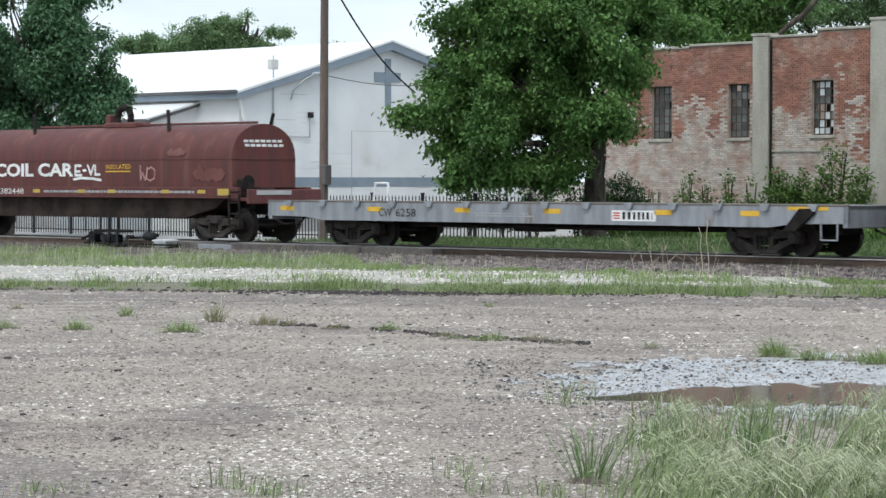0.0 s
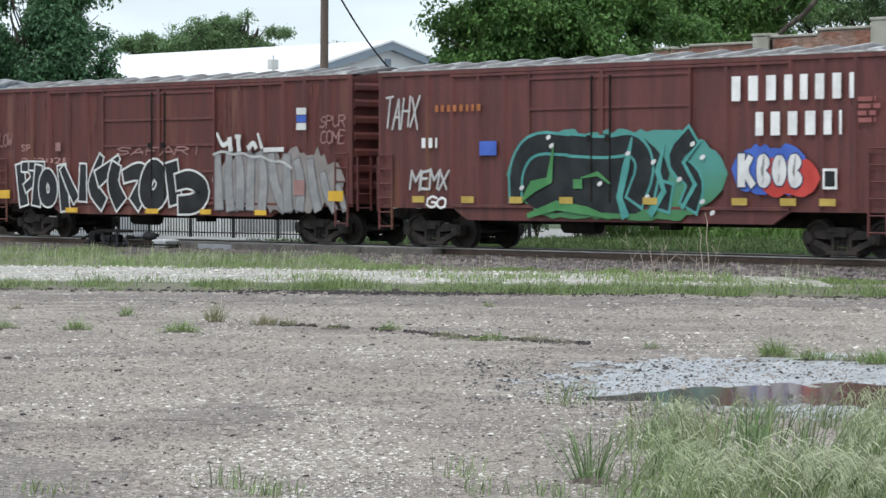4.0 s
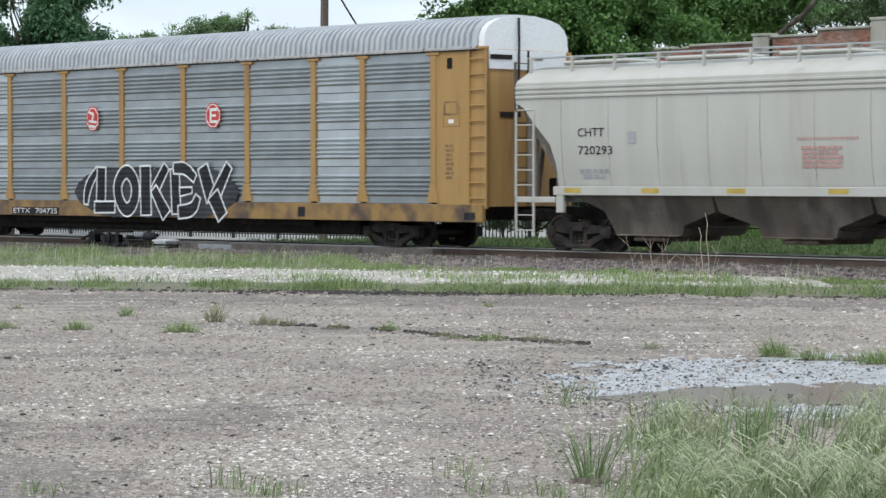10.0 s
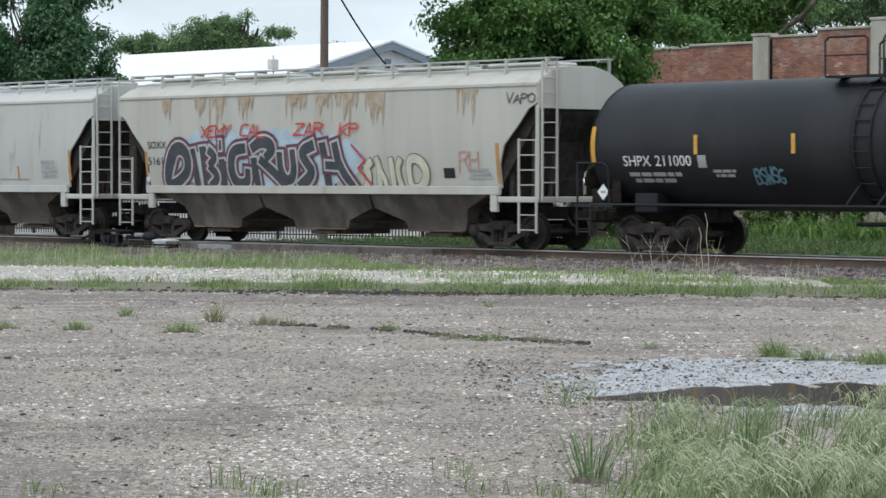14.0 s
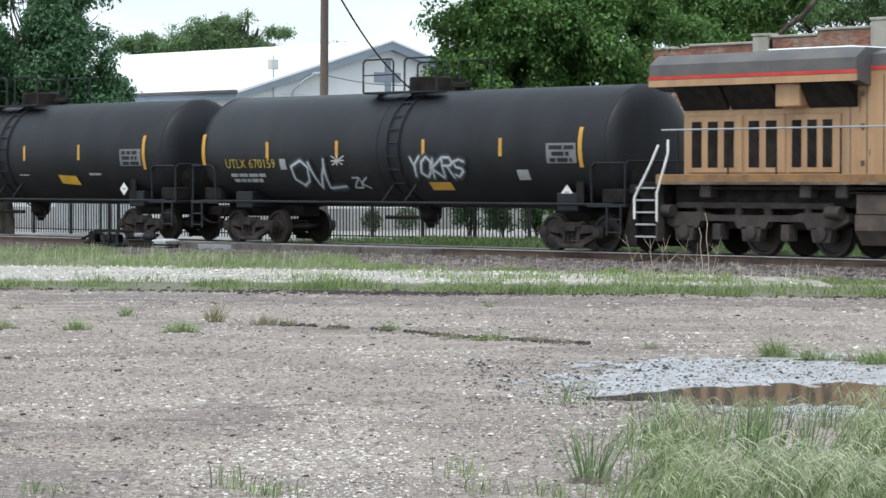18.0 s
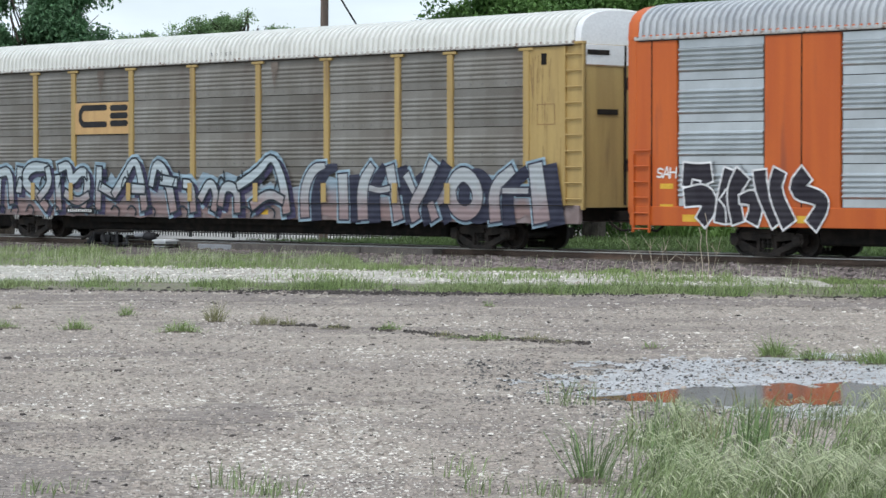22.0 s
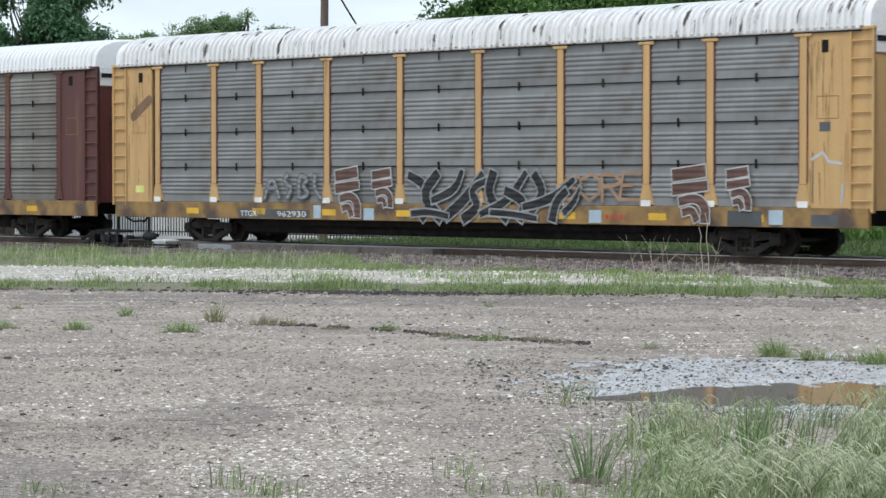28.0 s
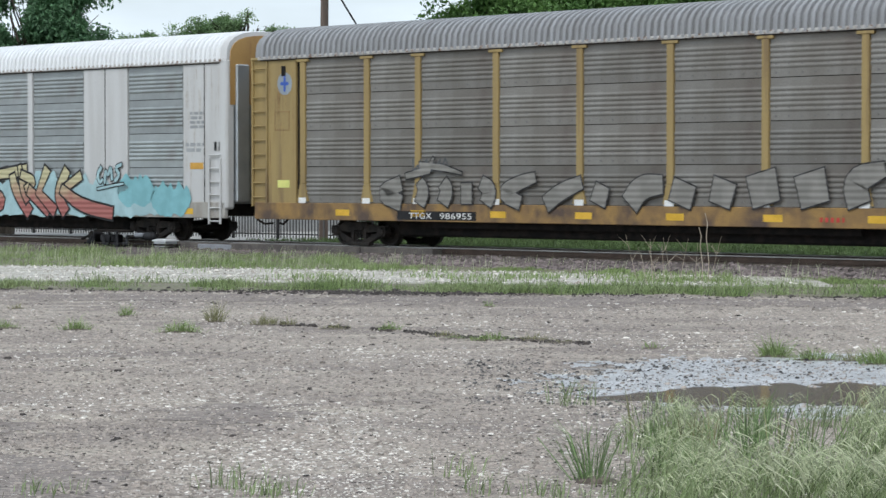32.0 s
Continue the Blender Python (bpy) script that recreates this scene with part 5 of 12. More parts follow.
    part("box_leg", Geo().box(1.55, 1.62, -0.1, 0.1, -0.12, 0.0).box(1.72, 1.79, -0.1, 0.1, -0.12, 0.0), P_DARK, sw)
    lid = part("cable_hatch", Geo().box(-59.8, -58.3, -0.2, -0.16, 0.06, 0.29, 0.02), paint("hatch_grey", (0.24, 0.25, 0.27)), None, at=site(0, TRACK - 1.08))
    tagged(lid, "grey steel plate fixed to the plank beside the rail", "steel plate")


# ---- beyond the track ----
def beyond():
    g = Geo()
    pts = [tuple(spot(s, p, z)) for s, p, z in ((-160, 50.0, 0.012), (20, 50.0, 0.012), (20, 130, 0.012), (-160, 130, 0.012))]
    tagged(part("lawn", g.add(pts, [(0, 1, 2, 3)]), M_LAWN, smooth=0), "rough green grass beyond the track", "lawn", kind="structure")
    pts = [tuple(spot(s, p, 0.03)) for s, p in ((-120, 51.0), (-62.5, 51.0), (-62.5, 80), (-120, 80))]
    tagged(part("church_paving", Geo().add(pts, [(0, 1, 2, 3)]), M_PARK, smooth=0), "pale paved yard beside the white building", "paving", kind="structure")
    n = 60000
    s, p = rng.uniform(-64, -34, n), 50.3 + rng.random(n) * 16
    ok = ~((s < -61) & (p > 59))
    h = 0.32
    tagged(new("lawn_grass", blades("lawn_grass", np.stack([SIN * p + COS * s, COS * p - SIN * s], 1)[ok], h, 0.045, L_LAWN, (0.1, 0), 0.35, 0.01)), "tall unmown grass beyond the track", "grass", kind="stuff")
    n = 15000
    s, p = rng.uniform(-63.5, -36, n), rng.uniform(64.0, 69.6, n)
    lump = np.array([noise.noise(Vector((float(a) * 0.55, float(b) * 0.5, 2.0))) for a, b in zip(s, p)])
    ok = (rng.random(n) < 0.45 + 1.1 * lump) & ~((s < -61.5) & (p > 62))
    tagged(new("undergrowth", blades("undergrowth", np.stack([SIN * p + COS * s, COS * p - SIN * s], 1)[ok], (0.75 + 0.8 * np.clip(lump, -0.3, 0.6))[ok], 0.085, L_WEED, (0.0, 0), 0.55, 0.01)), "rank green weeds before the brick wall", "weeds", kind="stuff")


M_IRON = mat("fence_black", (0.012, 0.012, 0.013), 0.5, second=(0.022, 0.02, 0.02), scale=5)


def fence():
    S0, S1, P = -104.0, -59.6, 59.0
    e = empty("iron_fence", site(S0, P), "black iron picket fence beyond the track", "fence")
    step = 2.46
    n = int((S1 - S0) / step)
    pk = Geo().box(-0.013, 0.013, -0.013, 0.013, 0.06, 1.50).add([(-0.013, -0.013, 1.50), (0.013, -0.013, 1.50), (0.013, 0.013, 1.50), (-0.013, 0.013, 1.50), (0, 0, 1.57)], [(0, 1, 4), (1, 2, 4), (2, 3, 4), (3, 0, 4)]).mesh("picket", 0)
    tall = Geo().box(-0.013, 0.013, -0.013, 0.013, 0.06, 1.80).add([(-0.013, -0.013, 1.80), (0.013, -0.013, 1.80), (0.013, 0.013, 1.80), (-0.013, 0.013, 1.80), (0, 0, 1.87)], [(0, 1, 4), (1, 2, 4), (2, 3, 4), (3, 0, 4)]).mesh("picket", 0)
    post = Geo().box(-0.045, 0.045, -0.045, 0.045, 0.0, 1.60, 0.006).box(-0.055, 0.055, -0.055, 0.055, 1.60, 1.64, 0.01).mesh("post", 0)
    for i in range(n + 1):
        part("post", post, M_IRON, e, "", pose(i * step - 0.28, 0, 0))
        if i < n:
            for z in (0.18, 1.30):
                part("rail", Geo().box(0.05, step - 0.05, -0.015, 0.015, z, z + 0.04), M_IRON, e, "", pose(i * step - 0.28, 0, 0))
            for k in range(1, 15):
                part("picket", tall if -80.6 < S0 + i * step - 0.28 + k * step / 15 < -76.9 else pk, M_IRON, e, "", pose(i * step - 0.28 + k * step / 15, 0, 0))


M_WHITEBLOCK = mat("white_painted_block", (0.74, 0.755, 0.76), 0.8, second=(0.69, 0.70, 0.705), scale=0.7, grain=0.03, third=(0.55, 0.54, 0.51), third_scale=0.5, third_low=0.64, third_high=0.8, bump=0.15, bump_scale=8)
M_SLATE = mat("grey_blue_trim", (0.24, 0.29, 0.34), 0.6, second=(0.21, 0.255, 0.30), scale=1.5, grain=0.05)
M_TINROOF = mat("white_metal_roof", (0.82, 0.82, 0.81), 0.45, second=(0.77, 0.77, 0.77), scale=0.6, grain=0.02)
M_WALLFOOT = mat("side_foot_grey", (0.30, 0.30, 0.295), 0.9, second=(0.38, 0.38, 0.37), scale=0.8, grain=0.08)
M_PALEDOOR = mat("pale_panel", (0.62, 0.63, 0.62), 0.7, second=(0.57, 0.57, 0.56), scale=1.5, grain=0.03)


def white_building():
    C = -82.23
    e = empty("white_building", site(C, 65.2), "white block church hall with blue-grey trim and cross", "building")
    W, EV, AP = 15.24, 5.45, 7.52
    part("side_wall", Geo().box(-42, 0, 0.0, 0.25, 0, EV), M_WHITEBLOCK, e, "white painted side wall")
    part("far_side_wall", Geo().box(-42, 0, W - 0.25, W, 0, EV), M_WHITEBLOCK, e)
    part("gable_wall", Geo().prism([(0.25, 0), (W - 0.25, 0), (W - 0.25, EV), (W / 2, AP), (0.25, EV)], -0.25, 0), M_WHITEBLOCK, e, "white painted gable wall")
    part("back_gable_wall", Geo().prism([(0.25, 0), (W - 0.25, 0), (W - 0.25, EV), (W / 2, AP), (0.25, EV)], -42, -41.75), M_WHITEBLOCK, e)
    for y0, y1 in ((-0.3, W / 2), (W + 0.3, W / 2)):
        sl = (AP - EV) / (W / 2)
        za = EV - 0.3 * sl
        roof = part("roof", Geo().prism([(y0, za + 0.02), (y1, AP + 0.10), (y1, AP + 0.18), (y0, za + 0.12)], -42.3, 0.32), M_TINROOF, e, "white sheet metal roof slope")
    for y0, y1 in ((-0.3, W / 2), (W + 0.3, W / 2)):
        za = EV - 0.3 * (AP - EV) / (W / 2)
        part("barge_board", Geo().prism([(y0, za - 0.20), (y1, AP - 0.22), (y1, AP + 0.13), (y0, za + 0.10)], 0.0, 0.30), M_SLATE, e, "blue-grey barge board")
    part("fascia", Geo().box(-42, 0.3, -0.34, -0.28, EV - 0.28, EV + 0.04, 0.01), M_SLATE, e, "blue-grey eaves fascia")
    part("gutter", Geo().box(-42, 0.3, -0.46, -0.34, EV - 0.05, EV + 0.07, 0.02), P_LOCOGREY, e)
    part("band", Geo().box(0.003, 0.02, 0.0, W, 1.78, 2.16), M_SLATE, e, "blue-grey painted band")
    part("cross", Geo().box(0.003, 0.05, 7.47, 7.77, 5.0, 6.94).box(0.003, 0.047, 6.89, 7.465, 6.0, 6.39).box(0.003, 0.047, 7.775, 8.29, 6.0, 6.39), M_SLATE, e, "blue-grey wooden cross on the gable")
    # fine cracks and conduit on the gable
    part("conduit", Geo().tube((0.05, 1.65, 6.9), (0.05, 1.65, 2.84), 0.03, 6).tube((0.05, 1.65, 2.84), (0.05, 0.44, 2.84), 0.025, 6).tube((0.05, 1.65, 3.79), (0.05, 3.49, 3.74), 0.02, 6).tube((0.05, 3.49, 3.74), (0.05, 3.49, 4.6), 0.025, 6), P_ROOFG, e, "grey cable conduit")
    part("speaker_box", Geo().box(-0.1, 0.15, 1.45, 1.85, 6.35, 6.75, 0.03), paint("box_grey", (0.52, 0.52, 0.50)), e, "pale box on a mast above the roof")
    part("wall_lamp", Geo().pipe([(0.03, 2.56, 5.2), (0.1, 2.62, 5.55), (0.35, 3.0, 6.0), (0.5, 3.4, 6.22)], 0.03).box(0.35, 0.65, 3.3, 3.9, 6.15, 6.28, 0.05), P_ROOFG, e, "curved wall lamp arm")
    part("alarm_box", Geo().box(0.0, 0.15, 3.40, 3.62, 4.5, 4.72, 0.02), P_DARK, e)
    d = part("side_door", Geo().box(0.003, 0.012, 5.71, 9.0, 0.0, 4.0), M_WHITEBLOCK, e, "tall white boarded opening")
    part("opening_edge", Geo().box(0.004, 0.02, 5.68, 5.705, 0.0, 4.02), P_LIGHT, d)
    for i, (y0, y1, z) in enumerate(((5.8, 9.2, 4.0), (2.0, 3.4, 5.4), (1.8, 2.8, 4.4), (4.2, 4.6, 2.5), (3.9, 4.25, 2.6), (3.6, 3.95, 2.75))):
        part("mortar_crack", Geo().box(0.001, 0.006, y0, y1, z, z + 0.018), P_LIGHT, e)
    # Added band: the walls are darker grey up to 0.92.
    part("plinth", Geo().box(0.0, 0.05, -0.05, W, 0, 0.92, 0.01), mat("grey_wall_foot", (0.30, 0.30, 0.295), 0.9, second=(0.38, 0.38, 0.37), scale=0.8, grain=0.08), e, "darker grey band along the foot of the wall")
    part("side_plinth", Geo().box(-42, 0, -0.05, 0.0, 0, 0.92), M_WALLFOOT, e)
    joints, rj = Geo(), random.Random(6)
    for i in range(34):
        y0, z0 = rj.uniform(0.4, 9.5), 2.3 + 0.2 * rj.randrange(0, 14)
        if z0 < EV - 0.2 + (AP - EV) * min(1.0, y0 / (W / 2)) * 0.8:
            joints.box(0.0, 0.004, y0, y0 + rj.uniform(0.4, 1.8), z0, z0 + 0.013)
    part("block_joint", joints, mat("thin_block_joint", (0.60, 0.60, 0.585), 0.9), e, "faint joints between painted blocks")["kind"] = "stuff"
    part("basement_window", Geo().box(0.003, 0.03, 0.35, 1.5, 0.95, 1.65), P_DARK, e, "dark low window")
    part("notice_board", Geo().box(0.003, 0.03, 2.0, 2.7, 1.35, 1.62), M_PALEDOOR, e)
    # downpipe
    part("downpipe", Geo().pipe([(0.1, -0.1, 5.2), (0.12, 0.15, 4.3), (0.12, 0.15, 2.95), (0.12, -1.0, 2.25), (0.12, -1.1, 2.1), (0.12, -1.1, 0.05)], 0.075, 8), paint("pipe_white", (0.68, 0.68, 0.67)), e, "white zigzag downpipe")
    # lean-to and low shed on the track side
    part("lean_to_wall", Geo().prism([(-2.33, 0), (0.0, 0), (0.0, 5.0), (-2.33, 4.36)], -2.83, -2.63), M_WHITEBLOCK, e, "white lean-to end wall")
    # Darker grey than the end wall: this front's shade is in the colour.
    part("lean_to_wall", Geo().box(-9.0, -2.83, -2.33, -2.13, 0, 4.36), mat("wall_shade_grey", (0.40, 0.425, 0.44), 0.85, second=(0.34, 0.36, 0.37), scale=0.8, grain=0.06), e, "lean-to front wall, shade put into its grey colour")
    part("lean_to_roof", Geo().prism([(-2.6, 4.33), (0.0, 5.05), (0.0, 5.13), (-2.6, 4.42)], -9.2, -2.5), M_TINROOF, e, "white sheet lean-to roof")
    part("lean_to_edge", Geo().prism([(-2.62, 4.22), (0.0, 4.94), (0.0, 5.05), (-2.62, 4.35)], -2.52, -2.46).box(-9.2, -2.46, -2.64, -2.60, 4.24, 4.40), P_LOCOGREY, e)
    part("lean_to_band", Geo().box(-9.0, -2.63, -2.345, -2.33, 1.5, 2.0), M_SLATE, e)
    part("shed_wall", Geo().box(-2.60, -0.02, -1.45, -0.02, 0, 3.0), M_PALEDOOR, e, "pale low shed wall")
    part("shed_roof", Geo().box(-2.62, 0.06, -1.56, 0.0, 3.0, 3.34, 0.02), mat("dingy_cream_fascia", (0.62, 0.60, 0.54), 0.8, second=(0.50, 0.47, 0.41), scale=2, grain=0.06), e, "dingy cream slab roof of the low shed")
    part("shed_edge", Geo().box(-2.64, 0.07, -1.58, 0.0, 2.955, 3.0), P_LOCOGREY, e)
    part("shed_post", Geo().box(-2.66, -2.58, -1.54, -1.46, 0.0, 3.0), M_PALEDOOR, e)
    part("vent_pipe", Geo().tube((-1.2, -0.8, 3.2), (-1.2, -0.8, 3.65), 0.06, 8), P_LIGHT, e)
    part("steps_rail", Geo().box(-6.0, -5.95, -3.0, -2.95, 0, 1.6).box(-5.0, -4.95, -3.0, -2.95, 0, 1.6).box(-4.2, -4.1, -3.2, -3.1, 0, 1.7).box(-3.6, -3.5, -3.2, -3.1, 0, 1.7), P_DARK, e)
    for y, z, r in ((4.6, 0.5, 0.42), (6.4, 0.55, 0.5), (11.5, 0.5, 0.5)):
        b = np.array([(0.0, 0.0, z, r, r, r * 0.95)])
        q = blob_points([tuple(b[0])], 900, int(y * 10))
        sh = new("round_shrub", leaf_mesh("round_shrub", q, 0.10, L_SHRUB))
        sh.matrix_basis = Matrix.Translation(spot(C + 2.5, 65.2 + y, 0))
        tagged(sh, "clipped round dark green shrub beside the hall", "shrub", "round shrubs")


M_BRICK = mat("old_red_brick", (0.335, 0.158, 0.112), 0.9, second=(0.255, 0.128, 0.098), scale=1.4, grain=0.12, vary=0.24, third=(0.43, 0.34, 0.275), third_scale=0.8, third_low=0.52, third_high=0.72, bump=0.3)
M_BRICKW = mat("whitewashed_brick", (0.50, 0.455, 0.405), 0.9, second=(0.38, 0.255, 0.20), scale=1.6, low=0.42, high=0.68, grain=0.15, vary=0.18, third=(0.36, 0.30, 0.25), third_scale=0.8, bump=0.3)
M_MORTAR = mat("lime_mortar", (0.40, 0.335, 0.285), 0.95, second=(0.32, 0.24, 0.195), scale=2, grain=0.12)
M_CONC = mat("weathered_concrete", (0.42, 0.40, 0.345), 0.9, second=(0.33, 0.315, 0.265), scale=1.5, stretch=(1, 1, 0.4), grain=0.1, third=(0.47, 0.46, 0.43), third_scale=0.8, third_low=0.6, bump=0.3)
M_STEELWIN = mat("dark_window_bar", (0.05, 0.045, 0.042), 0.8, second=(0.09, 0.06, 0.05), scale=6)
M_DUSTY = mat("dusty_dark_pane", (0.075, 0.08, 0.075), 0.35, second=(0.12, 0.125, 0.115), scale=3, grain=0.1, vary=0.5)
M_MILK = mat("milky_pane", (0.62, 0.66, 0.66), 0.3, second=(0.50, 0.54, 0.55), scale=3, grain=0.05, vary=0.2)


def brick_building():
    O = -80.0
    e = empty("brick_building", site(O, 72.0), "derelict red brick building with faded whitewash", "building")
    wins = [(-66.97 - O, -65.98 - O, 3.53, 5.41), (-63.30 - O, -62.30 - O, 3.53, 5.41), (-59.55 - O, -58.59 - O, 3.58, 5.44)]
    pil = [(-62.05 - O, -61.35 - O, 7.02), (-56.90 - O, -56.1 - O, 7.36)]
    tops = [(10.7, 11.6, 6.45), (11.6, 14.9, 6.72), (14.9, 17.95, 6.78), (17.95, 20.7, 6.95), (20.7, 34.0, 7.12)]
    # core wall in pieces round the openings
    pieces = [(a, b, 5.45, t) for a, b, t in tops]
    x = 10.7
    for a, b, z0, z1 in wins + [(34.0, 34.0, 0, 0)]:
        pieces.append((x, a, 0.0, 5.45))
        if a < 34:
            pieces += [(a, b, 0.0, z0), (a, b, z1, 5.45)]
        x = b
    for a, b, z0, z1 in pieces:
        wall = part("wall", Geo().box(a, b, 0.02, 0.4, z0, z1), M_MORTAR, e, "brick wall with pale mortar joints")
    part("side_return", Geo().box(10.7, 11.1, 0.4, 12, 0, 6.4).box(33.6, 34, 0.4, 12, 0, 7.0).box(10.7, 34, 11.6, 12, 0, 6.4), M_MORTAR, e)
    for a, b, t in tops:
        part("coping", Geo().box(a, b, -0.06, 0.46, t, t + 0.09, 0.015), M_CONC, e, "weathered coping course")
    for a, b, t in pil:
        part("pilaster", Geo().box(a, b, -0.16, 0.02, 0, t, 0.02).box(a - 0.03, b + 0.03, -0.19, 0.4, t, t + 0.1, 0.015), M_CONC, e, "grey concrete pilaster")
    part("ledge", Geo().box(18.7, 21.0, -0.05, 0.02, 3.02, 3.10), M_CONC, e)
    part("drain_pipe", Geo().tube((18.02 + 0.68, -0.05, 0), (18.02 + 0.68, -0.05, 6.9), 0.045, 8), P_DARK, e, "dark rusty drain pipe")
    for k, (a, b, z0, z1) in enumerate(wins):
        w = part("window", Geo().box(a, b, 0.16, 0.20, z0, z0 + 0.05).box(a, b, 0.16, 0.20, z1 - 0.05, z1).box(a, a + 0.05, 0.16, 0.20, z0, z1).box(b - 0.05, b, 0.16, 0.20, z0, z1), M_STEELWIN, e, "steel factory window with small panes")
        nx, nz = 4, 7
        pw, ph = (b - a) / nx, (z1 - z0) / nz
        g = Geo()
        for i in range(1, nx):
            g.box(a + i * pw - 0.018, a + i * pw + 0.018, 0.15, 0.19, z0, z1)
        for j in range(1, nz):
            g.box(a, b, 0.152, 0.188, z0 + j * ph - 0.018, z0 + j * ph + 0.018)
        part("glazing_grid", g, M_STEELWIN, w)
        rnd = random.Random(k + 3)
        for i in range(nx):
            for j in range(nz):
                if rnd.random() < (0.22 if k == 2 else 0.15):
                    continue
                part("pane", Geo().box(a + i * pw + 0.02, a + (i + 1) * pw - 0.02, 0.165, 0.172, z0 + j * ph + 0.02, z0 + (j + 1) * ph - 0.02), M_MILK if (k == 2 and rnd.random() < 0.86) else M_DUSTY, w)
        part("sill", Geo().box(a - 0.08, b + 0.08, -0.06, 0.2, z0 - 0.12, z0, 0.015), M_CONC, w)
        # Dark board put behind the panes in place of the room's shade.
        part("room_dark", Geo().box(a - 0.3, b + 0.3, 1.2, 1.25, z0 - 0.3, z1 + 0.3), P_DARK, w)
    # courses
    BH, BL = 0.075, 0.228
    rnd = random.Random(8)
    vs, fs, near = {0: [], 1: []}, {0: [], 1: []}, 0

    def top_at(x):
        return next(t for a, b, t in tops if a <= x <= b)
    row = 0
    z = 0.02
    while z < 7.05:
        x = 10.75 + (0.5 * BL if row % 2 else 0.0)
        while x < 27.5:
            x1 = x + BL - 0.012
            z1 = z + BH - 0.012
            hit = any(x < b + 0.0 and x1 > a and z < q1 and z1 > q0 for a, b, q0, q1 in wins) or any(x < b and x1 > a for a, b, _ in pil)
            if not hit and z1 < top_at(min(x, 33.9)):
                y = -0.004 - rnd.uniform(0, 0.012)
                nz = noise.noise(Vector((x * 0.35, z * 0.5, 3.0))) + 0.5 * noise.noise(Vector((x * 1.3, z * 1.6, 9.0)))
                k = 1 if nz * 0.75 + (4.35 - z) * 0.36 + rnd.uniform(-0.16, 0.16) > 0.08 else 0
                if 17.0 <= x <= 17.9 and 5.45 < z < 6.7 or (18.8 <= x <= 20.3 and 5.5 < z < 6.85):
                    near += 1
                    part("brick", Geo().box(x, x1, y, 0.03, z, z1), M_BRICKW if k else M_BRICK, wall, smooth=0)
                else:
                    o = len(vs[k])
                    vs[k] += [(x, y, z), (x1, y, z), (x1, y, z1), (x, y, z1), (x, 0.03, z), (x1, 0.03, z), (x1, 0.03, z1), (x, 0.03, z1)]
                    fs[k] += [(o, o + 1, o + 2, o + 3), (o + 3, o + 2, o + 6, o + 7), (o + 1, o, o + 4, o + 5), (o, o + 3, o + 7, o + 4), (o + 2, o + 1, o + 5, o + 6)]
            x += BL
        z += BH
        row += 1
    for k, m_, lab in ((0, M_BRICK, "courses of bare red bricks"), (1, M_BRICKW, "courses of bricks with worn whitewash")):
        b = part("brick_course", raw_mesh("brick_course", vs[k], fs[k], m_), m_, wall, lab)
        b["kind"] = "stuff"


def pole_and_wires():
    e = empty("utility_pole", site(-68.7, 58.0), "brown wooden utility pole with small meter box", "utility pole")
    wood = mat("pole_wood", (0.165, 0.125, 0.105), 0.9, second=(0.11, 0.085, 0.07), scale=4, stretch=(1, 1, 0.08), grain=0.15, bump=0.3)
    part("pole", Geo().tube((0, 0, 0), (0.10, 0, 11.0), 0.155, 14, 0.125), wood, e, "tall round brown pole")
    part("meter_box", Geo().box(0.10, 0.30, -0.18, 0.12, 1.9, 2.55, 0.03), P_LOCOGREY, e, "grey meter box")
    part("conduit", Geo().tube((0.16, -0.12, 0), (0.16, -0.12, 1.9), 0.03, 6), P_LOCOGREY, e)
    def px(cx, cy, d):
        return Vector(((cx - 784) * d / 4806, d, 2.05 - (cy - 319) * d / 4806))
    a, b = px(596, -14, 91), px(735, 165, 92)
    g = Geo()
    top = spot(-68.7, 58.0, 9.2) + Vector((0.07, 0, 0))
    pts = [top] + [a.lerp(b, i / 10) - Vector((0, 0, 0.35 * math.sin(math.pi * i / 10))) for i in range(11)]
    g.pipe([p for p in pts], 0.03, 6)
    c = new("cable", g.mesh("cable"))
    c.data.materials.append(K_BLACK)
    tagged(c, "thick black sagging service cable", "cable")
    g = Geo()
    a, b = px(576, 134, 90), px(745, 152, 96)
    g.pipe([a.lerp(b, i / 8) - Vector((0, 0, 0.12 * math.sin(math.pi * i / 8))) for i in range(9)], 0.014, 5)
    c = new("cable", g.mesh("cable"))
    c.data.materials.append(K_DKGREY)
    tagged(c, "thin grey service wire to the pole", "cable")


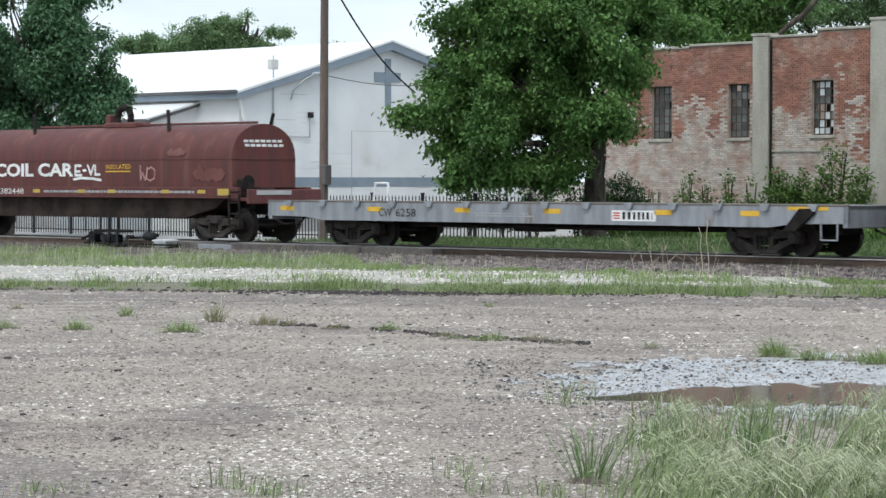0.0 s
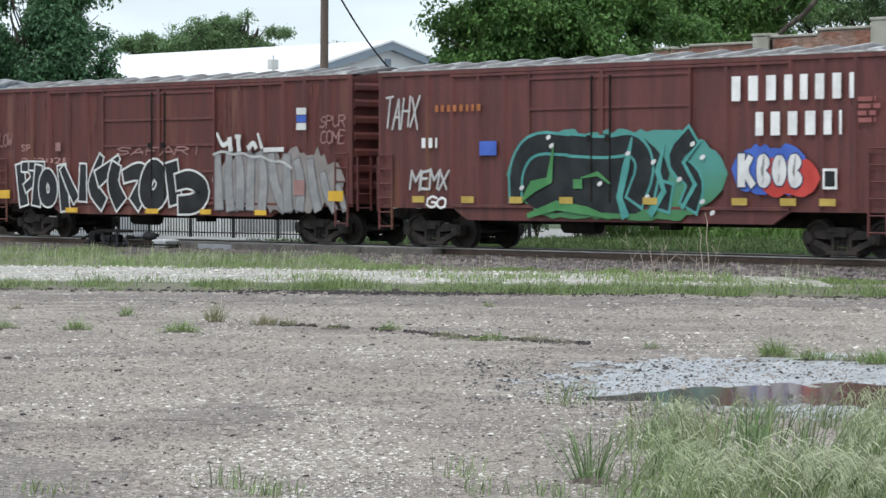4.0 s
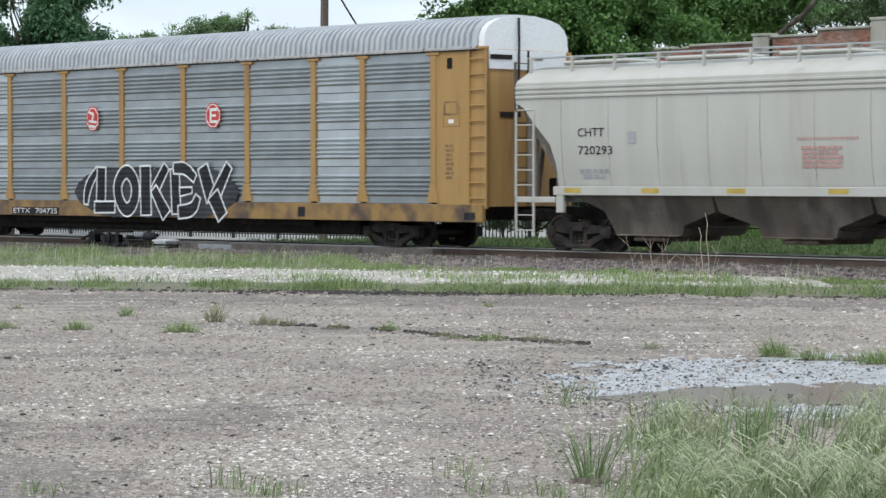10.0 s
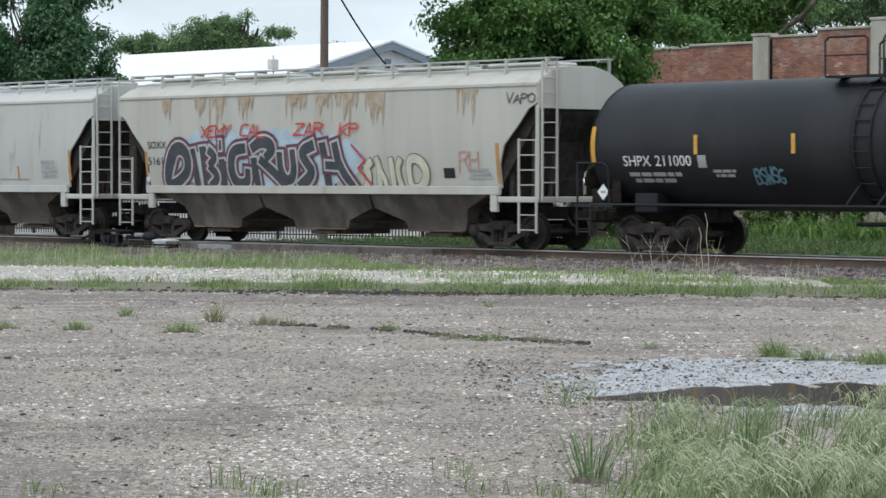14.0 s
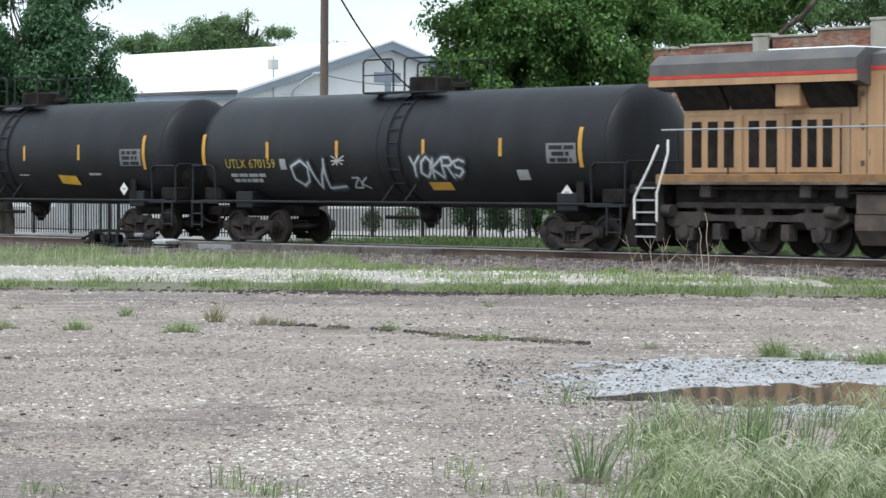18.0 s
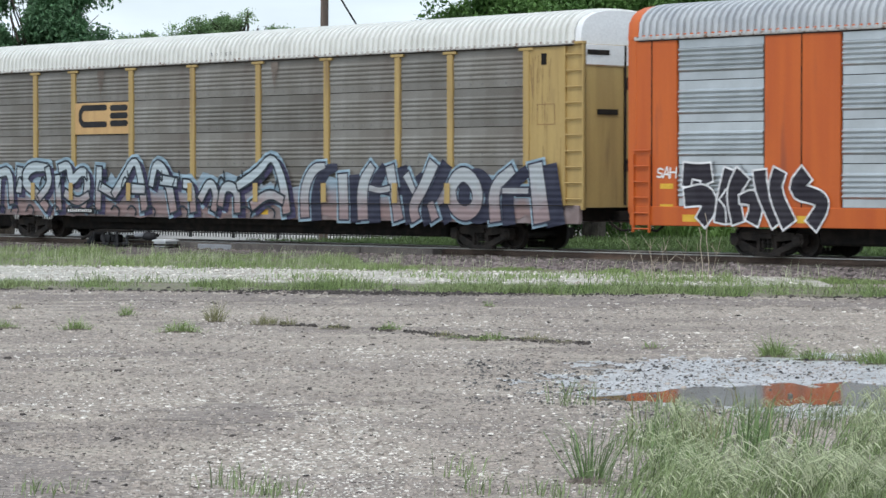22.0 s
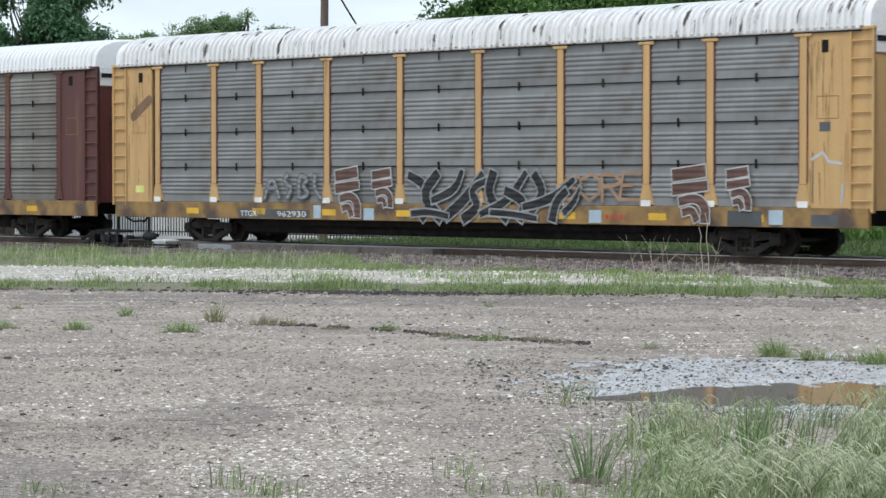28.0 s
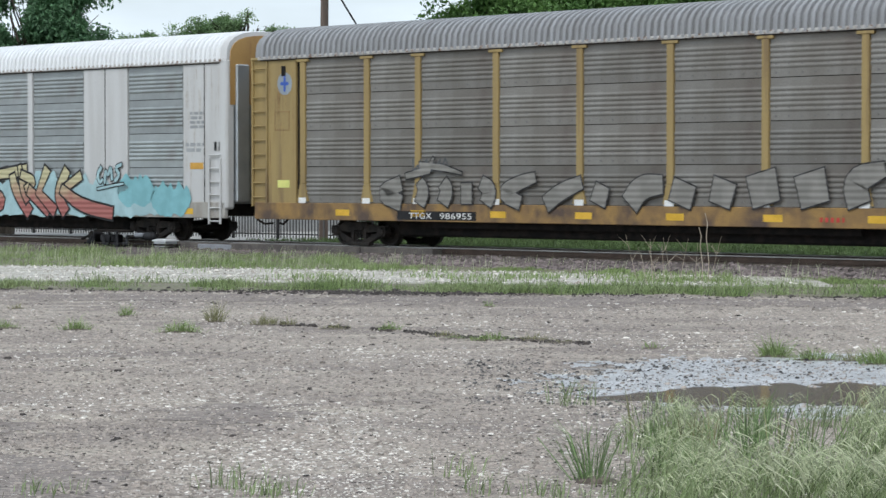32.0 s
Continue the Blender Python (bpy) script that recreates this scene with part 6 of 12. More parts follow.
def trees():
    big = eggs(86, [(905, 150, 120, 95, -1), (850, 60, 100, 75, 0), (985, 60, 150, 95, 0), (722, 205, 34, 16, -1), (865, 250, 95, 65, -1.5), (985, 235, 95, 75, -1), (1055, 165, 62, 105, 0), (1095, 40, 110, 75, 0)])
    big += eggs(86, [(815, 150, 70, 60, 0), (850, 305, 80, 30, 0), (960, 290, 60, 36, 1), (920, -60, 170, 70, 0), (770, 15, 40, 40, 0), (1170, 50, 70, 34, 1), (940, 200, 90, 70, 2)])
    big += eggs(86, [(800, 275, 45, 36, 0), (778, 285, 26, 30, -1), (812, 318, 50, 20, -1), (745, 212, 40, 22, -1), (765, 195, 40, 26, 0), (930, 25, 70, 50, -1.5), (890, 110, 60, 50, 1.5), (1045, 95, 70, 60, -2), (1045, 195, 60, 55, -3), (1020, 130, 60, 60, 2), (1100, 110, 60, 50, -1), (800, 205, 55, 40, -0.5), (850, 296, 55, 22, -1.5), (905, 308, 60, 22, -1.5), (970, 312, 50, 22, -1), (800, -18, 75, 42, -0.5), (980, 35, 50, 40, -2.5), (845, 20, 60, 40, 1.5)])
    tree("maple_tree", (4.76, 86.0, 0.0), (4.9, 86.0, 3.6), 0.42, big, 15500, 16, 0.185, L_MAPLE, "large spreading maple tree in full leaf", 11, 0.03, 12)
    left = eggs(97, [(60, 60, 120, 90, 0), (125, 130, 80, 80, -1), (150, 40, 40, 50, -1), (25, 30, 60, 60, -1), (100, 60, 70, 60, -1), (60, -30, 100, 60, 0), (170, 130, 42, 50, -1), (165, 190, 45, 40, -1), (40, 180, 110, 90, -1), (150, 225, 65, 70, -1), (60, 270, 105, 55, -1), (110, 10, 85, 50, 0), (-10, 110, 90, 120, 0)])
    left += eggs(97, [(165, 90, 40, 45, 0), (20, 320, 60, 30, 0), (120, 300, 60, 30, -1), (192, 228, 38, 62, -2), (178, 288, 48, 36, -2), (150, 312, 60, 24, -2), (203, 178, 26, 42, -1)])
    tree("maple_tree", (-15.6, 97.0, 0.0), (-15.5, 97.0, 3.4), 0.30, left, 10500, 17, 0.19, L_DARK, "dense round maple tree beside the white hall", 12, 0.02, 8)
    far = eggs(165, [(225, 80, 22, 13, 0), (262, 74, 24, 16, 1), (310, 62, 30, 24, 0), (350, 56, 34, 26, 0), (395, 52, 38, 26, 1), (428, 40, 24, 20, 0), (443, 22, 11, 11, 0), (462, 54, 22, 15, 0), (488, 56, 18, 8, 1), (506, 59, 9, 7, 0), (590, 78, 8, 5, 2),
                     (380, 82, 110, 17, 0), (280, 90, 70, 11, 2), (330, 42, 14, 11, 0), (470, 40, 10, 7, 0)])
    tree("far_tree", (-12.5, 165.0, 0.0), (-12.5, 165.0, 6.0), 0.45, far, 5600, 12, 0.19, L_FAR, "distant leafy treetop behind the white hall", 13, 0.22, 8)
    r1 = eggs(108, [(1210, 30, 95, 42, 0), (1150, 0, 120, 60, 0), (1290, 45, 85, 38, 0), (1290, -10, 130, 50, 2), (1390, 0, 90, 50, 0), (1350, 50, 50, 24, 0), (1230, 75, 80, 25, -2)])
    behind = tree("maple_tree", (10.5, 108.0, 0.0), (10.4, 108.0, 6.5), 0.35, r1, 2600, 15, 0.23, L_MAPLE, "leafy maple crown rising behind the brick wall", 14, 0.12, 6)
    r2 = eggs(135, [(1500, 25, 90, 34, 0), (1580, 20, 70, 38, 0), (1430, 15, 60, 36, 3), (1460, -20, 120, 40, 0), (1400, 40, 40, 20, 3)])
    tree("far_tree", (20.5, 135.0, 0.0), (20.4, 135.0, 7.0), 0.4, r2, 2400, 9, 0.2, L_FAR, "thin grey-green tree behind the brick wall", 15, 0.25, 5)
    g = Geo()
    k = 104 / 4806
    pts = [((cx - 784) * k - 10.5, -4.0, 2.05 - (cy - 319) * k) for cx, cy in ((1290, 110), (1378, 62), (1395, 45), (1420, 28), (1442, 2), (1455, -30))]
    g.pipe(pts, 0.10, 8)
    part("bare_limb", g, M_BARK, behind, "dark bare leaning limb")


def bush(cx, cy, rx, rz, p, seed, material, label, n=700, size=0.16):
    yd = 4806 * p / (SIN * (cx + 3650))
    k = yd / 4806
    base = ((cx - 784) * k, yd, 0.0)
    zc = 2.05 - (cy - 319) * k
    rng_ = random.Random(seed)
    blobs = [(rng_.uniform(-0.4, 0.4) * rx * k, rng_.uniform(-0.4, 0.4), zc * f, rx * k * 0.75, rx * k * 0.6, max(zc * f * 0.5, rz * k * 0.6)) for f in (0.3, 0.5, 0.72)]
    e = empty("bush", Matrix.Translation(base), label, "bush", "bushes along the brick wall")
    q = clumped(blob_points(blobs, n, seed, 0.15), 4, size * 0.7, seed)
    q[:, 2] = np.maximum(q[:, 2], 0.03)
    part("foliage", leaf_mesh("foliage", q, size, material, 0.1), material, e)
    g = Geo()
    for i in range(6):
        a = rng_.uniform(0, 6.28)
        g.tube((0, 0, -0.05), (math.cos(a) * rx * k * 0.5, math.sin(a) * 0.4, zc * 0.95), 0.03, 5, 0.01)
    part("stem", g, M_BARK, e)


def bushes():
    for i, (cx, cy, rx, rz, p) in enumerate(((1215, 312, 26, 22, 70.6), (1250, 325, 22, 16, 70.8), (1290, 312, 18, 18, 70.8), (1330, 320, 24, 18, 70.7), (1380, 300, 34, 26, 70.5), (1420, 310, 30, 24, 70.4), (1480, 262, 46, 44, 70.2), (1520, 305, 40, 32, 70.0), (1440, 325, 40, 22, 69.8), (1360, 335, 40, 16, 69.8), (1160, 335, 30, 16, 70.6))):
        bush(cx, cy, rx * 0.8, rz, p, 40 + i, L_WEED, "wild green sapling against the brick wall", 190 if cx < 1370 else 420, 0.14)
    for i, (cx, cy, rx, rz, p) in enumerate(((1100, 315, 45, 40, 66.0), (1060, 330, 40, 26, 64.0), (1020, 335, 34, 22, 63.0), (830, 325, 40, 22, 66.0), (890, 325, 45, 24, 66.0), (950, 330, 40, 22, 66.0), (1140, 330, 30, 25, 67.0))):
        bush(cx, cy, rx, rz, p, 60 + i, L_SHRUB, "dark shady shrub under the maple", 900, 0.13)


def far_houses():
    """Bits of white and brick walls that show under the maple."""
    e = empty("far_house", site(-66.0, 92.0), "distant white and brick house behind the trees", "house")
    part("wall", Geo().box(-0.6, 9, 0, 0.3, 0, 3.2), mat("tan_wall", (0.36, 0.22, 0.17), 0.9, second=(0.45, 0.32, 0.26), scale=1.5), e)
    part("roof", Geo().prism([(-1.0, 3.1), (9.4, 3.1), (9.4, 3.3), (4.2, 5.0), (-1.0, 3.3)], -0.3, 6, "y"), P_LOCOGREY, e)
    for x in (0.0, 2.6, 5.2):
        part("porch_post", Geo().box(x, x + 0.22, -1.5, -1.3, 0, 2.9), K_WHITE, e)
    part("arch", Geo().pipe([(7.0 + 0.9 * math.cos(a), -0.3, 1.6 + 1.5 * math.sin(a)) for a in [math.pi * i / 10 for i in range(11)]], 0.14, 8), K_WHITE, e)


ground()
wet_gravel()
dirt_lanes()
lot_stones()
verges()
track()
beyond()
fence()
white_building()
brick_building()
pole_and_wires()
trees()
bushes()
far_houses()
lot_tufts()
tall_grass()
dry_weeds()
# ---- the train: enclosed motor-car racks ----
def sheet_mesh(w, z0, z1, ribs=5, depth=0.062):
    """One corrugated side sheet: a field of rounded ribs between two flats."""
    h = z1 - z0
    zb, zt = z0 + h * 0.19, z0 + h * 0.80
    prof, p = [(0.0, z0), (0.0, zb)], (zt - zb) / ribs
    for i in range(ribs):
        b = zb + i * p
        prof += [(-depth * 0.25, b + p * 0.14), (-depth * 0.85, b + p * 0.34), (-depth, b + p * 0.50), (-depth * 0.85, b + p * 0.64), (-depth * 0.25, b + p * 0.84), (0.0, b + p)]
    prof += [(0.0, z1), (0.05, z1), (0.05, z0)]
    return Geo().prism(prof, 0.02, w - 0.02).mesh("side_sheet", 0)


def rib_roof(half, w, z0, z1, pitch=0.21, ends=0.35):
    g, rings = Geo(), []
    n = int(2 * half / pitch)
    arc = 12

    def ring(x, d):
        pts = []
        for i in range(arc + 1):
            a = math.pi * i / arc
            u = -math.cos(a)
            pts.append((x, (abs(u) ** 0.72) * (1 if u > 0 else -1) * (w + d), z0 + (z1 - z0 + d) * math.sin(a) ** 0.62))
        return pts
    for i in range(n):
        x = -half + i * pitch
        for f, d in ((0.0, 0.0), (0.42, 0.0), (0.50, 0.062), (0.92, 0.062)):
            rings.append(ring(x + f * pitch, d))
    rings.append(ring(half, 0))
    g.loft(rings, close=False, caps=False)
    return g.mesh("roof", 25)


def arch_end(x0, x1, w, z0, z1, low):
    prof = [(-w, low), (w, low)]
    for i in range(13):
        a = math.pi * i / 12
        u = math.cos(a)
        prof.append(((abs(u) ** 0.72) * (1 if u > 0 else -1) * w, z0 + (z1 - z0) * math.sin(a) ** 0.62))
    return Geo().prism(prof, x0, x1)


RACK_POSTS = [-9.0, -7.05, -4.23, -1.38, 1.50, 4.33, 7.11, 9.06]


def rack_base(name, s, label, paint_, sill, roof, end_low, end_high):
    e = car(name, s, 13.7, label)
    H = 13.55
    part("underframe", Geo().box(-13.2, 13.2, -1.25, 1.25, 0.72, 1.12), P_DARK, e, "black steel underframe")
    part("centre_trough", Geo().box(-8.4, 8.4, -0.95, 0.95, 0.27, 0.72, 0.05), P_DARK, e)
    for y in (-1.2, 1.1):
        part("side_girder", Geo().box(-6.8, 6.8, y, y + 0.1, 0.5, 0.75), P_DARK, e)
    for sd, nm in ((-1, "side_sill"), (1, "side_sill")):
        y0, y1 = sorted((sd * 1.50, sd * 1.38))
        part(nm, Geo().box(-H, H, y0, y1, 0.66, 1.10, 0.012), sill, e)
    # Dark sheets added behind the side sheets, so that their joints read dark.
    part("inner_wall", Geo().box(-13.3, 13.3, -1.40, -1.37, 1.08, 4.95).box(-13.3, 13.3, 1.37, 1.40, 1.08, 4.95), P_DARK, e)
    part("roof", shared(("roof", roof.name), lambda: rib_roof(13.35, 1.47, 4.93, 5.74)), roof, e, "ribbed curved sheet roof")
    g = Geo()
    for sd in (-1, 1):
        y0, y1 = sorted((sd * 1.52, sd * 1.40))
        g.box(-13.4, 13.4, y0, y1, 4.90, 4.99, 0.01)
    part("eaves_rail", g, P_EAVES, e, "riveted roof edge rail with rust spots")
    # Solid dark strip drawn in for the shade of the eaves gap.
    part("eaves_gap", Geo().box(-13.3, 13.3, -1.512, -1.40, 4.872, 4.899), P_DARK, e, "dark strip for the shaded gap under the roof edge")
    for d in (-1, 1):
        a, b = sorted((d * 13.42, d * 13.60))
        part("end_door", arch_end(a, b, 1.36, 4.90, 4.91, 1.05), end_low, e, "tall flat end doors")
        a, b = sorted((d * 13.36, d * 13.56))
        part("end_cap", arch_end(a, b, 1.46, 4.93, 5.74, 4.90), end_high, e, "arched roof end panel")
        part("door_seam", Geo().box(min(d * 13.6, d * 13.63), max(d * 13.6, d * 13.63), -0.03, 0.03, 1.1, 4.9), P_DARK, e)
        coupler(e, d * 13.35, d)
        truck(e, s, 13.7, d * 9.75, 0.36, 1.78)
    return e


SHEETS = {}


def holes_mesh(w):
    """Rows of small dark fastener holes along the flats of a bay's sheets."""
    g = Geo()
    n = max(3, int(w / 0.36))
    for i in range(4):
        for z in (0.10, 0.28):
            for k in range(n):
                x = w * (k + 0.5) / n
                g.box(x - 0.022, x + 0.022, -0.012, 0.0, 0.95 * i + z - 0.022, 0.95 * i + z + 0.022)
    return g.mesh("fastener_strip", 0)


def holes_part(e, a, w):
    part("fastener_strip", shared(("holes", round(w, 2)), lambda: holes_mesh(w)), P_HOLE, e, "rows of small dark fasteners", pose(a, -1.443, 1.10))["kind"] = "stuff"


def sheet_part(e, a, w, z0, material, rows):
    key = (round(w, 2), material.name, rows)
    if key not in SHEETS:
        h = 3.80 / rows
        SHEETS[key] = sheet_mesh(w, 0.010, h - 0.010, depth=0.040 if material in (P_GALV, P_GALVN) else 0.019)
    part("side_sheet", SHEETS[key], material, e, "", pose(a, -1.445, z0))


def old_rack(s, label, paint_, sill, roof, sheets, end_low, end_high, posts=None, foot=None, seams=False, fresh=False):
    e = rack_base("autorack_car", s, label, paint_, sill, roof, end_low, end_high)
    ps = RACK_POSTS
    edges = [-11.55] + ps + [11.75]
    for a, b in zip(edges, edges[1:]):
        for i in range(4):
            sheet_part(e, a + 0.10, b - a - 0.20, 1.10 + 0.95 * i, P_GALVN if fresh and b - a < 2.0 else sheets, 4)
        if sheets is P_GALVD:
            holes_part(e, a + 0.10, b - a - 0.20)
        part("far_side_wall", Geo().box(a, b, 1.40, 1.46, 1.1, 4.9), sheets, e)
        if seams:
            g = Geo()
            for i in (1, 2, 3):
                z = 1.10 + 0.95 * i
                g.box(a + 0.1, b - 0.1, -1.480, -1.45, z - 0.013, z + 0.013)
            g.box((a + b) / 2 - 0.018, (a + b) / 2 + 0.018, -1.482, -1.47, 4.68, 4.86)
            for i in (1, 2, 3):
                z = 1.10 + 0.95 * i
                g.box((a + b) / 2 - 0.018, (a + b) / 2 + 0.018, -1.495, -1.46, z - 0.09, z + 0.11)
            part("sheet_seam", g, P_DARK, e, "dark joint with clips between side sheets")
    for x in ps + [-11.55, 11.75]:
        k = Geo().box(x - 0.10, x + 0.10, -1.50, -1.41, 1.60, 4.80, 0.012)
        k.prism([(x - 0.10, 1.60), (x + 0.10, 1.60), (x + 0.21, 1.14), (x - 0.21, 1.14)], -1.50, -1.42, "y")
        k.box(x - 0.24, x + 0.24, -1.51, -1.41, 4.80, 4.90, 0.01)
        part("side_post", k, posts or paint_, e)
        if seams:
            part("post_flange", Geo().box(x - 0.135, x + 0.135, -1.482, -1.44, 1.62, 4.80), P_RUST2, e, "rusty flange behind the post")
        if foot and -12 < x < 12:
            patches("post_foot_patch", [(x - 0.15, x + 0.15, 1.10, 1.24)], foot, e, flat_at(-1.504))
    for d in (-1, 1):
        a, b = sorted((d * 11.85, d * 13.0))
        part("corner_panel", Geo().box(a, b, -1.47, -1.38, 1.08, 4.88, 0.01), paint_, e)
        a, b = sorted((d * 13.02, d * 13.68))
        g = Geo().box(a, b, -1.44, -1.41, 1.02, 4.9)
        for x in (a, b - 0.06):
            g.box(x, x + 0.06, -1.50, -1.41, 1.0, 4.92)
        part("corner_post", g, paint_, e)
        for i in range(10):
            part("rung", shared(("rung", paint_.name), lambda: Geo().tube((0, 0, 0), (0.66, 0, 0), 0.02, 6).mesh("rung")), paint_, e, "", pose(a, -1.48, 1.25 + i * 0.38))
        part("top_bar", Geo().box(min(d * 11.6, d * 13.7), max(d * 11.6, d * 13.7), -1.51, -1.40, 4.90, 4.97, 0.01), paint_, e)
        part("far_corner_panel", Geo().box(min(d * 11.85, d * 13.68), max(d * 11.85, d * 13.68), 1.38, 1.47, 1.05, 4.9), paint_, e)
        part("vent_slot", Geo().box(d * 12.35 - 0.09, d * 12.35 + 0.09, -1.48, -1.46, 4.45, 4.72), P_DARK, e, "dark rectangular vent hole")
        part("end_upper", Geo().box(min(d * 13.60, d * 13.618), max(d * 13.60, d * 13.618), -1.34, 1.34, 4.42, 4.90, 0.004), end_high, e, "pale upper strip of the end doors")
        part("end_slot", Geo().box(min(d * 13.615, d * 13.64), max(d * 13.615, d * 13.64), -1.30, -0.55, 4.66, 4.78, 0.01), P_DARK, e, "dark slot near the roof end")
        part("end_rust", Geo().box(min(d * 13.615, d * 13.622), max(d * 13.615, d * 13.622), -1.34, 1.34, 4.40, 4.43), K_RUSTY, e, "rusty lap joint")
        part("end_hinge", Geo().box(min(d * 13.60, d * 13.64), max(d * 13.60, d * 13.64), 0.06, 0.16, 3.85, 4.15, 0.01).box(min(d * 13.60, d * 13.64), max(d * 13.60, d * 13.64), 0.06, 0.16, 1.9, 2.2, 0.01), P_TRUCK, e, "rusty door hinge")
        part("panel_frame", Geo().box(d * 12.42 - 0.30, d * 12.42 + 0.30, -1.475, -1.468, 3.02, 3.035).box(d * 12.42 - 0.30, d * 12.42 + 0.30, -1.475, -1.468, 3.50, 3.515).box(d * 12.42 - 0.30, d * 12.42 - 0.285, -1.475, -1.468, 3.02, 3.515).box(d * 12.42 + 0.285, d * 12.42 + 0.30, -1.475, -1.468, 3.02, 3.515), P_SILLY, e, "thin outline of a door plate")
        part("end_vent", Geo().box(min(d * 13.60, d * 13.625), max(d * 13.60, d * 13.625), -0.95, -0.25, 3.25, 3.38), P_DARK, e, "dark slot in the end door")
    for i in range(8):
        x = -10.2 + i * 2.9
        if fresh:
            continue
        patches("reflector", [(x, x + 0.55, 0.78, 0.94)], K_YEL, e, flat_at(-1.503), "yellow reflector stripe")
    return e


def new_rack(s, label, paint_, roof, sheets, end_low, end_high, sill=None, off=0.0):
    e = rack_base("autorack_car", s, label, paint_, sill or paint_, roof, end_low, end_high)
    bays = [(-11.75, -9.2), (-7.02, -4.44), (-4.18, -1.60), (-1.34, 1.24), (1.50, 4.08), (4.34, 6.92), (9.10, 11.65)]
    for a, b in [(a + off, b + off) for a, b in bays]:
        for i in range(4):
            sheet_part(e, a, b - a, 1.10 + 0.95 * i, sheets, 4)
        part("far_side_wall", Geo().box(a, b, 1.40, 1.46, 1.1, 4.9), sheets, e)
    solid = [(-13.62, -11.78 + off), (-9.17 + off, -7.05 + off), (6.95 + off, 9.07 + off), (11.68 + off, 13.62)]
    for a, b in solid:
        g = Geo().box(a, b, -1.485, -1.38, 1.06, 4.90, 0.015)
        part("side_panel", g, paint_, e)
        part("panel_seam", Geo().box((a + b) / 2 - 0.015, (a + b) / 2 + 0.015, -1.493, -1.48, 1.1, 4.88), P_DARK, e)
    for x in (-4.31 + off, -1.47 + off, 1.37 + off, 4.21 + off):
        g = Geo().box(x - 0.12, x + 0.12, -1.50, -1.40, 1.5, 4.9, 0.012)
        g.prism([(x - 0.12, 1.5), (x + 0.12, 1.5), (x + 0.2, 1.1), (x - 0.2, 1.1)], -1.50, -1.42, "y")
        part("side_post", g, paint_, e)
    part("top_rail", Geo().box(-13.5, 13.5, -1.50, -1.40, 4.90, 5.02, 0.012), paint_, e)
    for d in (-1, 1):
        part("corner_pillar", Geo().box(min(d * 13.30, d * 13.64), max(d * 13.30, d * 13.64), -1.50, -1.2, 0.9, 5.0, 0.06), paint_, e)
        ladder(e, d * 13.15 - 0.25, d * 13.15 + 0.25, -1.53, 0.5, 2.3, paint_)
        a, b = sorted((d * 13.3, d * 13.62))
        part("roof_hoop", arch_end(a, b, 1.485, 4.95, 5.77, 4.92), paint_, e, "painted hoop round the roof end")
        part("end_panel", arch_end(min(d * 13.62, d * 13.65), max(d * 13.62, d * 13.65), 1.38, 4.9, 5.66, 3.75), end_high, e, "upper end panel in another colour")
        part("end_rib", Geo().box(min(d * 13.6, d * 13.72), max(d * 13.6, d * 13.72), -1.2, -0.75, 1.1, 4.85, 0.03).box(min(d * 13.6, d * 13.70), max(d * 13.6, d * 13.70), -0.5, -0.1, 1.1, 4.85, 0.03), P_GALVN, e, "tall vertical rib of the end door")
    for i in range(8):
        x = -11.9 + i * 3.35
        patches("reflector", [(x, x + 0.6, 0.76, 0.92)], K_YEL, e, flat_at(-1.503), "yellow reflector stripe")
    return e


SIDE = flat_at(-1.516)
SILL = flat_at(-1.503)


@functools.cache
def yellow_grime():
    return mat("yellow_grime_run", (0.24, 0.155, 0.070), 0.85, second=(0.33, 0.225, 0.095), scale=4, grain=0.2)


def emblem(e, x0, x1, z0, z1, seed):
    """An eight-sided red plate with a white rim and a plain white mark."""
    def octagon(m, y, material, label):
        a, b, c, d, k = x0 + m, x1 - m, z0 + m, z1 - m, (x1 - x0) * 0.28
        pts = [(a + k, c), (b - k, c), (b, c + k), (b, d - k), (b - k, d), (a + k, d), (a, d - k), (a, c + k)]
        return part("emblem", Geo().add([(x, y, z) for x, z in pts], [tuple(range(8))]), material, e, label, smooth=0)
    octagon(0.0, -1.513, K_RED, "red eight-sided railway emblem")
    octagon(0.03, -1.515, K_WHITE, "white rim of the emblem")
    octagon(0.055, -1.517, K_RED, "red field of the emblem")
    w, h = x1 - x0, z1 - z0
    if seed == 2:
        patches("emblem_bar", [(x0 + 0.30 * w, x0 + 0.42 * w, z0 + 0.2 * h, z0 + 0.8 * h), (x0 + 0.3 * w, x1 - 0.2 * w, z0 + 0.68 * h, z0 + 0.8 * h), (x0 + 0.3 * w, x1 - 0.28 * w, z0 + 0.45 * h, z0 + 0.55 * h), (x0 + 0.3 * w, x1 - 0.2 * w, z0 + 0.2 * h, z0 + 0.31 * h)], K_WHITE, e, flat_at(-1.519))
    else:
        part("emblem_scrape", ribbon(Geo(), [[(x0 + 0.3 * w, z0 + 0.75 * h), (x0 + 0.55 * w, z0 + 0.7 * h), (x0 + 0.5 * w, z0 + 0.45 * h)], [(x0 + 0.25 * w, z0 + 0.4 * h), (x0 + 0.8 * w, z0 + 0.35 * h)], [(x0 + 0.3 * w, z0 + 0.2 * h), (x0 + 0.7 * w, z0 + 0.16 * h)]], 0.07, flat_at(-1.519)), K_WHITE, e, "worn white mark", smooth=0)


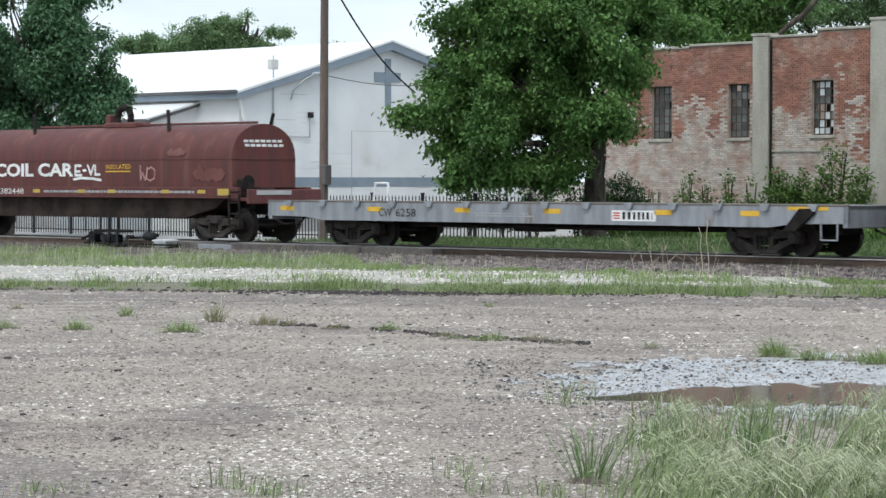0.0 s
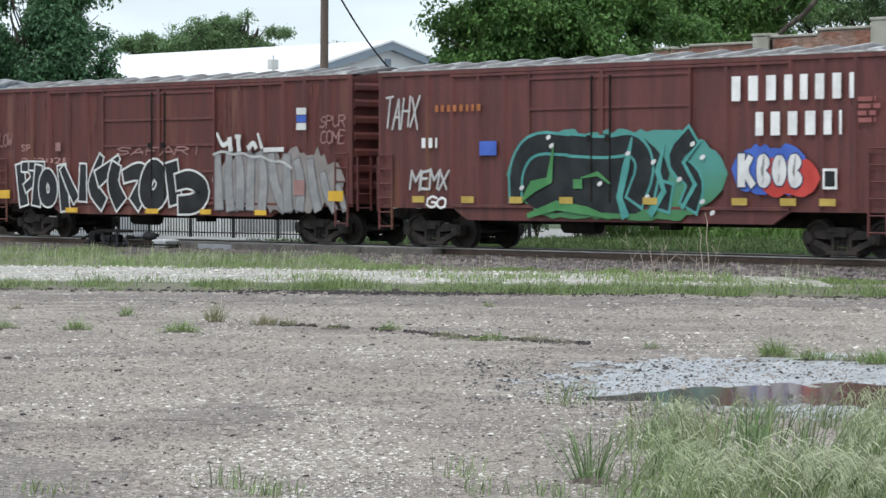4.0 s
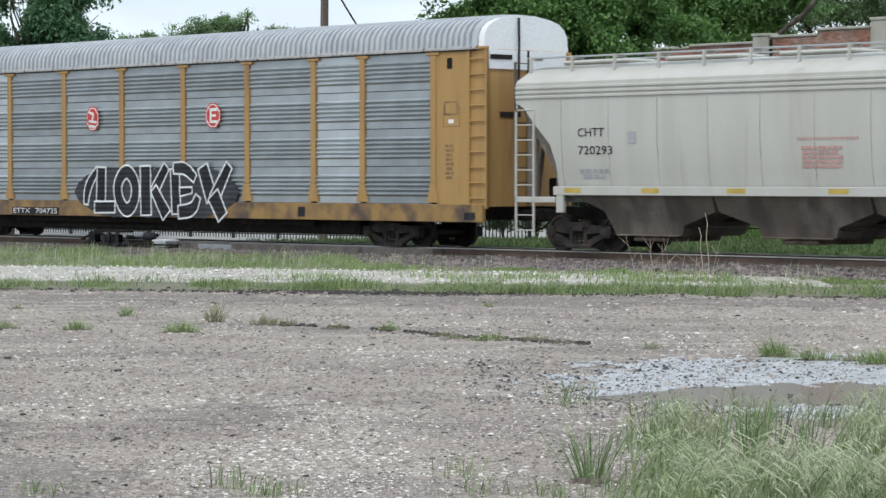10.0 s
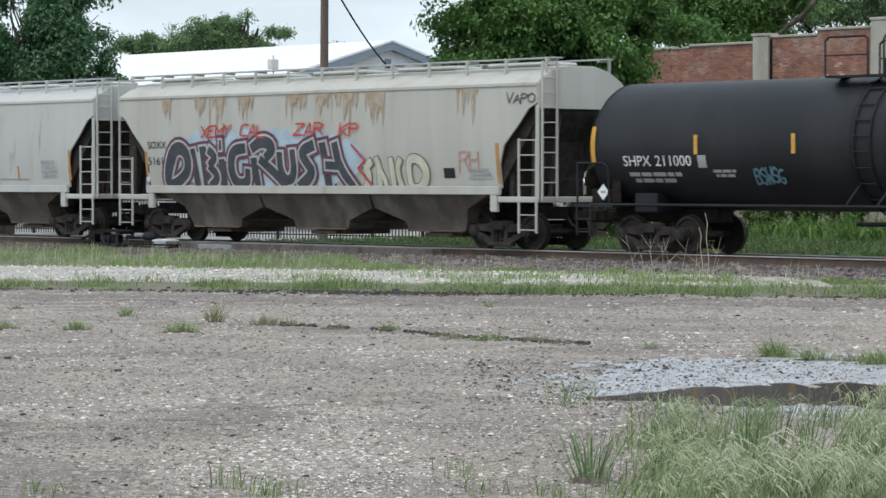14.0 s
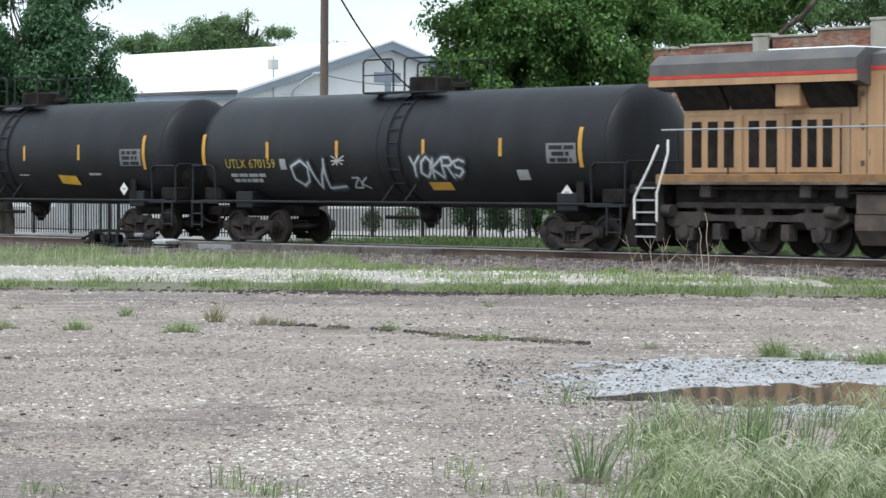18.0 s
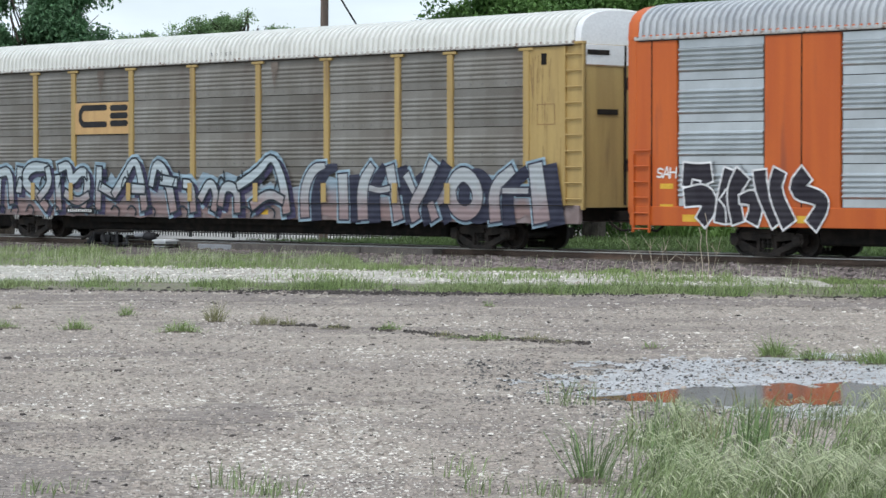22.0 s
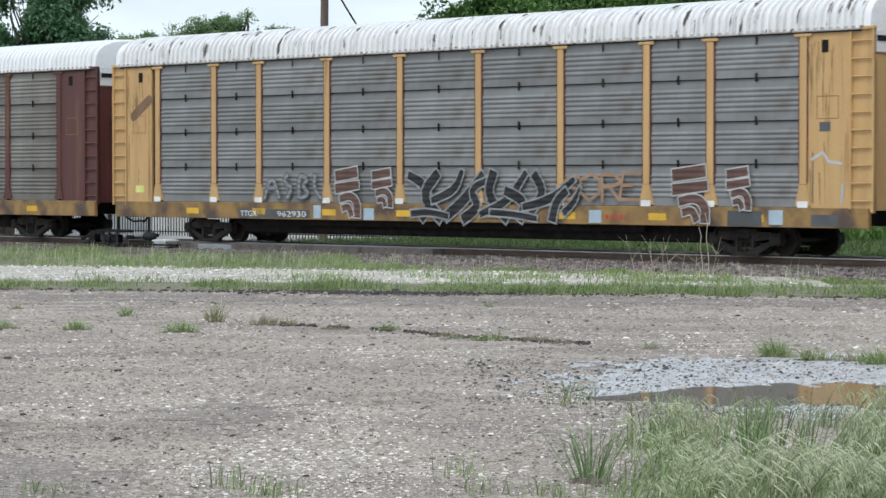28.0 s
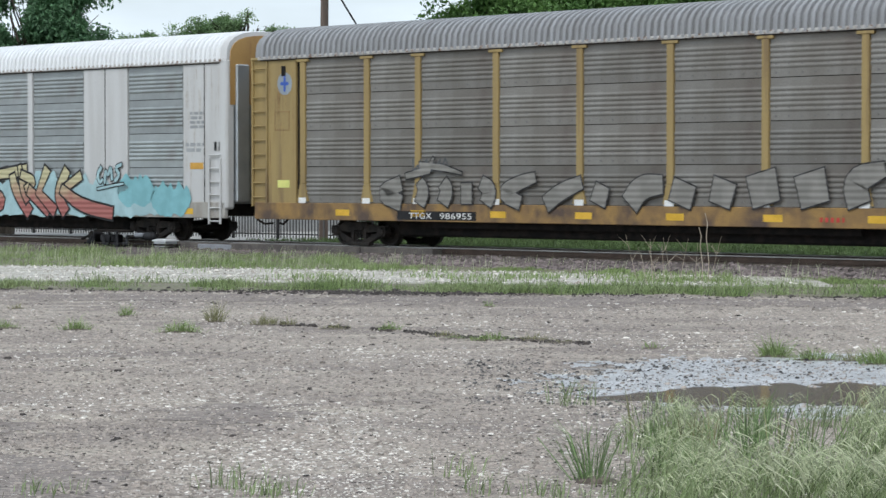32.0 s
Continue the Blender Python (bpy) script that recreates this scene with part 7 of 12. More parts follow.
def rack_galv():
    e = old_rack(66.31, "yellow autorack car with bright galvanised corrugated side sheets", P_YELLOW, P_YELSILL, P_ROOFG, P_GALV, P_YELLOW, P_ROOFW, fresh=True)
    part("end_cable", Geo().pipe([(13.64, -0.35, 3.9), (13.64, -0.33, 5.1), (13.60, -0.30, 5.70)], 0.03, 6), P_DARK, e, "black cable hanging on the end")
    emblem(e, -3.04, -2.43, 3.12, 3.81, 1)
    emblem(e, 2.55, 3.22, 3.12, 3.80, 2)
    cloud(-3.65, 4.05, 0.63, 2.12, 3, over_ribs(paint("smoky_backing", (0.034, 0.036, 0.042))), e, SIDE, 0.16, 0.0, "dark grey sprayed backing", 40)
    mural("~11.8,88,8 5,57,15 3.8,24,8;14.5,91,19 14,30,20;10,17,14 23,18,14;~31.2,90,17 37.5,64,17 36.5,26,17 31,8,17 25.8,33,17 25,64,17 31.2,90,17;43.5,93,22 44,5,22;57,93,13 49,46,16;49,52,14 57,5,20;62.5,88,18 63.5,8,18;"
          "~62,90,13 69,91,15 75,72,11;66,47,10 73,50,6;~65,10,16 74,14,17 77,38,10;80,92,20 85.5,35,23;96,94,13 87,35,20;86.5,42,24 92,3,20", -3.35, 3.9, 0.66, 2.18, 0.050, over_ribs(paint("glossy_black_spray", (0.010, 0.010, 0.012))), over_ribs(paint("bright_white_spray", (0.66, 0.67, 0.68))), e, flat_at(-1.518), "angular black graffiti letters with white edges", weight=1.3, woven=True)
    words("reporting_mark", "ETTX", -6.82, -5.95, 0.72, 0.87, K_WHITE, e, flat_at(-1.506))
    patches("number_board", [(-6.9, -4.45, 0.68, 0.90)], K_BLACK, e, SILL, "black number board on the sill")
    words("car_number", "704725", -5.65, -4.55, 0.72, 0.87, K_WHITE, e, flat_at(-1.506))
    patches("notice", [(6.5, 6.8, 0.74, 1.0), (12.9, 13.3, 0.72, 0.9)], K_BLACK, e, SILL)
    bars("stencil", 12.2, 12.5, 1.7, 2.6, P_YELSILL, e, flat_at(-1.473), 8, 4)
    patches("door_plate", [(12.15, 12.65, 3.3, 3.65)], P_YELSILL, e, flat_at(-1.473))
    patches("door_plate", [(12.2, 12.60, 3.35, 3.60)], P_YELLOW, e, flat_at(-1.476))
    patches("notice", [(12.3, 12.5, 3.1, 3.2)], K_WHITE, e, flat_at(-1.473))


def rack_dull_yellow():
    e = old_rack(223.12, "dull yellow autorack car with brown weathered sheets and graffiti", P_TAN, mat("mauve_sill", (0.20, 0.15, 0.145), 0.7, second=(0.27, 0.22, 0.22), scale=2.5, grain=0.1), mat("ivory_roof", (0.66, 0.66, 0.63), 0.5, second=(0.60, 0.60, 0.57), scale=2, grain=0.04), P_GALVD, P_TAN, P_ROOFW)
    for x in (11.9, -12.95):
        runs(e, x, x + 1.05, 1.15, 4.7, flat_at(-1.4715), yellow_grime(), 22, int(x), "brown grime runs on the corner panel", 0.04, 1.5)
    patches("name_board", [(-6.95, -4.20, 3.02, 3.92)], P_PEACH, e, flat_at(-1.486), "yellow name board")
    ln = [[(-5.45, 3.30), (-6.55, 3.30), (-6.68, 3.42), (-6.68, 3.65), (-6.55, 3.78), (-5.45, 3.78)], [(-5.15, 3.32), (-4.45, 3.32)], [(-5.15, 3.54), (-4.45, 3.54)], [(-5.15, 3.76), (-4.45, 3.76)]]
    part("company_sign", ribbon(Geo(), ln, 0.17, flat_at(-1.49), 0.0), K_BLACK, e, "dark looped company sign", smooth=0)
    sk = over_ribs(fade("mauve_blue_spray", (0.24, 0.165, 0.16), (0.25, 0.33, 0.40), 1.0, 1.7))
    cloud(-12.6, 3.4, 0.62, 1.95, 11, sk, e, SIDE, 0.5, 0.0, "pale blue and mauve sprayed backing", 60)
    cloud(2.6, 13.0, 0.62, 1.85, 12, sk, e, SIDE, 0.4, 0.001, "pale blue and mauve sprayed backing", 50)
    ink = over_ribs(paint("dark_teal_ink", (0.016, 0.024, 0.034)))
    silver = over_ribs(fade("silver_blue_fill", (0.285, 0.20, 0.195), (0.40, 0.46, 0.50), 1.0, 1.6))
    mural("2.2,98,11 2.2,8,12;2.2,52,10 7,48,8;7,74,10 6.5,12,10;~7,74,9 11,80,10 11.5,20,9;14.5,84,11 14,40,10;~24,84,8 18,86,12 15.5,60,13 20,40,11 24,12,10;~24,84,9 25,55,9 21,30,8;27.5,70,10 28,10,10;~28,82,9 31.5,90,9 32,56,12 36,82,9 38,60,11 36,14,10;"
          "~30,40,9 34,22,9 38,36,8;41.5,84,10 41,12,10;41.5,52,9 46,38,8;~46,36,9 49,60,11 53,102,7 55,62,11 56,12,12;52,48,10 56,46,9;~58,52,8 59.5,94,9 63,72,12 65,10,12;61,62,10 66,58,9;~68,56,9 70.5,54,10 71,10,10;~73,30,9 76,62,9 78,40,9 77,12,9;~79,20,9 80,54,10 84,48,10 84,10,10;"
          "~84,52,9 90,74,10 94,104,6 97,60,12 98,10,12;~88,20,10 93,42,9 97,30,8", -11.9, 3.1, 0.66, 2.34, 0.060, silver, ink, e, flat_at(-1.52), "tangled silver blue graffiti letters", over_ribs(paint("ice_blue_mist", (0.25, 0.345, 0.42))), over_ribs(paint("violet_ink", (0.045, 0.04, 0.085))), (0.16, -0.10), weight=1.45, woven=True)
    part("graffiti_sketch", ribbon(Geo(), [curl([(x, 0.72 + 0.02 * k), (x + 0.18, 1.0), (x + 0.42, 0.86), (x + 0.36, 0.70)]) for k, x in enumerate((-11.5, -10.9, -10.2, -9.4, -8.1, -7.3, -6.2, -5.1, -4.3, -3.4, -1.9, -0.6, 0.9, 1.9))] + [curl([(x, 1.5), (x + 0.16, 1.85), (x + 0.36, 1.62), (x + 0.30, 1.95)]) for x in (-11.2, -9.9, -8.7, -7.7, -6.6, -5.6, -4.6, -3.0, -2.2, -0.2, 0.6, 1.5, 2.3)], 0.06, flat_at(-1.555)), ink, e, "loose dark sprayed loops", smooth=0)
    mural("~2.5,6,22 2,52,20 6,86,18 11,91,8;18.5,77,22 19,25,22 19,4,22;~31,91,14 26.5,60,24 27,4,24;~38,90,20 40,42,18 41.5,4,22;~29.5,55,9 34,50,8 38,54,9;44.5,77,15 48,46,9;~55.5,95,22 51.5,56,20 47,25,20 48.5,4,20;54,32,14 56,6,17;"
          "~66.8,81,22 72,60,22 72.5,28,22 67.5,12,22 62.5,28,22 62,60,22 66.8,81,22;~85.5,84,15 78,56,22 79,4,24;81.5,51,8 91,51,8;93.5,92,28 96,4,34", 3.3, 12.75, 0.63, 2.22, 0.045, over_ribs(fade("silver_mauve_fill", (0.27, 0.20, 0.205), (0.37, 0.395, 0.42), 0.95, 1.6)), over_ribs(paint("midnight_outline", (0.026, 0.028, 0.045))), e, flat_at(-1.53), "wide silver graffiti letters with navy depth",
          over_ribs(paint("pale_ice_mist", (0.25, 0.345, 0.42))), over_ribs(paint("navy_depth", (0.024, 0.026, 0.048))), (0.46, -0.05), weight=1.0, woven=True)
    patches("post_foot", [(x - 0.10, x + 0.10, 1.12, 1.62) for x in RACK_POSTS], P_TAN, e, flat_at(-1.585), "bare yellow post foot left by the paint")
    part("sill_seam", Geo().box(-13.4, 13.4, -1.560, -1.515, 1.085, 1.105), P_DARK, e, "dark gap above the sill")
    patches("number_board", [(-7.3, -5.9, 0.74, 0.90)], K_BLACK, e, flat_at(-1.575))
    bars("car_number", -7.2, -6.0, 0.76, 0.88, K_WHITE, e, flat_at(-1.579), 1, 7, big=True)
    smear = paint("rust_bleed", (0.150, 0.120, 0.100))
    for x, wd in ((-5.7, 0.34), (2.2, 0.30)):
        for k in range(7):
            a = x + wd * (k - 3) / 7
            part("rust_bleed", Geo().add([(a - 0.02, -1.479, 4.84), (a + 0.025, -1.479, 4.84), (a + 0.012, -1.479, 4.84 - 0.75 * (1 - abs(k - 3) * 0.2)), (a - 0.008, -1.479, 4.84 - 0.75 * (1 - abs(k - 3) * 0.2))], [(0, 1, 2, 3)]), smear, e, "rusty bleed on the sheet", smooth=0)
    bars("end_lettering", -0.6, 0.6, 5.05, 5.2, K_DKGREY, e, flat_at(-1.46), 1, 9)


def rack_orange():
    e = new_rack(251.85, "orange autorack car with bright galvanised side sheets", P_ORANGE, P_ROOFG, P_GALVN, P_ORANGE, P_ROOFW, off=-0.33)
    mural("~3,83,26 12,80,26 22,86,20;~12,72,10 11,54,12;~4,46,20 18,52,24 22,34,20 15,8,17;~34,90,14 30,50,15 28,8,16;~30,50,13 35,36,13 36,8,15;~43,84,22 36,54,18 40,8,17;~41,44,8 50,48,18 52,30,18 49,8,18;~54,88,18 55,58,16 66,8,20;~67,88,18 63,58,18 73,6,20;~84,84,20 75,58,18 92,48,16 95,36,16 87,5,18",
          -12.0, -7.55, 0.64, 2.08, 0.045, over_ribs(paint("plum_black_spray", (0.022, 0.019, 0.027))), over_ribs(paint("white_edge_spray", (0.62, 0.62, 0.63))), e, SIDE, "puffy black graffiti letters with white edges", weight=1.38, woven=True)
    patches("number_board", [(-5.95, -3.55, 0.66, 0.88)], K_BLACK, e, SILL, "black number board on the sill")
    words("reporting_mark", "TTGX", -5.87, -4.95, 0.70, 0.84, K_WHITE, e, flat_at(-1.507))
    words("car_number", "694944", -4.75, -3.65, 0.70, 0.84, K_WHITE, e, flat_at(-1.507))
    g = Geo()
    line = [(-3.05, 2.1), (-3.85, 1.55), (-3.6, 1.0), (-2.7, 0.95), (-2.62, 1.35), (-3.05, 2.1)]
    g.add([(x, -1.486, z) for x, z in line[:-1]], [(0, 1, 2, 3, 4)])
    part("graffiti_patch", g, K_REDDK, e, "dark red sprayed cone", smooth=0)
    part("graffiti_outline", ribbon(Geo(), [line + [(-2.4, 0.8)], [(-3.6, 1.7), (-2.75, 1.7)], [(-3.75, 1.45), (-2.65, 1.4)], [(-3.6, 1.15), (-2.6, 1.15)]], 0.05, flat_at(-1.492)), paint("plum_paint", (0.10, 0.02, 0.025)), e, "dark red sprayed outline", smooth=0)
    g = Geo()
    for i in range(4):
        x = 4.45 + i * 0.6
        g.add([(x, -1.488, 3.55), (x + 0.48, -1.488, 3.58), (x + 0.56, -1.488, 3.76), (x + 0.08, -1.488, 3.74)], [(0, 1, 2, 3)])
    part("company_sign", g, K_RED, e, "slanted red company sign", smooth=0)
    part("company_swoosh", Geo().add([(4.3, -1.489, 3.36), (6.2, -1.489, 3.50), (6.85, -1.489, 3.66), (5.2, -1.489, 3.50), (4.35, -1.489, 3.46)], [(0, 1, 2, 3, 4)]), K_BLACK, e, smooth=0)
    tag_line("REWB", 6.9, 8.4, 1.1, 1.4, 0.04, K_PINK, e, flat_at(-1.492), 3)
    tag_line("SAH", -12.7, -12.1, 1.75, 2.0, 0.04, K_WHITE, e, flat_at(-1.49), 4)
    patches("notice", [(11.95, 12.5, 2.05, 2.22), (-12.6, -12.2, 0.95, 1.15), (-12.6, -12.2, 1.5, 1.62)], K_YEL, e, flat_at(-1.49), "yellow notice plate")
    patches("notice", [(12.75, 13.0, 2.55, 2.78), (11.95, 12.15, 2.32, 2.5), (11.6, 11.9, 1.08, 1.18)], K_WHITE, e, flat_at(-1.504))
    bars("stencil", 12.0, 12.6, 2.7, 3.6, K_REDDK, e, flat_at(-1.49), 7, 5)


def rack_brown():
    e = old_rack(280.22, "brown autorack car with grimy weathered side sheets", P_BROWN, P_YELSILL, P_ROOFW, P_GALVD, P_RUST2, P_ROOFW, seams=True)
    patches("name_board", [(1.45, 4.0, 3.92, 4.86), (4.2, 6.9, 3.92, 4.86)], P_BROWN, e, flat_at(-1.482), "brown name boards with pale lettering")
    bars("company_name", 1.75, 3.85, 4.22, 4.55, K_WHITE, e, flat_at(-1.486), 1, 3, big=True, label="row of white block letters", gap=0.0)
    bars("company_name", 4.75, 6.35, 4.22, 4.55, K_WHITE, e, flat_at(-1.486), 1, 4, big=True, label="row of white block letters", gap=0.0)
    soot = over_ribs(paint("brown_rack_black", (0.016, 0.016, 0.017)))
    mural("~6,4,10 40,6,14 98,3,8;~8,14,8 6,50,10 12,84,6;~18,8,24 16,56,24 30,92,18;~42,8,18 40,58,16 42,94,14;~54,34,14 62,54,10 72,50,16;~78,54,16 70,42,18 80,30,18 88,42,16 78,54,16;~50,26,10 66,18,12 90,20,8", -8.15, -5.7, 0.98, 2.32, 0.05, K_CHALK, soot, e, flat_at(-1.522), "white two-fingered graffiti shape with black outline", woven=True)
    words("reporting_mark", "TTGX", -8.1, -7.35, 0.80, 0.96, K_CHALK, e, flat_at(-1.507))
    bars("car_number", -6.9, -5.6, 0.80, 0.96, K_CHALK, e, flat_at(-1.507), 1, 6, big=True)
    rim = [(1.68, 1.78), (2.35, 1.76), (2.95, 1.72), (2.72, 1.50), (2.62, 1.36), (3.02, 1.30), (3.08, 0.98), (3.10, 0.66), (2.45, 0.64), (2.38, 0.92), (1.95, 0.98), (2.10, 1.18), (1.72, 1.34), (1.86, 1.52)]
    part("graffiti_fill", Geo().add([(x, -1.522, z) for x, z in rim], [tuple(range(len(rim)))]), K_SPRAYW, e, "white sprayed cartoon profile", smooth=0)
    part("graffiti_outline", ribbon(Geo(), [rim + rim[:1], [(2.1, 1.42), (2.4, 1.5), (2.5, 1.36)], [(2.2, 1.2), (2.6, 1.24), (2.7, 1.1)], [(2.1, 1.02), (2.6, 0.95), (2.65, 0.75)]], 0.045, flat_at(-1.528)), soot, e, "black outline of the cartoon profile", smooth=0)
    ochre = over_ribs(paint("faded_ochre_spray", (0.185, 0.148, 0.105)))
    mural("~4,6,20 6,84,18 16,50,14 26,86,18 28,6,20;~44,84,22 36,50,18 48,46,14;~36,14,18 46,10,20;~60,86,20 54,40,20 66,10,20 72,60,18 62,88,14;~78,86,18 82,14,18 88,60,14 93,14,18 98,88,16", -5.6, -1.9, 0.98, 1.95, 0.03, ochre, over_ribs(paint("faded_brick_spray", (0.135, 0.082, 0.064))), e, flat_at(-1.522), "faded ochre and brick graffiti letters", woven=True)
    mural("~6,84,20 4,10,20;8,48,14 24,52,14;8,82,14 26,86,14;~44,86,18 34,50,18 46,10,18 54,52,16 46,86,12;~62,10,18 68,88,18 76,40,14 84,86,18 88,10,18", -1.7, 1.4, 0.98, 1.9, 0.03, ochre, over_ribs(paint("faded_dun_line", (0.150, 0.118, 0.085))), e, flat_at(-1.522), "faded ochre graffiti letters", woven=True)
    mural("6,90,18 6,10,18 18,12,14;30,90,18 30,10,18;~50,88,16 44,50,18 50,10,18 58,50,16 50,88,12;~70,90,16 74,10,18 82,56,12 90,10,18 96,90,14", 4.6, 8.4, 1.15, 2.0, 0.025, over_ribs(paint("dim_navy_spray", (0.070, 0.075, 0.090))), over_ribs(paint("dim_slate_line", (0.13, 0.13, 0.135))), e, flat_at(-1.522), "faded dark navy graffiti letters", woven=True)
    tag_line("WLX", 4.4, 6.4, 0.75, 1.15, 0.08, P_DIRTY, e, SIDE, 8)
    tag_line("SHREW", -11.2, -8.6, 1.6, 2.0, 0.05, K_DKGREY, e, SIDE, 9)
    for x in (-12.3, -8.9):
        patches("notice", [(x, x + 0.5, 1.75, 1.95)], K_ORANGE, e, flat_at(-1.49))


def rack_yellow():
    e = old_rack(308.34, "yellow autorack car with grey sheets and faded graffiti", P_PEACH, P_YELSILL, P_ROOFS, P_GALVB, P_PEACH, P_ROOFW, seams=True, foot=K_WHITE)
    for x in (11.9, -12.95):
        runs(e, x, x + 1.05, 1.15, 4.7, flat_at(-1.4715), yellow_grime(), 22, int(x), "brown grime runs on the corner panel", 0.04, 1.5)
    patches("number_board", [(-7.9, -4.9, 0.70, 0.92)], K_DKGREY, e, SILL, "dark number patch on the sill")
    words("reporting_mark", "TTGX", -7.8, -7.1, 0.73, 0.88, K_WHITE, e, flat_at(-1.507))
    words("car_number", "962930", -6.25, -5.05, 0.73, 0.88, K_WHITE, e, flat_at(-1.507))
    bars("company_mark", 5.85, 6.5, 0.76, 0.92, K_RED, e, flat_at(-1.507), 1, 5, big=True)
    patches("number_patch", [(9.6, 10.6, 0.68, 1.02), (12.0, 12.75, 0.7, 0.95)], K_DKGREY, e, flat_at(-1.505))
    ash = over_ribs(paint("ash_grey_spray", (0.235, 0.24, 0.245)))
    tar = over_ribs(paint("tar_black_spray", (0.020, 0.020, 0.022)))
    mural("~2,88,12 12,70,16 16,30,14 10,4,10;~20,92,16 10,50,20 22,6,18;~16,40,10 30,60,14 34,96,8;~24,10,16 36,44,18 46,90,12;~34,6,16 44,30,16 38,62,12 50,80,9;~52,94,18 48,50,16 60,8,18;~44,16,10 60,40,14 70,92,10;~58,60,14 70,40,16 66,6,16;~74,90,14 80,56,16 72,20,14;~68,30,10 84,44,14 96,80,8;~84,6,16 86,40,14 92,60,12;~90,20,10 96,40,10 99,66,3;~4,16,10 14,20,10 26,12,8;~50,20,9 62,18,9 76,10,8",
          -1.15, 5.1, 0.64, 2.0, 0.045, tar, ash, e, flat_at(-1.522), "tangled black and ash grey graffiti letters", weight=1.15, woven=True)
    oxide = over_ribs(paint("old_red_spray", (0.105, 0.058, 0.048)))
    for a, b, z0, z1 in ((-3.97, -2.85, 0.66, 2.02), (-2.5, -1.6, 0.95, 1.98), (7.8, 9.1, 0.66, 2.02), (9.5, 10.3, 0.98, 1.98)):
        mural("12,84,20 90,92,20;12,60,18 95,68,16;~28,40,14 66,48,14 90,34,18 88,6,20;~36,22,12 60,28,12 70,8,14", a, b, z0, z1, 0.032, oxide, K_CHALK, e, flat_at(-1.53), "stacked dark red graffiti letter with white edges", woven=True)
    mural("~5,6,12 18,88,10 30,8,12;12,40,8 24,40,8;~44,86,14 36,60,12 52,44,12 42,8,12;~62,8,14 62,88,14 78,66,12 66,50,10 80,24,12 64,8,10;~88,86,12 86,40,12 98,8,10", -6.9, -4.35, 1.15, 1.98, 0.03, over_ribs(paint("dim_blue_spray", (0.20, 0.215, 0.23))), over_ribs(paint("dim_grey_line", (0.10, 0.10, 0.105))), e, flat_at(-1.522), "faded pale blue graffiti letters", woven=True)
    patches("sill_patch", [(-4.75, -4.45, 0.70, 1.04), (-2.75, -2.35, 0.68, 0.98), (5.3, 5.7, 0.70, 1.0), (10.8, 11.2, 0.72, 1.04)], K_SKY, e, SILL, "odd paint patch on the sill")
    tag_line("SORE", 4.4, 7.0, 1.2, 1.9, 0.08, paint("faded_tan_spray", (0.30, 0.19, 0.12)), e, flat_at(-1.52), 8)
    patches("door_plate", [(-12.6, -12.2, 1.35, 1.55)], K_LIME, e, flat_at(-1.475))
    patches("door_hatch", [(12.2, 12.5, 2.75, 2.95), (12.0, 12.03, 1.2, 2.3)], K_DKGREY, e, flat_at(-1.475))
    part("graffiti", ribbon(Geo(), [[(12.0, 2.15), (12.3, 2.3), (12.45, 2.1), (12.8, 2.05)], [(12.8, 1.2), (12.85, 1.6)]], 0.07, flat_at(-1.476)), K_CHALK, e, "white sprayed smudges", smooth=0)
    part("graffiti", ribbon(Geo(), [[(-12.7, 3.5), (-11.95, 3.95)]], 0.28, flat_at(-1.476)), paint("brown_patch", (0.17, 0.10, 0.06)), e, "slanted brown patch", smooth=0)


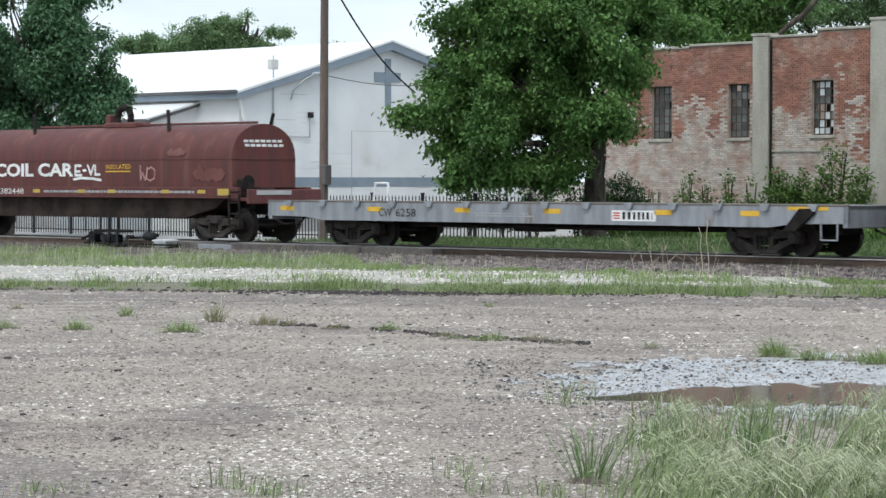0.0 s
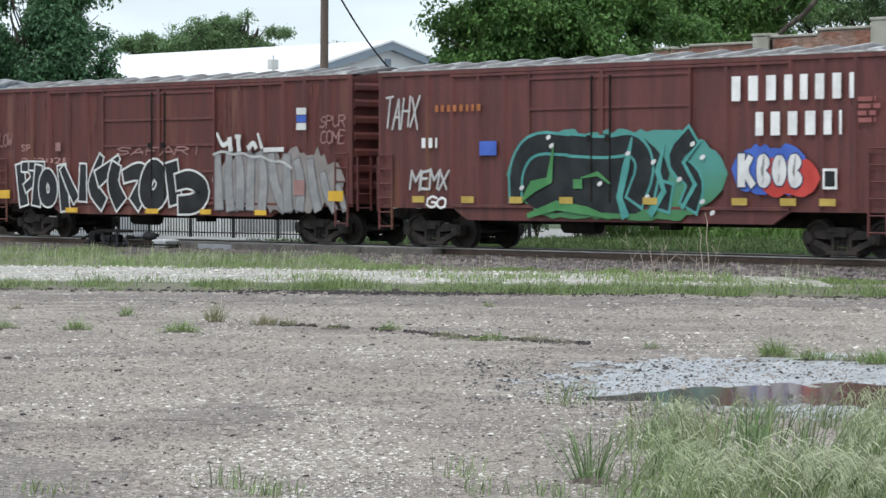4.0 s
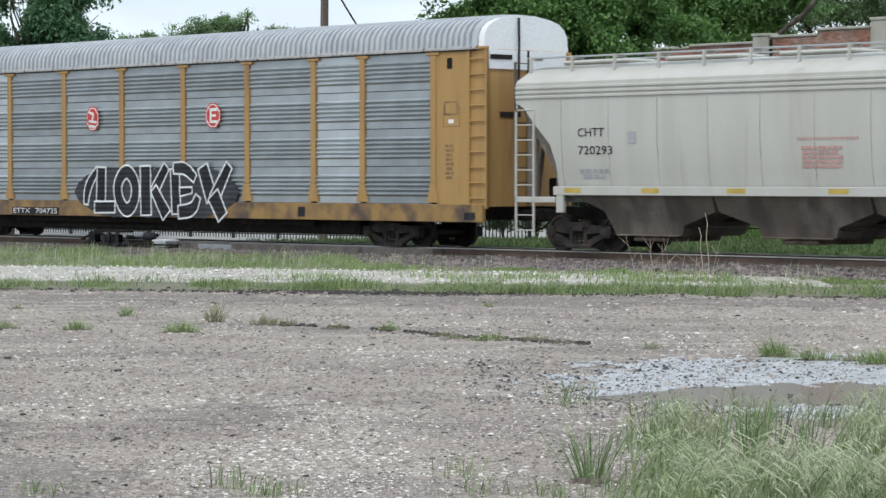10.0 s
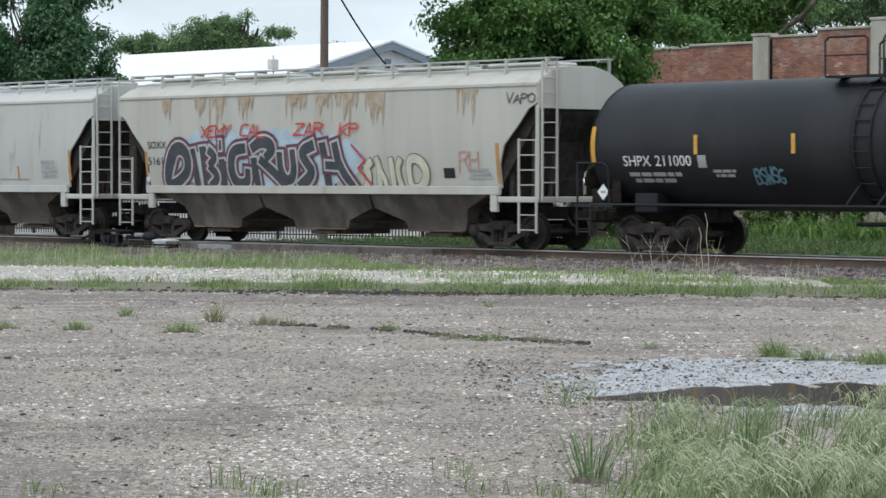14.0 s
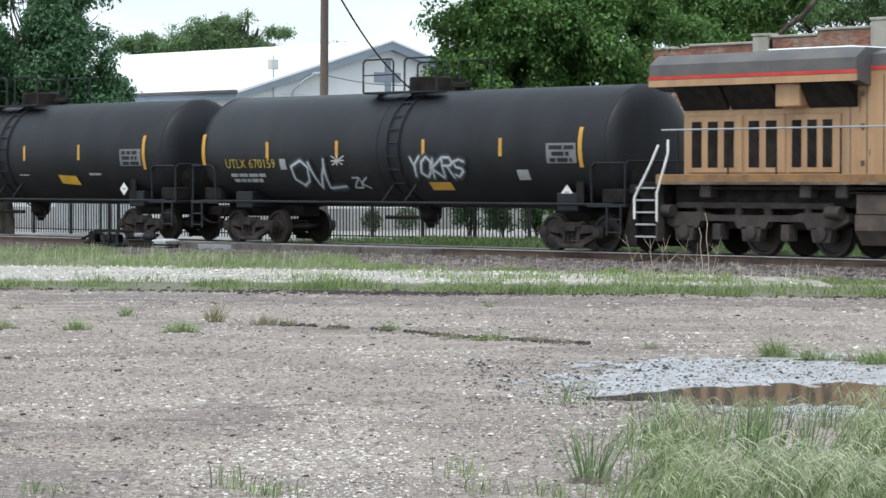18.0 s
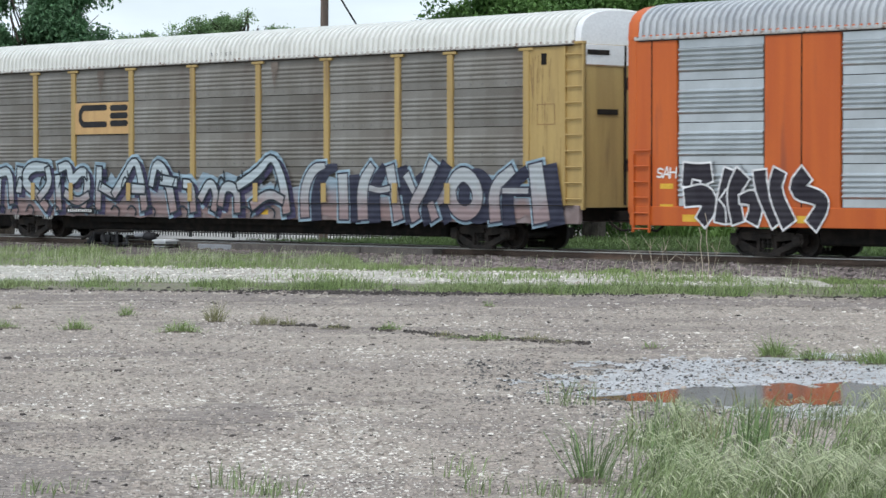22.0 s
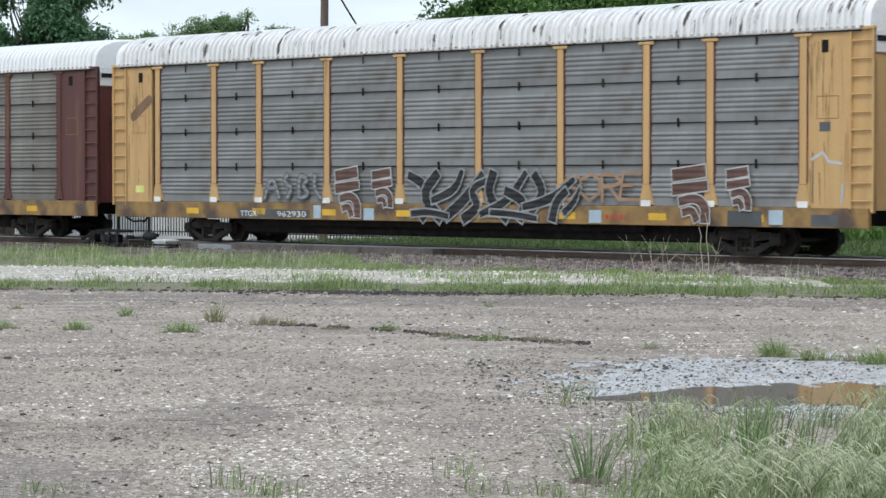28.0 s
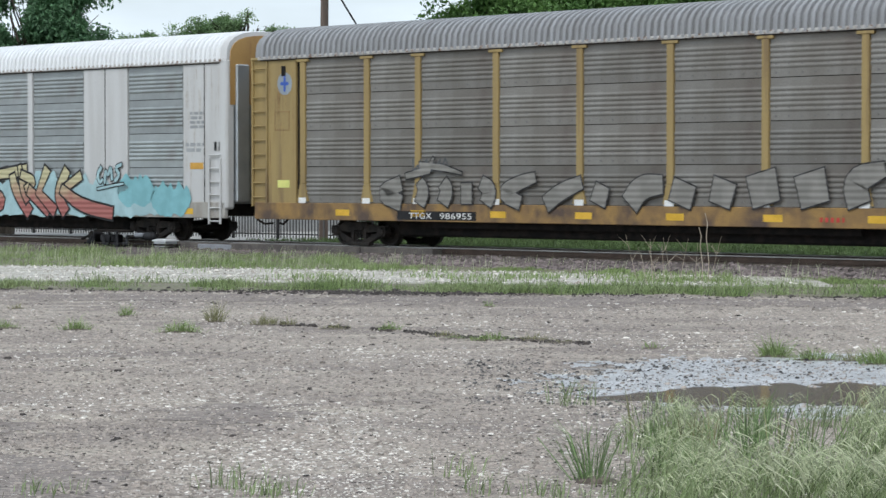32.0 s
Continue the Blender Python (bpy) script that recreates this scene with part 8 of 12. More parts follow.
def rack_white():
    e = new_rack(336.95, "white autorack car with grey sheets and bright graffiti", P_WHITE, P_ROOFW, P_GALVW, P_GALV, P_YELLOW, mat("grimy_white_sill", (0.40, 0.385, 0.36), 0.7, second=(0.30, 0.275, 0.24), scale=2.5, stretch=(1, 1, 0.5), grain=0.1, third=(0.20, 0.17, 0.14), third_scale=1.5, third_low=0.58))
    fire = fade("fire_fill", (0.36, 0.125, 0.11), (0.50, 0.46, 0.28), 1.05, 1.75)
    cloud(-10.6, -0.3, 0.60, 1.45, 15, K_AQUA, e, SIDE, 0.7, 0.0, "pale aqua sprayed band", 50)
    cloud(-1.6, 12.0, 0.60, 1.35, 18, K_AQUA, e, SIDE, 0.6, 0.0, "pale aqua sprayed band", 60)
    cloud(-10.4, -8.6, 0.66, 1.72, 19, K_CYAN, e, SIDE, 0.5, 0.001, "turquoise sprayed backing", 24)
    cloud(-1.2, 1.4, 0.8, 2.1, 17, K_AQUA, e, SIDE, 0.9, 0.001, "turquoise sprayed backing", 30)
    cloud(2.2, 9.2, 1.0, 2.0, 20, K_AQUA, e, SIDE, 0.9, 0.001, "turquoise sprayed backing", 36)
    cloud(8.6, 10.4, 0.9, 1.9, 16, K_CYAN, e, SIDE, 0.5, 0.001, "turquoise sprayed blob", 16)
    cloud(10.2, 12.1, 0.66, 1.7, 21, K_CYAN, e, SIDE, 0.5, 0.001, "turquoise sprayed blob", 16)
    soot = over_ribs(paint("soot_black_spray", (0.014, 0.013, 0.014)))
    over_ribs(fire)
    cloud(-8.55, -1.3, 0.62, 1.66, 33, fire, e, flat_at(-1.519), 0.2, 0.0, "cream to red sprayed body of the piece", 40)
    mural("~0,12,3 6,6,12 16,4,8;~3,6,8 9,40,15 11,70,10 12,104,2;14,54,14 32,58,14;~14,4,13 15,40,13 16,60,9;~13,78,5 16,62,7 20,74,6 21,98,3 17,88,4;~24,4,15 23,40,13 24,60,9;~22,94,4 24,70,7 31,66,7 34,88,6 31,102,3;38,56,13 54,54,13;~34,4,15 33,40,13 35,60,9;"
          "~36,108,3 38,70,8 43,74,9 46,114,3;~44,4,16 46,36,15 48,66,11 52,92,7 54,112,2;58,54,13 78,56,13;~56,4,15 54,40,13 57,62,9;~58,94,4 60,66,7 69,64,8 73,84,6 71,102,3;~66,4,16 66,38,13 68,58,9;~78,6,15 76,44,13 78,70,10 77,106,2;~18,10,9 20,34,8 28,30,8 29,8,9;~38,8,9 40,32,8 50,30,8 51,8,9;~60,8,9 62,32,8 72,28,8 73,8,9;"
          "~84,24,7 85,52,8 86,68,3;~89,24,7 90,50,7 91,66,3;~94,22,7 95,46,7 96,60,2;~82,18,9 92,16,9 99,12,3", -8.85, -0.55, 0.62, 2.22, 0.060, fire, soot, e, flat_at(-1.522), "dense crowned cream to red graffiti letters", weight=1.15, woven=True)
    part("graffiti_sketch", ribbon(Geo(), [curl([(x, z), (x + 0.14, z + 0.30), (x - 0.10, z + 0.52), (x + 0.10, z + 0.80)]) for x, z in ((-8.2, 0.8), (-7.5, 1.1), (-6.9, 0.75), (-6.2, 1.15), (-5.6, 0.85), (-4.9, 1.1), (-4.3, 0.8), (-3.6, 1.15), (-2.9, 0.8), (-2.2, 1.05), (-1.5, 0.75))], 0.045, flat_at(-1.547)), soot, e, "thin black sprayed curls", smooth=0)
    mural("~30,84,14 17,72,17 19,46,18 28,26,20 16,14,18 1,10,10;24,79,14 43,88,16;~33,79,14 35,50,18 45,6,20;~38,96,8 41,50,20 44,30,16;~39,79,12 49,66,14 42,50,12;44,50,16 58,10,18;57,90,17 51,45,16 62,10,18;~70,88,16 63,42,18 69,8,20;79,77,13 67,50,12;~66,52,14 79,21,20 99,8,18", 0.75, 8.5, 0.62, 2.2, 0.062, fire, soot, e, flat_at(-1.522), "spiky cream to red graffiti letters", weight=1.22, woven=True)
    mural("~20,96,14 4,70,14 14,40,12 24,56,10;~30,40,12 34,90,12 42,60,10 52,104,12 56,50,12;~90,104,10 66,92,14 84,70,14 64,46,12;5,22,8 60,34,8 96,40,6", 7.6, 9.0, 1.25, 2.12, 0.03, K_AQUA, soot, e, flat_at(-1.524), "small spiky graffiti letters", woven=True)
    bars("car_number", -5.2, -3.0, 0.70, 0.86, K_WHITE, e, flat_at(-1.55), 1, 3, big=True)
    bars("stencil", -12.7, -12.2, 2.8, 3.3, K_GREY, e, flat_at(-1.49), 5, 4)
    bars("stencil", 12.0, 12.7, 3.1, 3.6, K_GREY, e, flat_at(-1.49), 4, 4)
    bars("stencil", 11.8, 12.7, 2.45, 2.75, K_GREY, e, flat_at(-1.49), 2, 4)
    patches("notice", [(12.0, 12.6, 2.0, 2.18), (-12.5, -12.0, 1.4, 1.55)], K_ORANGE, e, flat_at(-1.49))
    runs(e, 11.8, 13.3, 1.1, 4.85, flat_at(-1.4875), mat("white_grime_run", (0.44, 0.41, 0.385), 0.8, second=(0.55, 0.54, 0.52), scale=4, grain=0.15), 26, 9, "brownish grime runs on the white panel", 0.05, 1.6)
    runs(e, -13.4, -11.9, 1.1, 4.85, flat_at(-1.4875), mat("white_rust_run", (0.42, 0.37, 0.33), 0.8, second=(0.55, 0.54, 0.52), scale=4, grain=0.15), 26, 10, "brownish grime runs on the white panel", 0.05, 1.6)
    bars("side_mark", 13.1, 13.35, 2.5, 2.75, K_BLACK, e, flat_at(-1.505), 1, 8, big=True, gap=0.0)


def rack_last():
    e = old_rack(365.35, "yellow autorack car with brown-grey sheets and outline graffiti", P_STRAW, P_YELSILL, P_ROOFD, P_GALVD, P_STRAW, P_ROOFD, foot=K_WHITE)
    for x in (11.9, -12.95):
        runs(e, x, x + 1.05, 1.15, 4.7, flat_at(-1.4715), yellow_grime(), 22, int(x), "brown grime runs on the corner panel", 0.04, 1.5)
    patches("number_board", [(-7.8, -4.9, 0.70, 0.92)], K_BLACK, e, SILL, "dark number patch on the sill")
    words("reporting_mark", "TTGX", -7.35, -6.5, 0.73, 0.88, K_WHITE, e, flat_at(-1.507))
    words("car_number", "986955", -6.2, -5.05, 0.73, 0.88, K_WHITE, e, flat_at(-1.507))
    bars("company_mark", 5.9, 6.6, 0.76, 0.92, K_RED, e, flat_at(-1.507), 1, 5, big=True)
    g = Geo().lathe([(0, 0.30), (0.004, 0.30)], -12.3, -1.477, 4.25, "y", 20)
    part("round_emblem", g, paint("dull_blue_grey", (0.26, 0.30, 0.34)), e, "round pale blue emblem")
    part("emblem_cross", ribbon(Geo(), [[(-12.3, 4.42), (-12.3, 4.08)], [(-12.43, 4.25), (-12.17, 4.25)]], 0.09, flat_at(-1.480)), K_BLUE, e, smooth=0)
    bare = over_ribs(paint("bare_sheet_grey", (0.200, 0.192, 0.176)))
    mural("~8,10,24 3,30,24 8,52,22;~12,8,22 13,36,24 12,56,16;9,66,8 14,80,12 15,105,3;12,90,8 17,84,9 21,72,3;~17,10,24 18,38,26 17,54,22;~22,10,22 22,52,22;~26,10,24 27,38,28 25,54,20;~33,12,20 29,32,22 33,54,20 36,64,14;~38,10,24 41,36,24 45,54,18;~48,12,30 49,48,26;~54,12,34 56,46,34 60,50,24;~63,12,40 64,54,40;~70,12,36 71,58,40;~78,14,46 77,72,50;~86,14,46 85,72,50;~93,14,36 92,58,38 97,78,18",
          -9.0, 8.2, 1.00, 2.2, 0.034, bare, over_ribs(paint("sooty_outline", (0.030, 0.029, 0.030))), e, flat_at(-1.522), "black outlined bubble graffiti letters", weight=1.42)
    tag_line("WAMA", -7.2, -5.8, 1.9, 2.25, 0.05, K_DKGREY, e, flat_at(-1.52), 9)
    patches("door_plate", [(-12.6, -12.1, 1.5, 1.7)], K_LIME, e, flat_at(-1.475))
# ---- the train: boxcars ----
def end_wall(e, x, d, z0, z1, material, ribs, peak):
    prof = [(-1.45, z0), (1.45, z0), (1.45, z1), (0, peak), (-1.45, z1)]
    a, b = sorted((x - d * 0.06, x))
    g = Geo().prism(prof, a, b)
    part("end_wall", g, material, e, "ribbed steel end wall")
    h = (z1 - z0 - 0.3) / ribs
    for i in range(ribs):
        zc = z0 + 0.25 + h * (i + 0.5)
        pr = [(x, zc - h * 0.3), (x + d * 0.09, zc - h * 0.14), (x + d * 0.09, zc + h * 0.14), (x, zc + h * 0.3)]
        part("end_rib", Geo().prism(pr, -1.35, 1.35, "y"), material, e)


P_OLDROOF = mat("dull_roof_steel", (0.40, 0.395, 0.39), 0.6, second=(0.22, 0.205, 0.20), scale=1.8, grain=0.12, third=(0.62, 0.62, 0.62), third_scale=1.1, third_low=0.60, third_high=0.70)
P_TARRED = mat("weathered_roof_sheet", (0.15, 0.145, 0.145), 0.7, second=(0.095, 0.085, 0.08), scale=1.6, grain=0.12, third=(0.34, 0.33, 0.33), third_scale=1.4, third_low=0.62, third_high=0.72)


def boxcar(s, label, body, rib, roof, top, doors, rib_x, low=1.08, deep=0.72):
    e = car("boxcar", s, 8.2, label)
    H = 8.16
    part("body", Geo().box(-H, H, -1.42, 1.42, low, top - 0.12), body, e)
    part("side_sill", Geo().prism([(-H, low + 0.02), (-H, 1.0), (-5.4, 1.0), (-4.9, deep), (4.9, deep), (5.4, 1.0), (H, 1.0), (H, low + 0.02)], -1.44, -1.36, "y"), body, e)
    part("side_sill", Geo().prism([(-H, low + 0.02), (-H, 1.0), (-5.4, 1.0), (-4.9, deep), (4.9, deep), (5.4, 1.0), (H, 1.0), (H, low + 0.02)], 1.36, 1.44, "y"), body, e)
    part("underframe", Geo().box(-7.9, 7.9, -0.25, 0.25, 0.62, low).box(-4.6, 4.6, -1.2, 1.2, 0.82, low).lathe([(0, 0.2), (1.1, 0.2)], -2.2, -0.7, 0.62, "x", 14).box(1.2, 1.6, -1.1, -0.7, 0.55, 0.85), P_DARK, e, "black underframe with air reservoir")
    for y0, y1 in ((-1.47, -1.38), (1.38, 1.47)):
        part("roof_edge", Geo().box(-H - 0.02, H + 0.02, y0, y1, top - 0.14, top - 0.03, 0.01), rib, e, "rusty roof edge rail")
        part("roof_flange", Geo().box(-H - 0.01, H + 0.01, y0 - 0.005, y1 + 0.005, top - 0.03, top + 0.01, 0.008), roof, e, "pale roof flange")
    part("roof", Geo().prism([(-1.46, top - 0.02), (1.46, top - 0.02), (0, top + 0.20)], -H, H), P_TARRED if roof is P_OLDROOF else roof, e, "low pitched steel roof")
    for i in range(15):
        x = -7.6 + i * 1.085
        part("roof_rib", Geo().prism([(-1.44, top + 0.0), (-1.40, top + 0.045), (0, top + 0.255), (1.40, top + 0.045), (1.44, top), (0, top + 0.17)], x - 0.09, x + 0.09), roof, e, "raised pale roof rib")
    for x in rib_x:
        part("side_post", Geo().prism([(x - 0.09, -1.42), (x - 0.035, -1.485), (x + 0.035, -1.485), (x + 0.09, -1.42)], low, top - 0.12, "z"), rib, e)
    for k, (a, b) in enumerate(doors):
        d = part("door", Geo().box(a + 0.03, b - 0.03, -1.455, -1.41, low + 0.02, top - 0.2, 0.012), body, e, "sliding plug door with ribs")
        n = 5
        for i in range(n):
            z = low + 0.12 + i * (top - low - 0.45) / (n - 1)
            part("door_rib", Geo().box(a + 0.05, b - 0.05, -1.49, -1.45, z - 0.035, z + 0.035, 0.012), rib, d)
        part("door_edge", Geo().box(a, a + 0.07, -1.50, -1.42, low, top - 0.15).box(b - 0.07, b, -1.50, -1.42, low, top - 0.15), rib, d)
        part("lock_rod", Geo().tube((b - 0.3 if k == 0 else a + 0.3, -1.51, low + 0.1), (b - 0.3 if k == 0 else a + 0.3, -1.51, top - 0.3), 0.025, 8).box((b - 0.45 if k == 0 else a + 0.15), (b - 0.3 if k == 0 else a + 0.3), -1.53, -1.48, 2.6, 2.75), P_DARK, d, "vertical lock rod with handle")
    part("door_track", Geo().box(-5.4, 5.4, -1.50, -1.42, low - 0.06, low + 0.02, 0.01).box(-5.4, 5.4, -1.49, -1.42, top - 0.22, top - 0.15, 0.01), rib, e)
    for d in (-1, 1):
        end_wall(e, d * H, d, low, top - 0.1, body, 7, top + 0.14)
        ladder(e, d * 7.85 - 0.24, d * 7.85 + 0.24, -1.50, 0.45 if d < 0 else 0.5, 2.3, rib)
        end_ladder(e, d * 8.32, -1.35, -0.9, 0.9, 2.3, rib)
        coupler(e, d * 7.95, d)
        truck(e, s, 8.2, d * 6.55 + 0.0, 0.42)
    return e


BOX = flat_at(-1.496)


def boxcar_blue():
    ribs = [-8.1, -7.2, -6.2, -5.15, -4.15, -3.1, 2.75, 3.75, 4.75, 5.75, 6.85, 8.1]
    e = boxcar(-27.50, "faded blue boxcar with rusty ribs and graffiti", P_BLUE, P_BLUERUST, mat("blue_roof", (0.46, 0.48, 0.50), 0.6, second=(0.24, 0.23, 0.23), scale=2.5, grain=0.1), 4.58, [(-2.72, -0.28), (-0.28, 2.45)], ribs, 1.05, 0.68)
    for (a, b, z0, z1), sd in (((4.0, 5.75, 3.28, 3.60), 3), ((4.55, 5.75, 2.90, 3.20), 4), ((3.85, 5.75, 2.52, 2.82), 5)):
        bars("company_name", a, b, z0, z1, K_LIME, e, BOX, 1, sd, "row of yellow block letters", 0.0, True)
    patches("red_square", [(6.07, 6.42, 3.27, 3.60), (6.07, 6.42, 2.90, 3.20), (6.07, 6.42, 2.52, 2.82)], K_RED, e, BOX, "column of red painted squares")
    patches("yellow_square", [(6.57, 6.98, 2.90, 3.22), (6.57, 6.98, 2.52, 2.84), (7.2, 7.58, 2.52, 2.80)], K_LIME, e, BOX, "yellow painted squares")
    words("owner_mark", "SP", -7.05, -6.68, 2.42, 2.60, K_WHITE, e, flat_at(-1.44))
    words("car_number", "248", -7.05, -6.45, 2.02, 2.22, K_WHITE, e, flat_at(-1.44))
    words("car_number", "504", -5.85, -5.3, 2.02, 2.22, K_WHITE, e, flat_at(-1.44))
    cloud(-5.0, -0.1, 0.70, 2.30, 4, fade("pink_spray", (0.33, 0.185, 0.17), (0.25, 0.30, 0.37), 1.5, 2.3), e, BOX, 0.3, 0.0, "pink and pale blue sprayed backing", 40)
    mural("~4,92,16 6,50,18 5,4,20;~5,92,14 18,88,16 19,66,14 8,54,12;26,94,16 25,8,20;25,10,16 36,12,12;42,90,16 42,6,18;42,88,13 53,92,12;43,50,11 52,52,10;42,8,14 54,8,12;62,86,15 61,6,18;~76,92,14 66,52,12 70,40,10;~66,50,12 76,24,14 80,6,16;~86,70,12 92,44,14 98,10,12;~97,72,10 90,40,10 86,8,12", -4.95, -0.45, 0.80, 2.24, 0.042, fade("pink_letter_fill", (0.40, 0.215, 0.20), (0.46, 0.30, 0.29), 1.1, 1.9), paint("plum_edge_spray", (0.028, 0.028, 0.060)), e, flat_at(-1.502), "busy pink graffiti letters with dark edges", weight=1.55, woven=True)
    grimy = mat("grimy_door_foot", (0.150, 0.128, 0.112), 0.8, second=(0.085, 0.066, 0.055), scale=2.4, stretch=(1, 1, 0.6), grain=0.15, third=(0.20, 0.21, 0.22), third_scale=1.6, third_low=0.55, third_high=0.7)
    patches("door_foot", [(-0.05, 1.98, 1.50, 1.98), (-0.05, 1.98, 1.22, 1.46), (-0.05, 1.98, 0.86, 1.18)], grimy, e, flat_at(-1.500), "grimy rusted foot of the door")
    patches("door_spray", [(1.05, 1.22, 1.42, 1.98), (2.12, 2.32, 0.75, 1.98)], paint("mustard_spray", (0.34, 0.27, 0.08)), e, flat_at(-1.512), "mustard sprayed stripe")
    patches("stencil_box", [(0.62, 0.92, 1.45, 1.66), (-3.35, -3.08, 1.12, 1.34), (-2.55, -2.25, 1.45, 1.72), (-4.3, -4.02, 1.92, 2.26), (-4.55, -4.4, 1.1, 1.4)], paint("stencil_blue", (0.03, 0.05, 0.13)), e, flat_at(-1.526), "small dark blue stencil box")
    tag_line("RASY", 0.1, 1.0, 0.92, 1.22, 0.055, K_SPRAYW, e, flat_at(-1.512), 12, 0.1)
    part("rust_bar", Geo().box(-0.36, -0.16, -1.53, -1.49, 0.9, 4.3), P_BLUERUST, e, "rusty locking bar of the door")
    for x, z in ((-2.2, 1.15), (-1.3, 1.3), (-0.9, 1.75)):
        cloud(x, x + 0.55, z, z + 0.3, int(x * 10) + 90, K_AQUA, e, flat_at(-1.524), 0.6, 0.0, "pale aqua leftover of spray paint", 8)
    cloud(2.2, 8.0, 0.70, 2.35, 5, paint("blue_haze_spray", (0.20, 0.275, 0.37)), e, BOX, 0.3, 0.0, "pale blue sprayed backing", 40)
    mural("3,92,16 3.5,5,18;~3,92,14 14,92,16 17,72,14 6,54,12;~8,54,12 13,36,14 18,5,16;~24,62,12 33,68,13 36,46,14 36,6,15;~36,42,10 26,38,12 25,14,12 34,10,10;~56,80,14 47,86,16 43,50,16 47,12,16 56,16,14;~70,86,16 77,66,16 77,28,16 70,8,16 63,28,16 63,66,16 70,86,16;87,92,15 87,6,15;~87,92,14 98,78,14 98.5,26,14 87,6,14", 2.45, 7.95, 0.90, 2.22, 0.045, fade("mint_fill", (0.48, 0.52, 0.50), (0.26, 0.42, 0.36), 1.2, 1.9), paint("deep_blue_spray", (0.022, 0.040, 0.095)), e, flat_at(-1.502), "pale green and white graffiti letters with dark blue edges", halo=paint("sky_mist_spray", (0.20, 0.29, 0.40)), weight=1.3, woven=True)
    tag_line("DUCSS", 4.0, 6.4, 0.72, 0.98, 0.06, K_SPRAYW, e, flat_at(-1.52), 5)
    patches("blue_panel", [(6.0, 6.95, 0.85, 2.1), (4.85, 5.55, 1.2, 2.0), (-7.05, -6.3, 1.0, 1.75), (-5.85, -5.2, 1.1, 1.75)], paint("dark_blue_panel", (0.032, 0.055, 0.13)), e, flat_at(-1.528), "dark blue repainted panels")
    bars("stencil", 6.2, 6.75, 0.95, 1.2, K_GREY, e, flat_at(-1.531), 2, 6)
    patches("notice", [(6.25, 6.7, 1.45, 1.85)], K_WHITE, e, flat_at(-1.531))
    patches("notice", [(6.31, 6.64, 1.51, 1.79)], K_BLACK, e, flat_at(-1.534))
    bars("stencil", 4.95, 5.45, 1.4, 1.9, K_SKY, e, flat_at(-1.531), 5, 8)
    tag_line("OYCL", -7.8, -7.15, 3.05, 3.5, 0.03, K_CHALK, e, BOX, 7, 0.1)
    bars("stencil", -1.9, -0.9, 3.6, 3.75, K_WHITE, e, flat_at(-1.47), 2, 5)
    bars("stencil", 0.6, 1.7, 2.95, 3.1, K_SKY, e, flat_at(-1.47), 2, 5)
    patches("reflector", [(7.75, 7.95, 1.15, 2.0)], K_YEL, e, BOX)
    brown = mat("brown_rust_run", (0.125, 0.090, 0.070), 0.85, second=(0.10, 0.105, 0.115), scale=5, grain=0.2)
    runs(e, -8.2, 8.2, 0.9, 4.4, flat_at(-1.437), brown, 110, 3, "brown rust runs down the blue sheets", 0.045, 1.3)
    for x in (-8.1, -6.2, -5.15, -3.1, 2.75, 3.75, 4.75, 5.75, 6.85):
        runs(e, x - 0.10, x + 0.10, 1.0, 4.4, flat_at(-1.500), brown, 9, int(x * 10) + 200, "rust along a rib", 0.05, 1.6)


RED_RIBS = [-8.1, -7.25, -6.35, -5.45, -4.5, -3.6, 3.55, 4.5, 5.4, 6.3, 7.2, 8.1]


